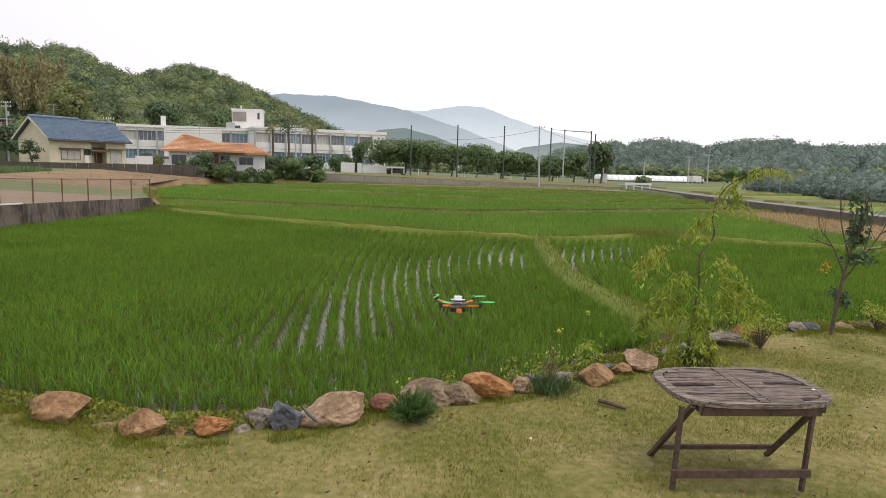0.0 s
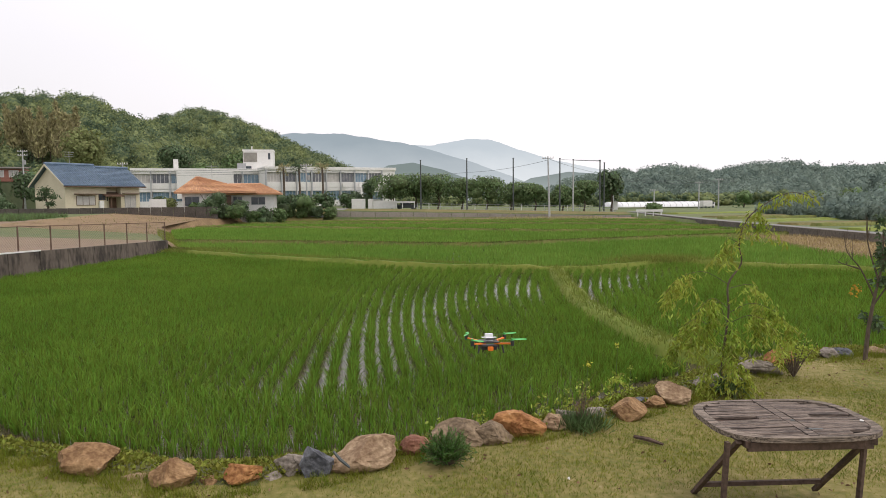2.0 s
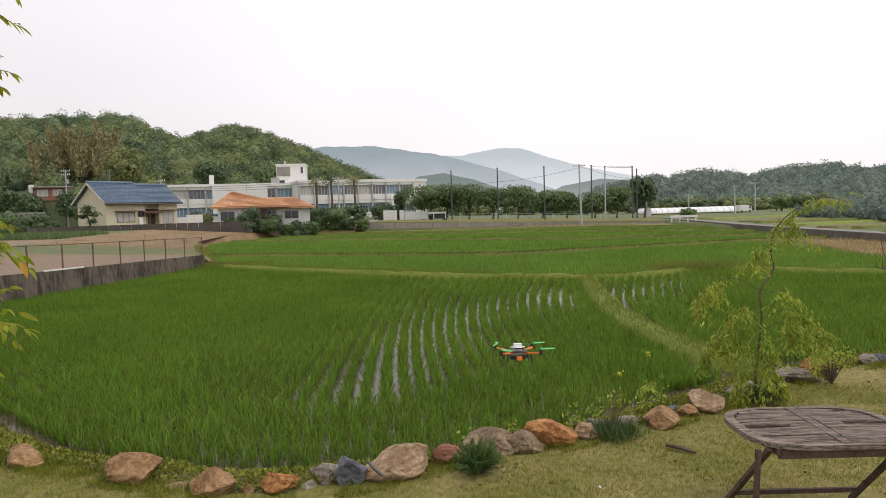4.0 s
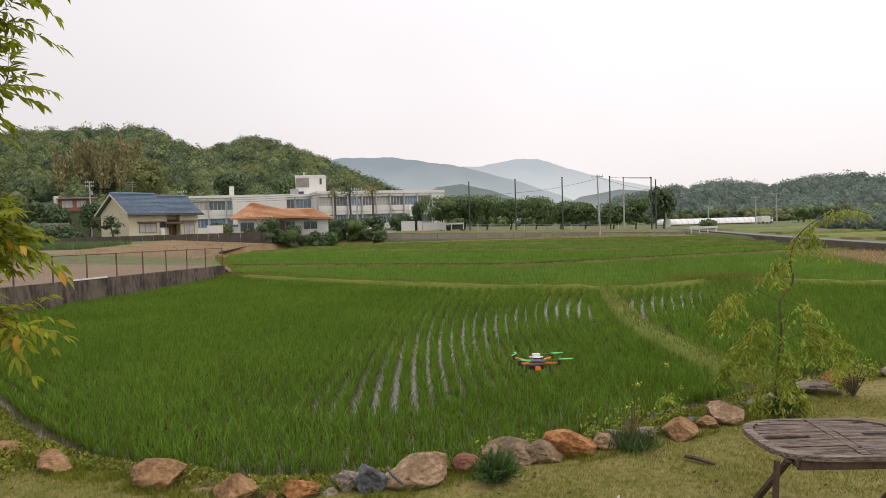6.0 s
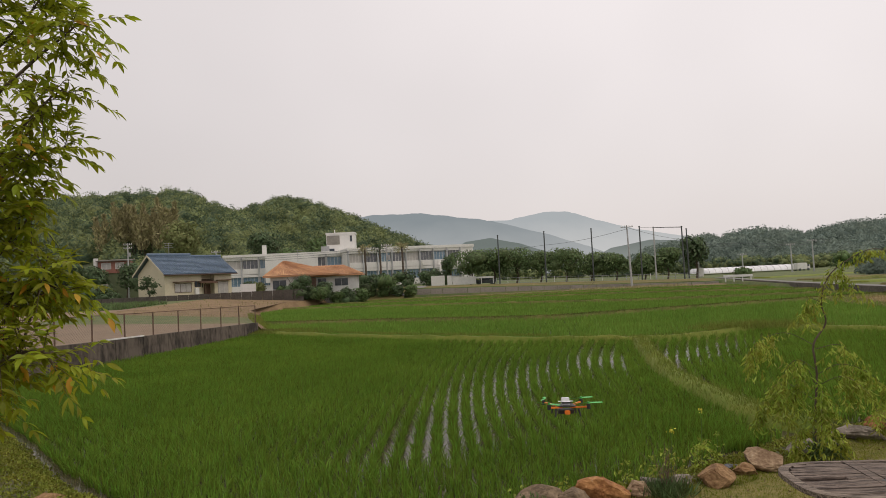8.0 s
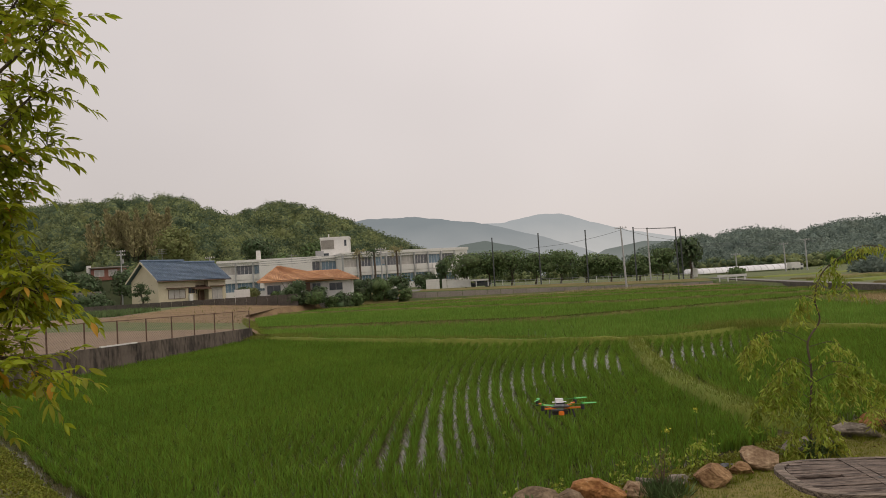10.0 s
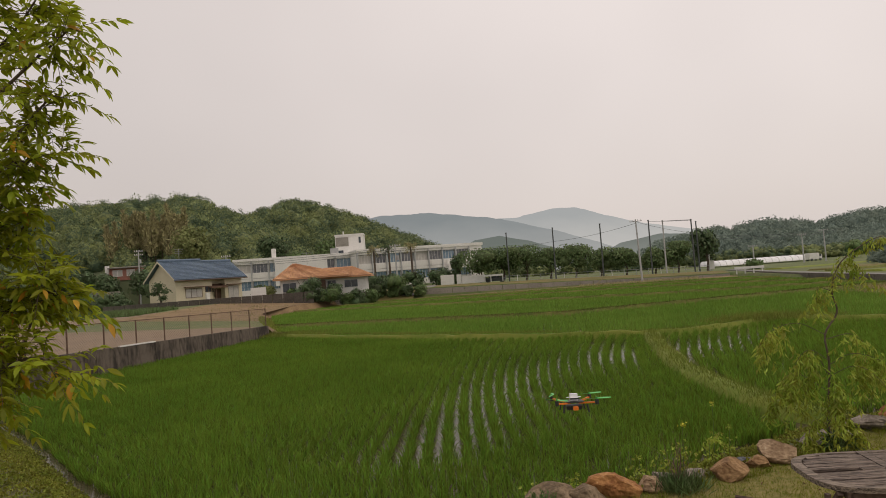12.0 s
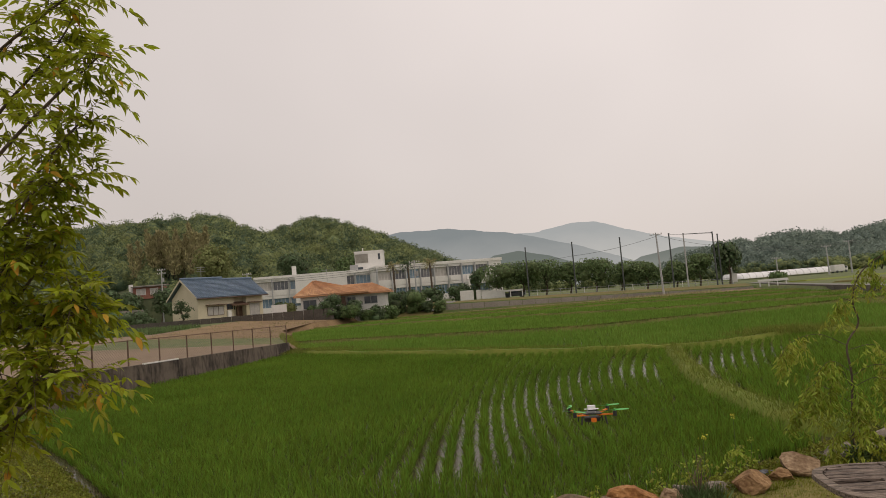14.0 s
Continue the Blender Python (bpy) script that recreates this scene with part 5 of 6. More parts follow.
# ---- stones along the lawn's edge ----
def stone_mat(name, a, b, c):
    m = mat(name, a, b, 5.5, 0.92, 1.0, 5, edges=(0.4, 0.6))
    n, l = m.node_tree.nodes, m.node_tree.links
    ramp = next(x for x in n if x.type == "VALTORGB")
    e = ramp.color_ramp.elements.new(0.7)
    e.color = (*c, 1)
    return m


ST_TAN = stone_mat("tan_stone", (0.15, 0.08, 0.035), (0.33, 0.205, 0.1), (0.45, 0.36, 0.24))
ST_PINK = stone_mat("pinkish_stone", (0.17, 0.105, 0.06), (0.35, 0.25, 0.155), (0.46, 0.39, 0.28))
ST_ORANGE = stone_mat("orange_stone", (0.2, 0.08, 0.025), (0.4, 0.2, 0.075), (0.47, 0.36, 0.24))
ST_GREY = stone_mat("grey_stone", (0.13, 0.11, 0.09), (0.28, 0.24, 0.2), (0.42, 0.39, 0.35))
ST_BLUE = stone_mat("blue_grey_stone", (0.05, 0.052, 0.06), (0.15, 0.155, 0.17), (0.5, 0.5, 0.5))
ST_BROWN = stone_mat("grey_brown_stone", (0.11, 0.078, 0.048), (0.26, 0.19, 0.12), (0.39, 0.33, 0.25))
ST_RUST = stone_mat("rust_brown_stone", (0.13, 0.05, 0.03), (0.27, 0.13, 0.08), (0.36, 0.26, 0.2))


def stone(x, y, w, d, h, turn, tilt, material, seed, label, peak=0.0, sink=0.06):
    g = random.Random(seed)
    bm = bmesh.new()
    bmesh.ops.create_icosphere(bm, subdivisions=4, radius=1)
    planes = [(Vector((g.uniform(-1, 1), g.uniform(-1, 1), g.uniform(-0.5, 1))).normalized(), g.uniform(0.48, 0.8)) for _ in range(11)]
    for v in bm.verts:
        p = v.co.copy()
        for nrm, dd in planes:
            k = p.dot(nrm) - dd
            if k > 0:
                p -= nrm * k * 0.985
        q = p * 1.25
        q += v.co * 0.085 * noise.fractal(v.co * 2.3 + Vector((seed, 0, 0)), 0.8, 2.1, 4)
        q += v.co * 0.03 * noise.fractal(v.co * 9 + Vector((seed, 3, 0)), 0.8, 2.1, 3)
        if peak:
            s = 1 - max(0, q.z) * peak
            q.x *= s
        v.co = Vector((q.x * w * 0.47, q.y * d * 0.47, q.z * h * 0.36))
    lo = min(v.co.z for v in bm.verts)
    rot = Euler((0, radians(tilt), radians(turn))).to_matrix()
    for v in bm.verts:
        v.co.z -= lo
        v.co = rot @ v.co
    ob = part("stone", bm, material, None)
    z = float(land(np.array([x]), np.array([y]))[0])
    ob.location = (x, y, z - sink)
    return tagged(ob, label, "stone", "stones edging the lawn")


for i, (x, y, w, d, h, turn, tilt, m, lb, pk) in enumerate([
    (-5.6, 6.48, 0.46, 0.34, 0.26, 20, 0, ST_TAN, "low tan stone sunk in the lawn's edge", 0),
    (-4.7, 6.1, 0.56, 0.36, 0.26, -15, 0, ST_TAN, "low tan stone sunk in the lawn's edge", 0),
    (-3.95, 6.02, 0.34, 0.26, 0.1, -10, 0, ST_GREY, "flat pale stone at the lawn's edge", 0),
    (-3.42, 5.76, 0.72, 0.36, 0.33, -6, 6, ST_TAN, "long rounded reddish-tan boulder at the lawn's edge", 0),
    (-2.88, 5.6, 0.27, 0.22, 0.12, 5, 0, ST_PINK, "small flat pale pink stone at the lawn's edge", 0),
    (-2.5, 5.52, 0.4, 0.32, 0.34, 0, 0, ST_TAN, "pointed tan boulder at the lawn's edge", 0.55),
    (-2.2, 5.56, 0.15, 0.14, 0.14, 0, 0, ST_TAN, "small pointed tan stone at the lawn's edge", 0.3),
    (-1.93, 5.62, 0.44, 0.3, 0.22, 0, 5, ST_ORANGE, "reddish rounded stone at the lawn's edge", 0.1),
    (-1.66, 5.66, 0.18, 0.16, 0.1, 0, 0, ST_GREY, "small grey stone at the lawn's edge", 0),
    (-1.5, 5.76, 0.3, 0.28, 0.27, 0, 0, ST_GREY, "pale grey rounded stone at the lawn's edge", 0),
    (-1.24, 5.74, 0.3, 0.3, 0.42, 0, -24, ST_BLUE, "dark blue-grey stone with white flecks, leaning", 0),
    (-0.86, 5.92, 0.76, 0.42, 0.34, 4, -9, ST_PINK, "large pinkish angular boulder at the lawn's edge", 0),
    (-0.46, 6.24, 0.32, 0.3, 0.28, 10, 0, ST_RUST, "rust-brown stone at the lawn's edge", 0.35),
    (-0.03, 6.42, 0.5, 0.4, 0.34, 12, 5, ST_BROWN, "grey-brown boulder behind a small bush", 0),
    (0.28, 6.46, 0.44, 0.36, 0.3, 20, 14, ST_BROWN, "grey-brown wedge-shaped boulder at the lawn's edge", 0.2),
    (0.62, 6.64, 0.62, 0.44, 0.34, 14, 8, ST_ORANGE, "orange angular boulder at the lawn's edge", 0),
    (0.95, 6.9, 0.3, 0.28, 0.28, 30, 15, ST_PINK, "pale pinkish stone at the lawn's edge", 0.2),
    (1.15, 7.14, 0.36, 0.3, 0.22, 20, 0, ST_GREY, "pale grey flat stone at the lawn's edge", 0),
    (1.48, 7.3, 0.34, 0.3, 0.2, 25, 0, ST_GREY, "light grey stone at the lawn's edge", 0),
    (1.8, 7.24, 0.42, 0.36, 0.3, 20, -6, ST_TAN, "rounded tan boulder at the lawn's edge", 0.1),
    (2.12, 7.72, 0.28, 0.26, 0.18, 30, 0, ST_BLUE, "small blue-grey stone at the lawn's edge", 0),
    (2.24, 7.58, 0.3, 0.24, 0.2, 20, 0, ST_TAN, "small brown stone at the lawn's edge", 0),
    (2.5, 7.78, 0.5, 0.4, 0.34, 35, 10, ST_PINK, "pinkish-grey slab boulder at the lawn's edge", 0),
    (3.15, 8.5, 0.42, 0.4, 0.26, 20, 0, ST_GREY, "grey stone under the weeping sapling", 0),
    (3.6, 8.75, 0.4, 0.36, 0.2, 30, 0, ST_GREY, "grey stone under the weeping sapling", 0),
    (4.06, 9.2, 0.7, 0.5, 0.32, 20, 6, ST_GREY, "broad grey slab boulder at the lawn's edge", 0.2),
    (4.58, 9.62, 0.42, 0.36, 0.34, 30, -18, ST_ORANGE, "orange-streaked leaning stone at the lawn's edge", 0.2),
    (5.44, 9.98, 0.34, 0.3, 0.26, 0, 20, ST_GREY, "white-grey stone at the lawn's edge", 0),
    (5.72, 10.1, 0.36, 0.3, 0.22, 0, 15, ST_BLUE, "dark stone at the lawn's edge", 0),
    (6.3, 10.25, 0.36, 0.3, 0.18, 0, 0, ST_PINK, "pale pinkish stone at the lawn's edge", 0),
    (6.75, 10.4, 0.4, 0.3, 0.2, 0, 0, ST_GREY, "grey stone at the lawn's edge", 0),
    (7.3, 10.5, 0.42, 0.3, 0.22, 0, 0, ST_TAN, "tan stone at the lawn's edge", 0)]):
    stone(x, y, w, d, h, turn, tilt, m, 7 + i * 3, lb, pk)

# ---- ground cover on the bank, lawn blades, bund grass ----
rg = np.random.default_rng(77)
def scatter(n, x0, x1, lo, hi):
    X = rg.uniform(x0, x1, n)
    a, b = lo(X), hi(X)
    keep = rg.random(n) < (b - a) / (b - a).max()
    X, a, b = X[keep], a[keep], b[keep]
    return X, a + (b - a) * rg.random(len(X))


X, Y = scatter(210000, -20.5, 9, lambda x: lawn_edge(x) - 0.06 - np.clip(-4.6 - x, 0, 2.2), lambda x: paddy_foot(x) + 0.12)
cl = np.array([noise.noise((a * 1.6, b * 1.6, 0)) for a, b in zip(X, Y)])
keep = rg.random(len(X)) < 0.75 + cl * 0.5
X, Y, cl = X[keep], Y[keep], cl[keep]
Z = land(X, Y) + rg.uniform(0.0, 0.07, len(X)) * (1 + cl)
hd = rg.normal(size=(len(X), 3))
hd[:, 2] = np.abs(hd[:, 2]) * 0.8 + 0.2
ob = new("ground_cover", npmesh("ground_cover", *leaves(np.stack([X, Y, Z], 1), 0.045, 0.032, rg, heads=hd), WEED))
tagged(ob, "low leafy green ground cover on the bank", "ground cover", kind="stuff")


def blades(name, X, Y, Z, h, w, material, label, flop=0.6):
    n = len(X)
    H = h * rg.uniform(0.5, 1.3, n)
    a, t = rg.uniform(0, math.tau, n), rg.uniform(0, math.tau, n)
    L = rg.uniform(0.1, flop, n) * H
    p = np.stack([X, Y, Z - 0.005], 1)
    s = np.stack([np.cos(t), np.sin(t), np.zeros(n)], 1) * (w / 2)
    tip = p + np.stack([np.cos(a) * L, np.sin(a) * L, H], 1)
    v = np.stack([p - s, p + s, tip], 1).reshape(-1, 3)
    ob = new(name, npmesh(name, v, np.arange(n * 3).reshape(n, 3), material))
    return tagged(ob, label, "grass", kind="stuff")


X, Y = scatter(480000, -5.4, 9.5, lambda x: np.full_like(x, 3.6), lambda x: lawn_edge(x) + 0.1)
cl = np.array([noise.fractal((a * 0.9, b * 0.9, 4), 0.8, 2.0, 3) for a, b in zip(X, Y)])
worn = np.zeros(len(X))
for px_, py0, pr in ((-3.6, 4.7, 1.0), (-1.0, 4.4, 0.7), (1.1, 4.75, 0.75), (3.4, 4.9, 1.1), (4.6, 6.4, 1.1), (-1.4, 5.3, 0.45), (5.6, 8.0, 0.9)):
    worn = np.maximum(worn, np.exp(-((X - px_) ** 2 + (Y - py0) ** 2) / pr ** 2))
keep = rg.random(len(X)) < np.clip(0.72 + cl * 1.1 - worn * 0.6, 0.08, 1)
blades("lawn_grass", X[keep], Y[keep], land(X[keep], Y[keep]), 0.035, 0.006, GRASS, "short patchy lawn grass, yellowing in places", 1.4)
# taller tufts along the stones
X, Y = scatter(26000, -6, 8, lambda x: lawn_edge(x) - 0.35, lambda x: lawn_edge(x) + 0.12)
cl = np.array([noise.noise((a * 3, b * 3, 9)) for a, b in zip(X, Y)])
keep = cl > 0.0
blades("lawn_grass", X[keep], Y[keep], land(X[keep], Y[keep]), 0.085, 0.006, GRASS, "longer grass tufts growing round the stones", 0.9)
bx, by, bz = [], [], []
for q, nrm in BUNDS:
    for a, n_ in zip(q, nrm):
        dist = a[1]
        k = int(np.clip(260 - dist * 3.4, 22, 230))
        o = rg.normal(size=k) * (0.22 if dist < 30 else 0.11)
        al = rg.uniform(-0.35, 0.35, k)
        bx.append(a[0] + n_[0] * o + n_[1] * al), by.append(a[1] + n_[1] * o - n_[0] * al), bz.append(np.full(k, -0.5 if dist < 30 else -0.42) - np.abs(o) * 0.3)
bx, by, bz = map(np.concatenate, (bx, by, bz))
far_ = by > 40
blades("bund_grass", bx[~far_], by[~far_], bz[~far_], 0.13, 0.014, BUND, "tufted grass on the paddy bunds", 0.8)
blades("bund_grass", bx[far_], by[far_], bz[far_], 0.1, 0.04, BUND_FAR, "tufted grass on the far paddy bunds", 0.8)
X, Y = rg.normal(size=5000) * 1.6 - 17.0, rg.normal(size=5000) * 0.7 + 40.9
blades("bund_grass", X, Y, np.full(len(X), -0.6), 0.2, 0.022, BUND, "weedy grass at the end of the playground wall", 0.9)
Y = rg.uniform(41.2, 66, 3600)
X = side(Y) + rg.uniform(-0.4, 1.0, len(Y))
blades("bund_grass", X, Y, np.interp(X - side(Y), [-0.12, 0.9], [-0.45, -0.8]), 0.28, 0.03, BUND, "weedy grass along the soil bank", 0.9)
X, Y = rg.normal(size=2600) * 1.1 + 9.2, rg.normal(size=2600) * 0.45 + 31.4
blades("bund_grass", X, Y, np.full(len(X), -0.52), 0.3, 0.02, BUND, "tall weeds on the corner of a bund", 0.9)
X, Y = rg.uniform(19.5, 26.4, 9000), rg.uniform(31.5, 53, 9000)
blades("dry_grass", X, Y, np.full(len(X), -0.63), 0.2, 0.03, mat("straw", (0.3, 0.23, 0.1), (0.42, 0.34, 0.17), 0.4, 0.9, 0, island=0.3), "dry straw-coloured grass on fallow ground", 0.9)
X, Y = rg.uniform(-76, -45, 16000), rg.uniform(66, 75, 16000)
blades("crop", X, Y, 0.45 + (Y - 60) * 0.03, 0.5, 0.09, LEAF_MID, "strip of leafy green crop before the houses", 0.7)
Y = rg.uniform(57, 82, 700)
X = side(Y) - 0.3 - rg.random(len(Y)) ** 1.4 * (43.5 + side(Y))
Z = np.array([np.interp(a, [-44, side(b) - 0.12], [np.interp(b, py_, pz_), rim_level(b)]) for a, b in zip(X, Y)])
blades("bund_grass", X, Y, Z, 0.22, 0.05, BUND_FAR, "sparse weeds on the bare soil", 0.9)
# dead leaves on the lawn
X, Y = scatter(900, -5, 8, lambda x: np.full_like(x, 3.9), lambda x: lawn_edge(x))
hd = rg.normal(size=(len(X), 3)) * np.array([1, 1, 0.2])
tagged(new("fallen_leaves", npmesh("fallen_leaves", *leaves(np.stack([X, Y, land(X, Y) + 0.025], 1), 0.045, 0.025, rg, heads=hd), mat("dead_leaf", (0.1, 0.055, 0.03), (0.22, 0.13, 0.07), 9, 0.9, 0))), "scattered brown fallen leaves on the lawn", "fallen leaves", kind="stuff")
# weeds in the near end of the water channel
X, Y = scatter(24000, -19.5, 4, lambda x: paddy_foot(x) - 0.2, lambda x: paddy_foot(x) + 0.12)
blades("bank_grass", X, Y, land(X, Y), 0.16, 0.01, WEED, "grass fringe along the water's edge", 0.8)

# ---- garden table ----
tb = thing("garden_table", pose(2.47, 5.07, 0, 0, 0, 4), "weathered grey-brown wooden folding table on the lawn", "table")
def oval(hw, hd_, n=48, e=2.9):
    out = []
    for k in range(n):
        a = math.tau * k / n
        c, s = math.cos(a), math.sin(a)
        out.append((hw * math.copysign(abs(c) ** (2 / e), c), hd_ * math.copysign(abs(s) ** (2 / e), s)))
    return out
HW, HD, HT = 0.62, 0.455, 0.72
outer, inner = oval(HW, HD, 48, 3.5), oval(HW - 0.075, HD - 0.05, 48, 3.5)
for q in range(4):
    bm = bmesh.new()
    ks = [(q * 12 + j - 6) % 48 for j in range(13)]
    lo_o, lo_i = [bm.verts.new((*outer[k], HT - 0.035)) for k in ks], [bm.verts.new((*inner[k], HT - 0.035)) for k in ks]
    hi_o, hi_i = [bm.verts.new((outer[k][0] * 0.994, outer[k][1] * 0.994, HT)) for k in ks], [bm.verts.new((*inner[k], HT + 0.002)) for k in ks]
    for j in range(12):
        bm.faces.new((lo_o[j], lo_o[j + 1], hi_o[j + 1], hi_o[j])), bm.faces.new((hi_o[j], hi_o[j + 1], hi_i[j + 1], hi_i[j]))
        bm.faces.new((hi_i[j], hi_i[j + 1], lo_i[j + 1], lo_i[j])), bm.faces.new((lo_i[j], lo_i[j + 1], lo_o[j + 1], lo_o[j]))
    part("rim", bm, TIMBER, tb)
NS = 13
def half_width(y):
    pts = [abs(a) for a, b in oval(HW - 0.08, HD - 0.052, 400, 3.5) if abs(b - y) < 0.012]
    return max(pts) if pts else 0.2
gg = random.Random(4)
for k in range(NS):
    y0 = -HD + 0.055 + (2 * HD - 0.11) * k / NS
    y1 = -HD + 0.055 + (2 * HD - 0.11) * (k + 1) / NS - 0.006
    hwid = min(half_width(y0), half_width(y1))
    for a, b in ((-hwid, -0.042), (0.042, hwid)):
        bm = bmesh.new()
        m = 10
        up_ = gg.uniform(-0.003, 0.004)
        rows = []
        for j in range(m + 1):
            x = a + (b - a) * j / m
            z = HT - 0.002 + up_ + 0.012 * math.sin(3.1 * x + k * 0.25) * (1 if b > 0 else 0.5) + gg.uniform(-0.0012, 0.0012)
            w = gg.uniform(-0.0012, 0.0012)
            rows.append([bm.verts.new((x, y0 + w, z - 0.02)), bm.verts.new((x, y0 + w, z - 0.004)), bm.verts.new((x, y0 + 0.006 + w, z)), bm.verts.new((x, y1 - 0.006 + w, z)), bm.verts.new((x, y1 + w, z - 0.004)), bm.verts.new((x, y1 + w, z - 0.02))])
        for r, s in zip(rows, rows[1:]):
            for j in range(6):
                bm.faces.new((r[j], s[j], s[(j + 1) % 6], r[(j + 1) % 6]))
        bm.faces.new(rows[0][::-1]), bm.faces.new(rows[-1])
        part("slat", bm, TIMBER, tb)
# dark sheet added under the slats to keep lawn from showing through
part("dark_gap_sheet", prism(oval(HW - 0.06, HD - 0.04, 48, 3.5), HT - 0.034, HT - 0.026), TIMBER_DARK, tb)
part("centre_batten", beam((-0.005, -HD + 0.03, HT - 0.006), (0.005, HD - 0.03, HT - 0.006), 0.07, 0.024), TIMBER, tb, "cross board between the two table leaves")
part("parasol_plug", box(0.0, 0.14, -0.30, -0.275, HT - 0.002, HT + 0.006, 0.002), DARK_STEEL, tb, "dark slot in the tabletop")
part("parasol_plug", box(0.0, 0.035, -0.11, -0.085, HT - 0.002, HT + 0.008, 0.002), DARK_STEEL, tb, "dark slot in the tabletop")
part("bolt", tube([(0.53, -0.13, HT), (0.53, -0.13, HT + 0.006)], 0.014, 10), WHITE, tb, "pale round plug in the rim")
part("apron", box(-0.47, 0.44, -0.40, -0.375, HT - 0.11, HT - 0.045), TIMBER_DARK, tb)
part("apron", box(-0.53, 0.53, 0.30, 0.325, HT - 0.11, HT - 0.045), TIMBER_DARK, tb)
for x, x2, x3 in ((-0.625, -0.56, -0.52), (0.37, 0.45, 0.43)):
    part("leg", beam((x, -0.34, 0), (x + 0.012, -0.385, HT - 0.04), 0.028, 0.032), TIMBER_DARK, tb)
    part("leg", beam((x2, 0.3, 0), (x3, -0.36, HT - 0.05), 0.03, 0.042, up=(1, 0, 0)), TIMBER_DARK, tb)
part("stretcher", box(-0.65, 0.40, -0.395, -0.372, 0.13, 0.19), TIMBER_DARK, tb)
part("stretcher", beam((-0.53, 0.19, 0.12), (0.46, 0.19, 0.12), 0.03, 0.035), TIMBER_DARK, tb)
part("bearer", beam((-0.47, -0.4, HT - 0.06), (-0.47, 0.36, HT - 0.06), 0.035, 0.05), TIMBER_DARK, tb)
part("bearer", beam((0.45, -0.4, HT - 0.06), (0.45, 0.36, HT - 0.06), 0.035, 0.05), TIMBER_DARK, tb)

# ---- weeping sapling ----
ws = thing("weeping_sapling", pose(3.1, 8.15, 0), "slender weeping sapling with narrow yellow-green leaves", "tree")
TR = [(0.06, 0, -0.05), (0.1, 0, 0.5), (0.16, 0.02, 1.0), (0.14, 0, 1.35), (0.3, 0.02, 1.6), (0.26, 0, 1.85), (0.36, 0, 2.15), (0.6, -0.03, 2.35), (0.85, -0.05, 2.45), (1.12, -0.06, 2.38)]
TR = bend(TR, 5)
part("trunk", tube(TR, taper(TR, 0.016, 0.003), 7), BARK, ws)
BOUGHS = [([(0.14, 0, 1.35), (-0.15, 0.02, 1.5), (-0.45, 0.02, 1.42), (-0.62, 0, 1.22)], 10), ([(0.16, 0, 1.3), (0.42, 0.02, 1.34), (0.58, 0, 1.2)], 5), ([(0.16, 0, 1.0), (0.4, -0.05, 1.12), (0.68, -0.08, 1.02), (0.9, -0.1, 0.78)], 12),
         ([(0.15, 0, 1.05), (-0.1, -0.15, 1.2), (-0.28, -0.2, 1.05), (-0.35, -0.2, 0.7)], 12), ([(0.12, 0, 0.85), (0.35, -0.2, 1.0), (0.55, -0.3, 0.85), (0.68, -0.3, 0.55)], 12), ([(0.1, 0, 0.7), (-0.2, 0.1, 0.9), (-0.4, 0.15, 0.7), (-0.5, 0.15, 0.4)], 12),
         ([(0.1, 0, 0.6), (0.1, -0.25, 0.85), (0.05, -0.35, 0.7), (0.0, -0.4, 0.3)], 12), ([(0.26, 0, 1.85), (0.12, 0, 1.9), (0.08, 0, 1.75)], 6), ([(0.36, 0, 2.15), (0.55, 0.1, 2.2), (0.62, 0.1, 2.05)], 6), ([(0.1, 0, 0.35), (0.25, -0.2, 0.4), (0.32, -0.25, 0.2)], 12),
         ([(0.1, 0, 0.3), (-0.15, -0.2, 0.4), (-0.25, -0.25, 0.15)], 12), ([(0.12, 0, 0.9), (-0.02, -0.1, 1.15), (-0.12, -0.12, 0.9), (-0.18, -0.12, 0.5)], 12)]
lc, lh = [], []
def along(pts, s):
    pts = [np.array(p, float) for p in pts]
    k = min(int(s * (len(pts) - 1)), len(pts) - 2)
    f = s * (len(pts) - 1) - k
    return pts[k] * (1 - f) + pts[k + 1] * f
for pts, nt in BOUGHS:
    pts = bend(pts, 5)
    br = part("branch", tube(pts, taper(pts, 0.0045, 0.0012), 5), BARK, ws)
    for k in range(int(nt * 1.7)):
        p = along(pts, rg.uniform(0.3, 1.0))
        L = rg.uniform(0.12, 0.34)
        d = np.array([rg.normal() * 0.12, rg.normal() * 0.12, 0])
        for s in np.arange(0, L, 0.03):
            c = p + d * s / L - [0, 0, s]
            for _ in range(2):
                lc.append(c + rg.normal(size=3) * 0.02), lh.append(np.array([rg.normal() * 0.7, rg.normal() * 0.7, -1.0]))
for s in np.arange(0.55, 1.0, 0.006):
    c = along(TR, s)
    for _ in range(2 if s < 0.8 else 3):
        lc.append(c + rg.normal(size=3) * 0.03 - [0, 0, 0.02]), lh.append(np.array([rg.normal() * 0.6, rg.normal() * 0.6, -1.0]))
npart("foliage", leaves(lc, 0.086, 0.024, rg, heads=np.array(lh)), LEAF_YELLOW, ws)
bs = lumps(190, (0.1, -0.05, 0.13), (0.22, 0.18, 0.1), rg, 6)
npart("foliage", leaves(bs, 0.15, 0.025, rg, droop=0.1), LEAF_MID, ws, "dark green strap leaves at the foot")

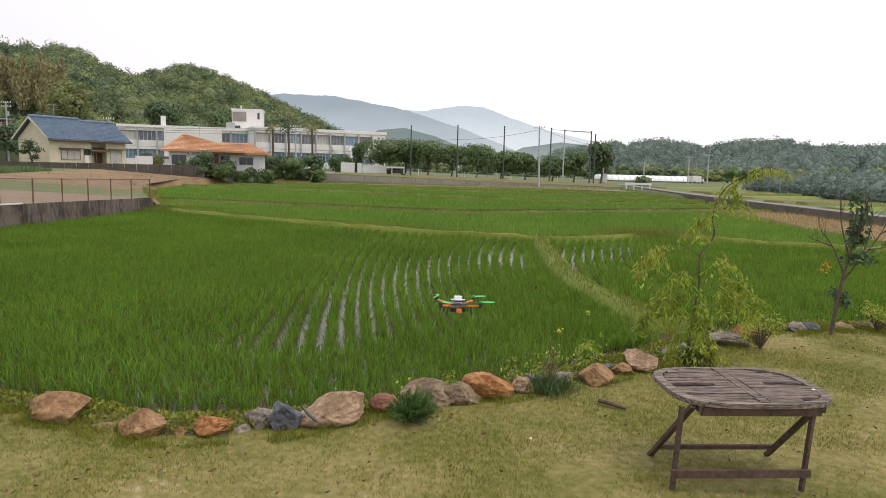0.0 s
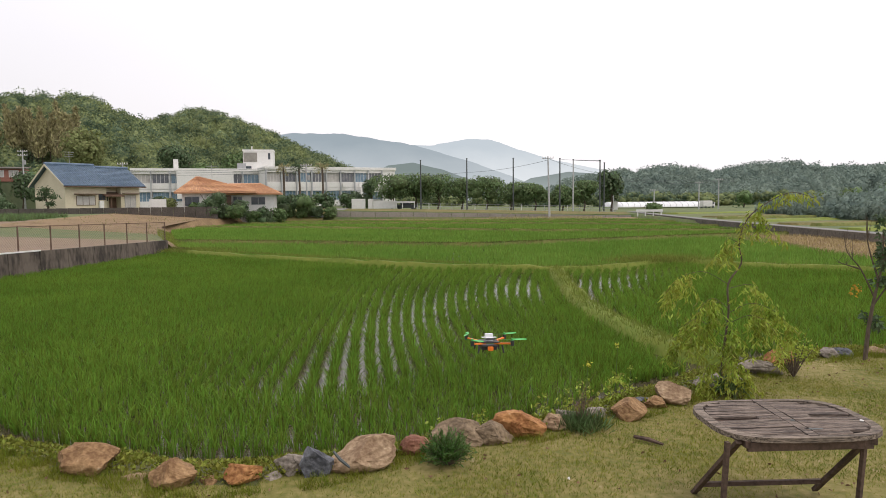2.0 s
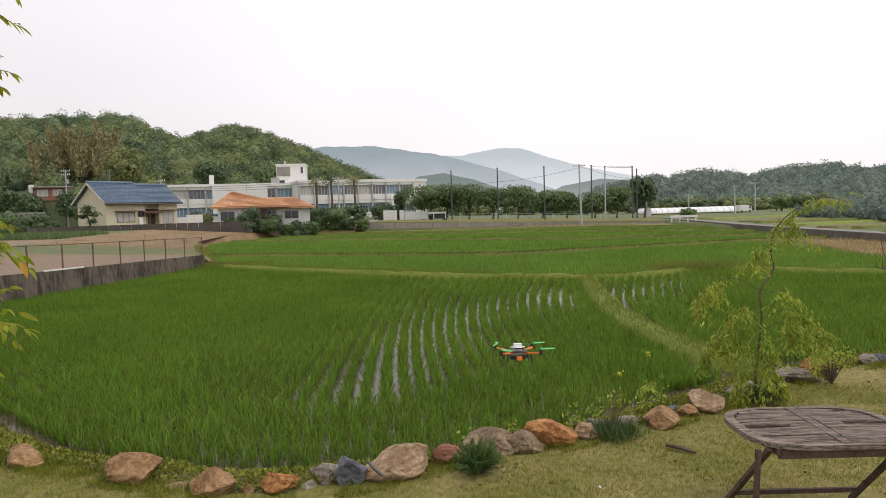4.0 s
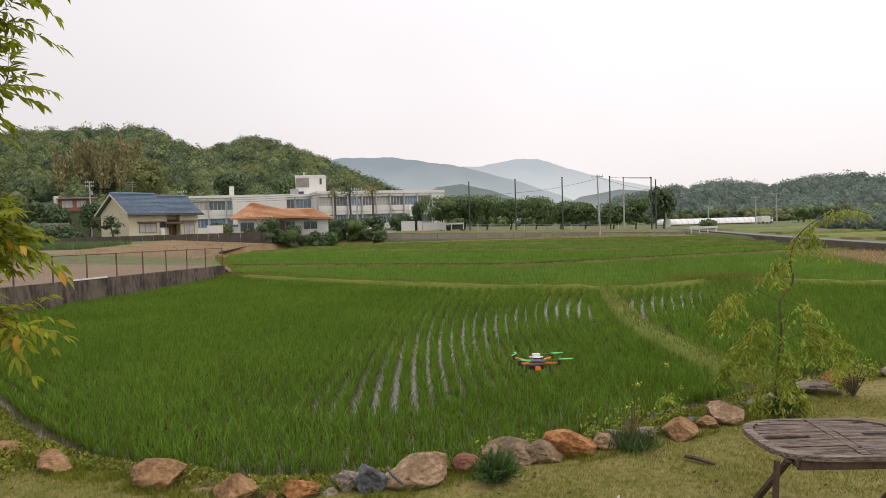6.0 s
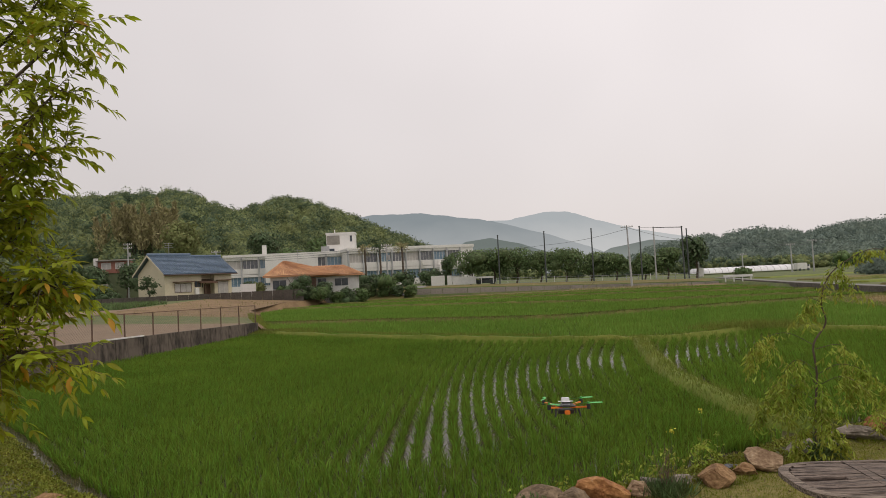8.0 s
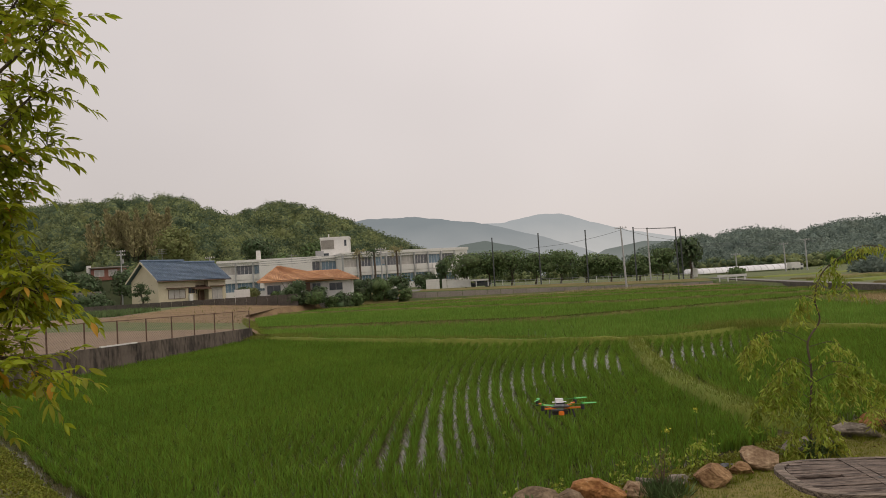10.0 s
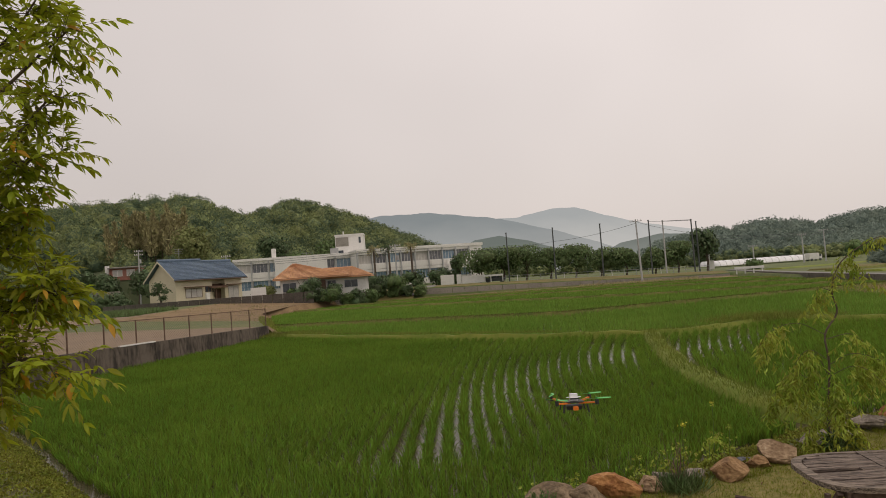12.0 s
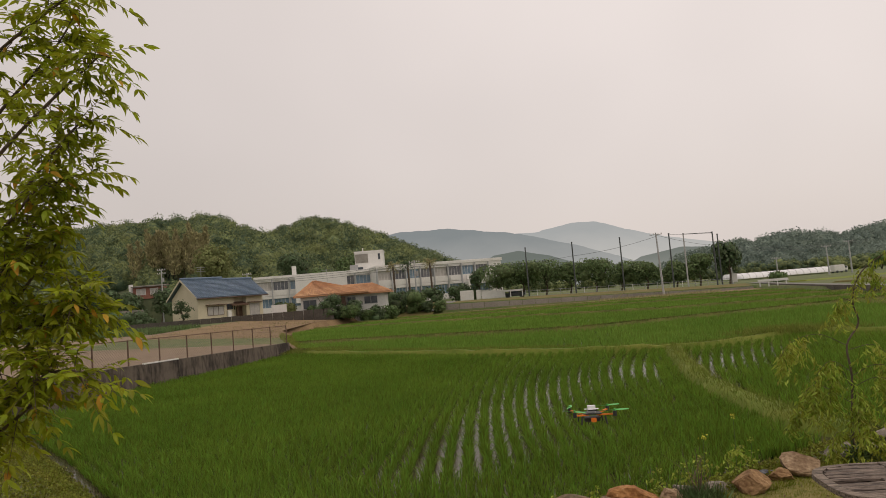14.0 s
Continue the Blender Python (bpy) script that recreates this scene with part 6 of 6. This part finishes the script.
# ---- half-bare young tree further along ----
yt = thing("young_tree", pose(5.85, 9.75, 0), "half-bare young tree with one leafy dark green stem", "tree")
part("trunk", tube([(0, 0, -0.05), (0.04, 0, 0.5), (0.1, 0, 0.9), (0.2, 0, 1.4), (0.2, 0, 1.9)], [0.032, 0.028, 0.023, 0.014, 0.005], 7), BARK, yt)
for pts in ([(0.08, 0, 0.8), (0.35, 0, 1.2), (0.62, 0.05, 1.55), (0.78, 0.05, 2.0)], [(0.1, 0, 0.95), (-0.1, 0, 1.35), (-0.3, 0, 1.6), (-0.36, 0, 1.9)], [(0.35, 0, 1.2), (0.5, 0.1, 1.7), (0.45, 0.1, 2.05)], [(0.15, 0, 1.2), (0.05, 0.1, 1.7), (0.0, 0.1, 2.15)], [(0.2, 0, 1.4), (0.3, -0.1, 1.8), (0.24, -0.1, 2.2)], [(-0.1, 0, 1.35), (-0.4, 0.1, 1.45)], [(0.62, 0.05, 1.55), (0.85, 0, 1.7)], [(0.45, 0.05, 1.3), (0.7, 0, 1.35)]):
    br = part("branch", tube(bend(pts, 4), taper(bend(pts, 4), 0.014, 0.003), 5), BARK, yt)
    for _ in range(5):
        p = along(pts, rg.uniform(0.5, 1))
        part("twig", tube([p, p + np.array([rg.normal() * 0.1, rg.normal() * 0.1, rg.uniform(0.08, 0.28)])], [0.004, 0.0015], 4), BARK, br)
npart("foliage", leaves(lumps(420, (0.2, 0, 1.62), (0.17, 0.16, 0.3), rg, 6), 0.085, 0.045, rg, droop=0.4), LEAF_DARK, yt)
npart("foliage", leaves(lumps(160, (0.3, 0, 1.22), (0.22, 0.16, 0.12), rg, 4), 0.085, 0.045, rg, droop=0.4), LEAF_DARK, yt)
npart("foliage", leaves(lumps(110, (0.12, 0, 0.62), (0.14, 0.12, 0.12), rg, 4), 0.085, 0.045, rg, droop=0.4), LEAF_DARK, yt)
npart("foliage", leaves(lumps(26, (-0.1, 0, 1.05), (0.1, 0.1, 0.1), rg, 3), 0.05, 0.035, rg), LEAF_OLD, yt, "a few orange withered leaves")

# ---- low shrubs at the stones ----
def twiggy(x, y, w, h, leaf, seed, label, n_leaf, top=0.6):
    g = np.random.default_rng(seed)
    ob = thing("shrub", pose(x, y, float(land(np.array([x]), np.array([y]))[0])), label, "shrub", "shrubs at the stones")
    bm = bmesh.new()
    tips = []
    for k in range(22):
        a, r = g.uniform(0, math.tau), g.uniform(0.15, 0.5) * w
        mid = np.array([math.cos(a) * r * 0.45, math.sin(a) * r * 0.45, h * 0.45])
        end = np.array([math.cos(a) * r, math.sin(a) * r, h * g.uniform(0.7, 1.0)])
        tube([(0, 0, 0), mid, end], [0.009, 0.006, 0.002], 4, bm)
        tips += [mid * (1 - s) + end * s for s in (0.4, 0.6, 0.8, 1.0)]
    part("stem", bm, BARK, ob)
    tips = np.array(tips)
    c = tips[g.integers(0, len(tips), n_leaf)] + g.normal(size=(n_leaf, 3)) * 0.045
    npart("foliage", leaves(c, 0.05, 0.024, g, droop=-0.2), leaf, ob)
    return ob
twiggy(4.45, 8.95, 0.75, 0.48, LEAF_YELLOW, 201, "twiggy azalea-like shrub with yellow-green tips", 420)
twiggy(6.75, 10.1, 0.75, 0.42, LEAF_YELLOW, 202, "twiggy low shrub with yellow-green tips", 420)
twiggy(7.7, 10.3, 0.8, 0.45, LEAF_MID, 203, "twiggy low shrub beside the stones", 420)
# feathery dark bush among the stones
fb = thing("bush", pose(-0.13, 5.86, 0), "small feathery dark green bush before the stones", "shrub")
bm = bmesh.new()
cc, hh = [], []
for k in range(130):
    a, r = rg.uniform(0, math.tau), rg.uniform(0.03, 0.27)
    end = np.array([math.cos(a) * r, math.sin(a) * r, rg.uniform(0.12, 0.31) * (1.15 - 1.6 * r)])
    tube([(0, 0, 0), end * [0.5, 0.5, 0.7], end], [0.004, 0.003, 0.001], 3, bm)
    for s in np.linspace(0.3, 1, 22):
        cc.append(end * [s, s, s ** 0.8]), hh.append(end / np.linalg.norm(end) + rg.normal(size=3) * 0.55)
part("stem", bm, BARK, fb)
npart("foliage", leaves(cc, 0.045, 0.01, rg, heads=np.array(hh)), mat("feathery_leaf", (0.045, 0.11, 0.02), (0.1, 0.19, 0.04), 3, 0.7, 0, island=0.35, thin=0.2), fb)
# grassy clump with a dead spray by the pale stones
gc = thing("grass_clump", pose(1.25, 6.86, 0), "clump of green grass with a dry flower stalk", "grass")
bm = bmesh.new()
for k in range(14):
    tube([(0, 0, 0), (rg.normal() * 0.06, rg.normal() * 0.06, 0.25), (rg.normal() * 0.14, rg.normal() * 0.14, rg.uniform(0.4, 0.62))], [0.004, 0.003, 0.001], 3, bm)
part("stalk", bm, RUST, gc)
n = 420
hdv = rg.normal(size=(n, 3)) * np.array([0.55, 0.55, 0.2]) + [0, 0, 1]
npart("foliage", leaves(rg.normal(size=(n, 3)) * np.array([0.1, 0.09, 0.01]), 0.2, 0.009, rg, heads=hdv), LEAF_MID, gc)
# yellow-flowered weeds on the bank
YEL = mat("yellow_petal", (0.55, 0.5, 0.04), (0.75, 0.7, 0.1), 5, 0.7, 0)
for i, (x, y, h) in enumerate([(1.45, 7.75, 0.55), (1.85, 8.0, 0.72), (1.75, 7.85, 0.3), (0.9, 7.35, 0.28), (1.2, 7.6, 0.3), (2.05, 8.15, 0.4), (0.2, 7.0, 0.22), (-0.25, 6.8, 0.2)]):
    z = float(land(np.array([x]), np.array([y]))[0])
    ob = thing("flowering_weed", pose(x, y, z), "thin weed with a small yellow flower head on the bank", "weed", "yellow weeds on the bank")
    part("stalk", tube([(0, 0, 0), (0.02, 0, h * 0.6), (0.03, 0.01, h)], [0.004, 0.003, 0.002], 4), LEAF_MID, ob)
    npart("flower", leaves(rg.normal(size=(16, 3)) * 0.016 + [0.03, 0.01, h], 0.028, 0.018, rg), YEL if i < 2 else LEAF_YELLOW, ob, kind="stuff")
    npart("foliage", leaves(rg.normal(size=(50, 3)) * np.array([0.06, 0.06, 0.05]) + [0, 0, h * 0.4], 0.06, 0.03, rg), LEAF_YELLOW, ob)
# leaning bamboo pole and straw at the far end of the paddies
bp = part("bamboo_pole", tube([(6.0, 100.6, -0.6), (7.0, 100.8, 0.2), (8.0, 101.0, 0.95)], [0.06, 0.055, 0.04], 6), BAMBOO, None)
tagged(bp, "yellow bamboo pole leaning at the paddy's end", "pole")
X, Y = rg.uniform(4, 21, 2600), rg.uniform(101.6, 104.5, 2600)
blades("dry_grass", X, Y, np.full(len(X), -0.62), 0.35, 0.07, BAMBOO, "dry straw-coloured grass below the retaining wall", 1.2)
# dead stick and a scrap on the lawn
sk = part("stick", tube([(1.72, 6.55, 0.03), (1.84, 6.45, 0.035), (1.95, 6.36, 0.02)], [0.02, 0.024, 0.014], 6), TIMBER_DARK, None)
tagged(sk, "short dark dead stick lying on the lawn", "stick")
sk = part("stick", tube([(-1.13, 5.7, 0.2), (-1.07, 5.69, 0.13), (-0.98, 5.68, 0.06)], [0.012, 0.016, 0.012], 6), DARK_STEEL, None)
tagged(sk, "black stick wedged between two stones", "stick")
sp = part("paper_scrap", solid([(0.90, 5.52, 0.02), (0.92, 5.515, 0.03), (0.925, 5.54, 0.045), (0.905, 5.545, 0.035)], [(0, 1, 2), (0, 2, 3)]), WHITE, None)
tagged(sp, "small white scrap lying in the grass", "scrap")

# ---- hovering quadcopter ----
ORANGE = mat("orange_plastic", (0.75, 0.17, 0.02), (0.85, 0.23, 0.03), 6, 0.4, 0.02)
LIME = mat("lime_plastic", (0.05, 0.36, 0.06), (0.08, 0.45, 0.1), 6, 0.4, 0.02)
SHELL = mat("white_plastic", (0.72, 0.73, 0.75), (0.8, 0.8, 0.82), 6, 0.35, 0.02)
BLACK = mat("black_plastic", (0.02, 0.02, 0.022), (0.04, 0.04, 0.042), 6, 0.45, 0.05)
dr = thing("quadcopter", pose(0.245, 5.7, 1.18, -3, 1, 8) @ Matrix.Scale(1.15, 4), "hovering quadcopter with orange arms and green propellers", "drone")
part("canopy", box(-0.055, 0.055, -0.045, 0.045, 0.003, 0.056, 0.026), SHELL, dr, "white rounded canopy", sm=False)
part("stripe", box(-0.035, 0.035, -0.0525, -0.0505, 0.018, 0.03), BLACK, dr)
part("plate", box(-0.07, 0.07, -0.07, 0.07, -0.006, 0.003, 0.002), BLACK, dr)
part("plate", box(-0.06, 0.06, -0.06, 0.06, -0.036, -0.03, 0.002), BLACK, dr)
part("battery", box(-0.06, 0.06, -0.02, 0.02, -0.065, -0.037, 0.005), BLACK, dr)
part("camera_mount", box(-0.02, 0.02, -0.09, -0.06, -0.06, -0.03, 0.004), ORANGE, dr)
for i, a in enumerate((45, 135, 225, 315)):
    c, s = math.cos(radians(a)), math.sin(radians(a))
    R_ = 0.21
    part("arm", beam((c * 0.05, s * 0.05, -0.012), (c * R_, s * R_, 0.004), 0.015, 0.011), ORANGE, dr)
    mo = part("motor", tube([(c * R_, s * R_, -0.012), (c * R_, s * R_, 0.026)], 0.014, 12), BLACK, dr)
    pr = bmesh.new()
    b0 = radians(20 + i * 55)
    for sg_ in (0, math.pi):
        d = Vector((math.cos(b0 + sg_), math.sin(b0 + sg_), 0))
        n_ = Vector((-d.y, d.x, 0))
        o = Vector((c * R_, s * R_, 0.034))
        rowsv = []
        for q, wd in ((0.008, 0.007), (0.04, 0.014), (0.08, 0.011), (0.108, 0.005)):
            rowsv.append([pr.verts.new(o + d * q + n_ * wd + Vector((0, 0, 0.003))), pr.verts.new(o + d * q - n_ * wd - Vector((0, 0, 0.003))), pr.verts.new(o + d * q - n_ * wd - Vector((0, 0, 0.0045))), pr.verts.new(o + d * q + n_ * wd + Vector((0, 0, 0.0015)))])
        for u, v in zip(rowsv, rowsv[1:]):
            for j in range(4):
                pr.faces.new((u[j], v[j], v[(j + 1) % 4], u[(j + 1) % 4]))
        pr.faces.new(rowsv[-1]), pr.faces.new(rowsv[0][::-1])
    part("propeller", pr, LIME, mo, "green propeller")
    part("hub", tube([(c * R_, s * R_, 0.026), (c * R_, s * R_, 0.042)], 0.008, 8), LIME, mo)
    part("leg", tube([(c * 0.12, s * 0.12, -0.015), (c * 0.135, s * 0.135, -0.075)], [0.008, 0.006], 6), BLACK, dr)

# ---- leafy tree close beside the camera ----
nt_ = thing("ash_tree", pose(-3.5, 2.75, 0.08), "young ash-like tree with long drooping leafy sprays", "tree")
o = Vector((-3.4, 2.75, 0))
part("trunk", tube([Vector(p) - o for p in ((-3.4, 2.75, -0.1), (-3.36, 2.75, 0.9), (-3.3, 2.72, 1.9), (-3.25, 2.7, 3.0), (-3.2, 2.7, 4.4))], [0.05, 0.045, 0.04, 0.03, 0.012], 8), BARK, nt_)
NB = [[(-3.34, 2.72, 1.3), (-2.95, 2.7, 1.62), (-2.55, 2.7, 1.9), (-2.36, 2.68, 2.25), (-2.26, 2.66, 2.5)], [(-3.3, 2.72, 1.9), (-2.8, 2.7, 2.3), (-2.48, 2.7, 2.62), (-2.3, 2.7, 2.82)],
      [(-3.28, 2.7, 2.3), (-2.8, 2.7, 2.8), (-2.45, 2.7, 3.15), (-2.28, 2.7, 3.3), (-2.18, 2.7, 3.36)], [(-3.26, 2.7, 2.7), (-2.8, 2.72, 3.2), (-2.35, 2.7, 3.52), (-2.16, 2.7, 3.64), (-2.08, 2.7, 3.7)],
      [(-3.22, 2.7, 3.3), (-2.8, 2.7, 3.75), (-2.4, 2.72, 4.0), (-2.1, 2.72, 4.15)], [(-3.3, 2.72, 1.6), (-2.8, 2.66, 1.85), (-2.45, 2.62, 2.0), (-2.25, 2.6, 2.02), (-2.18, 2.6, 1.92)],
      [(-3.28, 2.7, 2.1), (-2.85, 2.8, 2.6), (-2.5, 2.85, 3.0), (-2.3, 2.9, 3.12)], [(-3.2, 2.7, 3.0), (-2.9, 2.85, 3.5), (-2.55, 2.9, 3.85), (-2.35, 2.9, 4.1)], [(-3.3, 2.7, 2.0), (-2.75, 2.75, 2.25), (-2.42, 2.8, 2.35), (-2.24, 2.8, 2.3)], [(-3.25, 2.7, 2.5), (-2.7, 2.6, 2.75), (-2.4, 2.6, 3.0), (-2.28, 2.6, 3.0)],
      [(-3.3, 2.7, 1.7), (-2.9, 2.75, 2.0), (-2.62, 2.75, 2.2), (-2.44, 2.7, 2.42)], [(-3.32, 2.7, 1.5), (-2.9, 2.62, 1.7), (-2.62, 2.6, 1.95), (-2.42, 2.58, 2.1)], [(-3.25, 2.7, 2.2), (-2.85, 2.65, 2.45), (-2.58, 2.62, 2.65), (-2.42, 2.6, 2.7)]]
lc, lh = [], []
for pts in NB:
    sm_pts = bend([Vector(p) - o for p in pts], 5)
    br = part("branch", tube(sm_pts, taper(sm_pts, 0.013, 0.003), 6), BARK, nt_)
    for k in range(40):
        s0 = rg.uniform(0.2, 0.97)
        p = along(pts, s0) - np.array(o)
        d = rg.normal(size=3) * np.array([0.8, 0.9, 0.7]) + [0.35, 0, 0.1]
        d /= np.linalg.norm(d)
        L = rg.uniform(0.16, 0.3)
        stem = [p + d * s - np.array([0, 0, 0.9 * s * s]) for s in np.linspace(0, L, 6)]
        tube_b = tube(stem, [0.0028, 0.0022, 0.0018, 0.0015, 0.0012, 0.0008], 4)
        part("twig", tube_b, BARK, br)
        side_v = np.cross(d, [0, 0, 1.0])
        side_v /= np.linalg.norm(side_v) + 1e-9
        for j, q in enumerate(np.linspace(0.18, 1, 6)):
            c = p + d * L * q - np.array([0, 0, 0.9 * (L * q) ** 2])
            for sg_ in (1, -1):
                lc.append(c), lh.append(d * 0.55 + side_v * sg_ * 0.8 + rg.normal(size=3) * 0.22 - [0, 0, 0.25])
        lc.append(p + d * L - np.array([0, 0, 0.9 * L * L])), lh.append(d - [0, 0, 0.5])
lc, lh = np.array(lc), np.array(lh)


def fine_leaves(c, h, length, width):
    """Pointed leaves with a bent midrib, eight faces each."""
    n = len(c)
    h = h / np.linalg.norm(h, axis=1, keepdims=True)
    s = np.cross(h, [0, 0, 1.0] + rg.normal(size=(n, 3)) * 0.35)
    s /= np.linalg.norm(s, axis=1, keepdims=True) + 1e-9
    u = np.cross(s, h)
    L, Wd = (length * rg.uniform(0.7, 1.2, n))[:, None], (width * rg.uniform(0.8, 1.2, n))[:, None]
    v = []
    for q, w in ((0, 0.05), (0.25, 0.8), (0.5, 1.0), (0.78, 0.55), (1.0, 0.0)):
        m = c + h * L * q - u * L * 0.28 * q * q
        v += [m - s * Wd / 2 * w + u * Wd * 0.16 * w, m, m + s * Wd / 2 * w + u * Wd * 0.16 * w]
    v = np.stack(v, 1).reshape(-1, 3)
    b = np.arange(n)[:, None] * 15
    f = np.concatenate([b + [k * 3 + j, k * 3 + j + 1, k * 3 + j + 4, k * 3 + j + 3] for k in range(4) for j in range(2)])
    return v, f


old = rg.random(len(lc)) < 0.01
npart("foliage", fine_leaves(lc[~old], lh[~old], 0.078, 0.024), LEAF_NEAR, nt_)
npart("foliage", fine_leaves(lc[old], lh[old] - [0, 0, 0.6], 0.085, 0.03), LEAF_OLD, nt_, "a few orange autumn-coloured leaves")
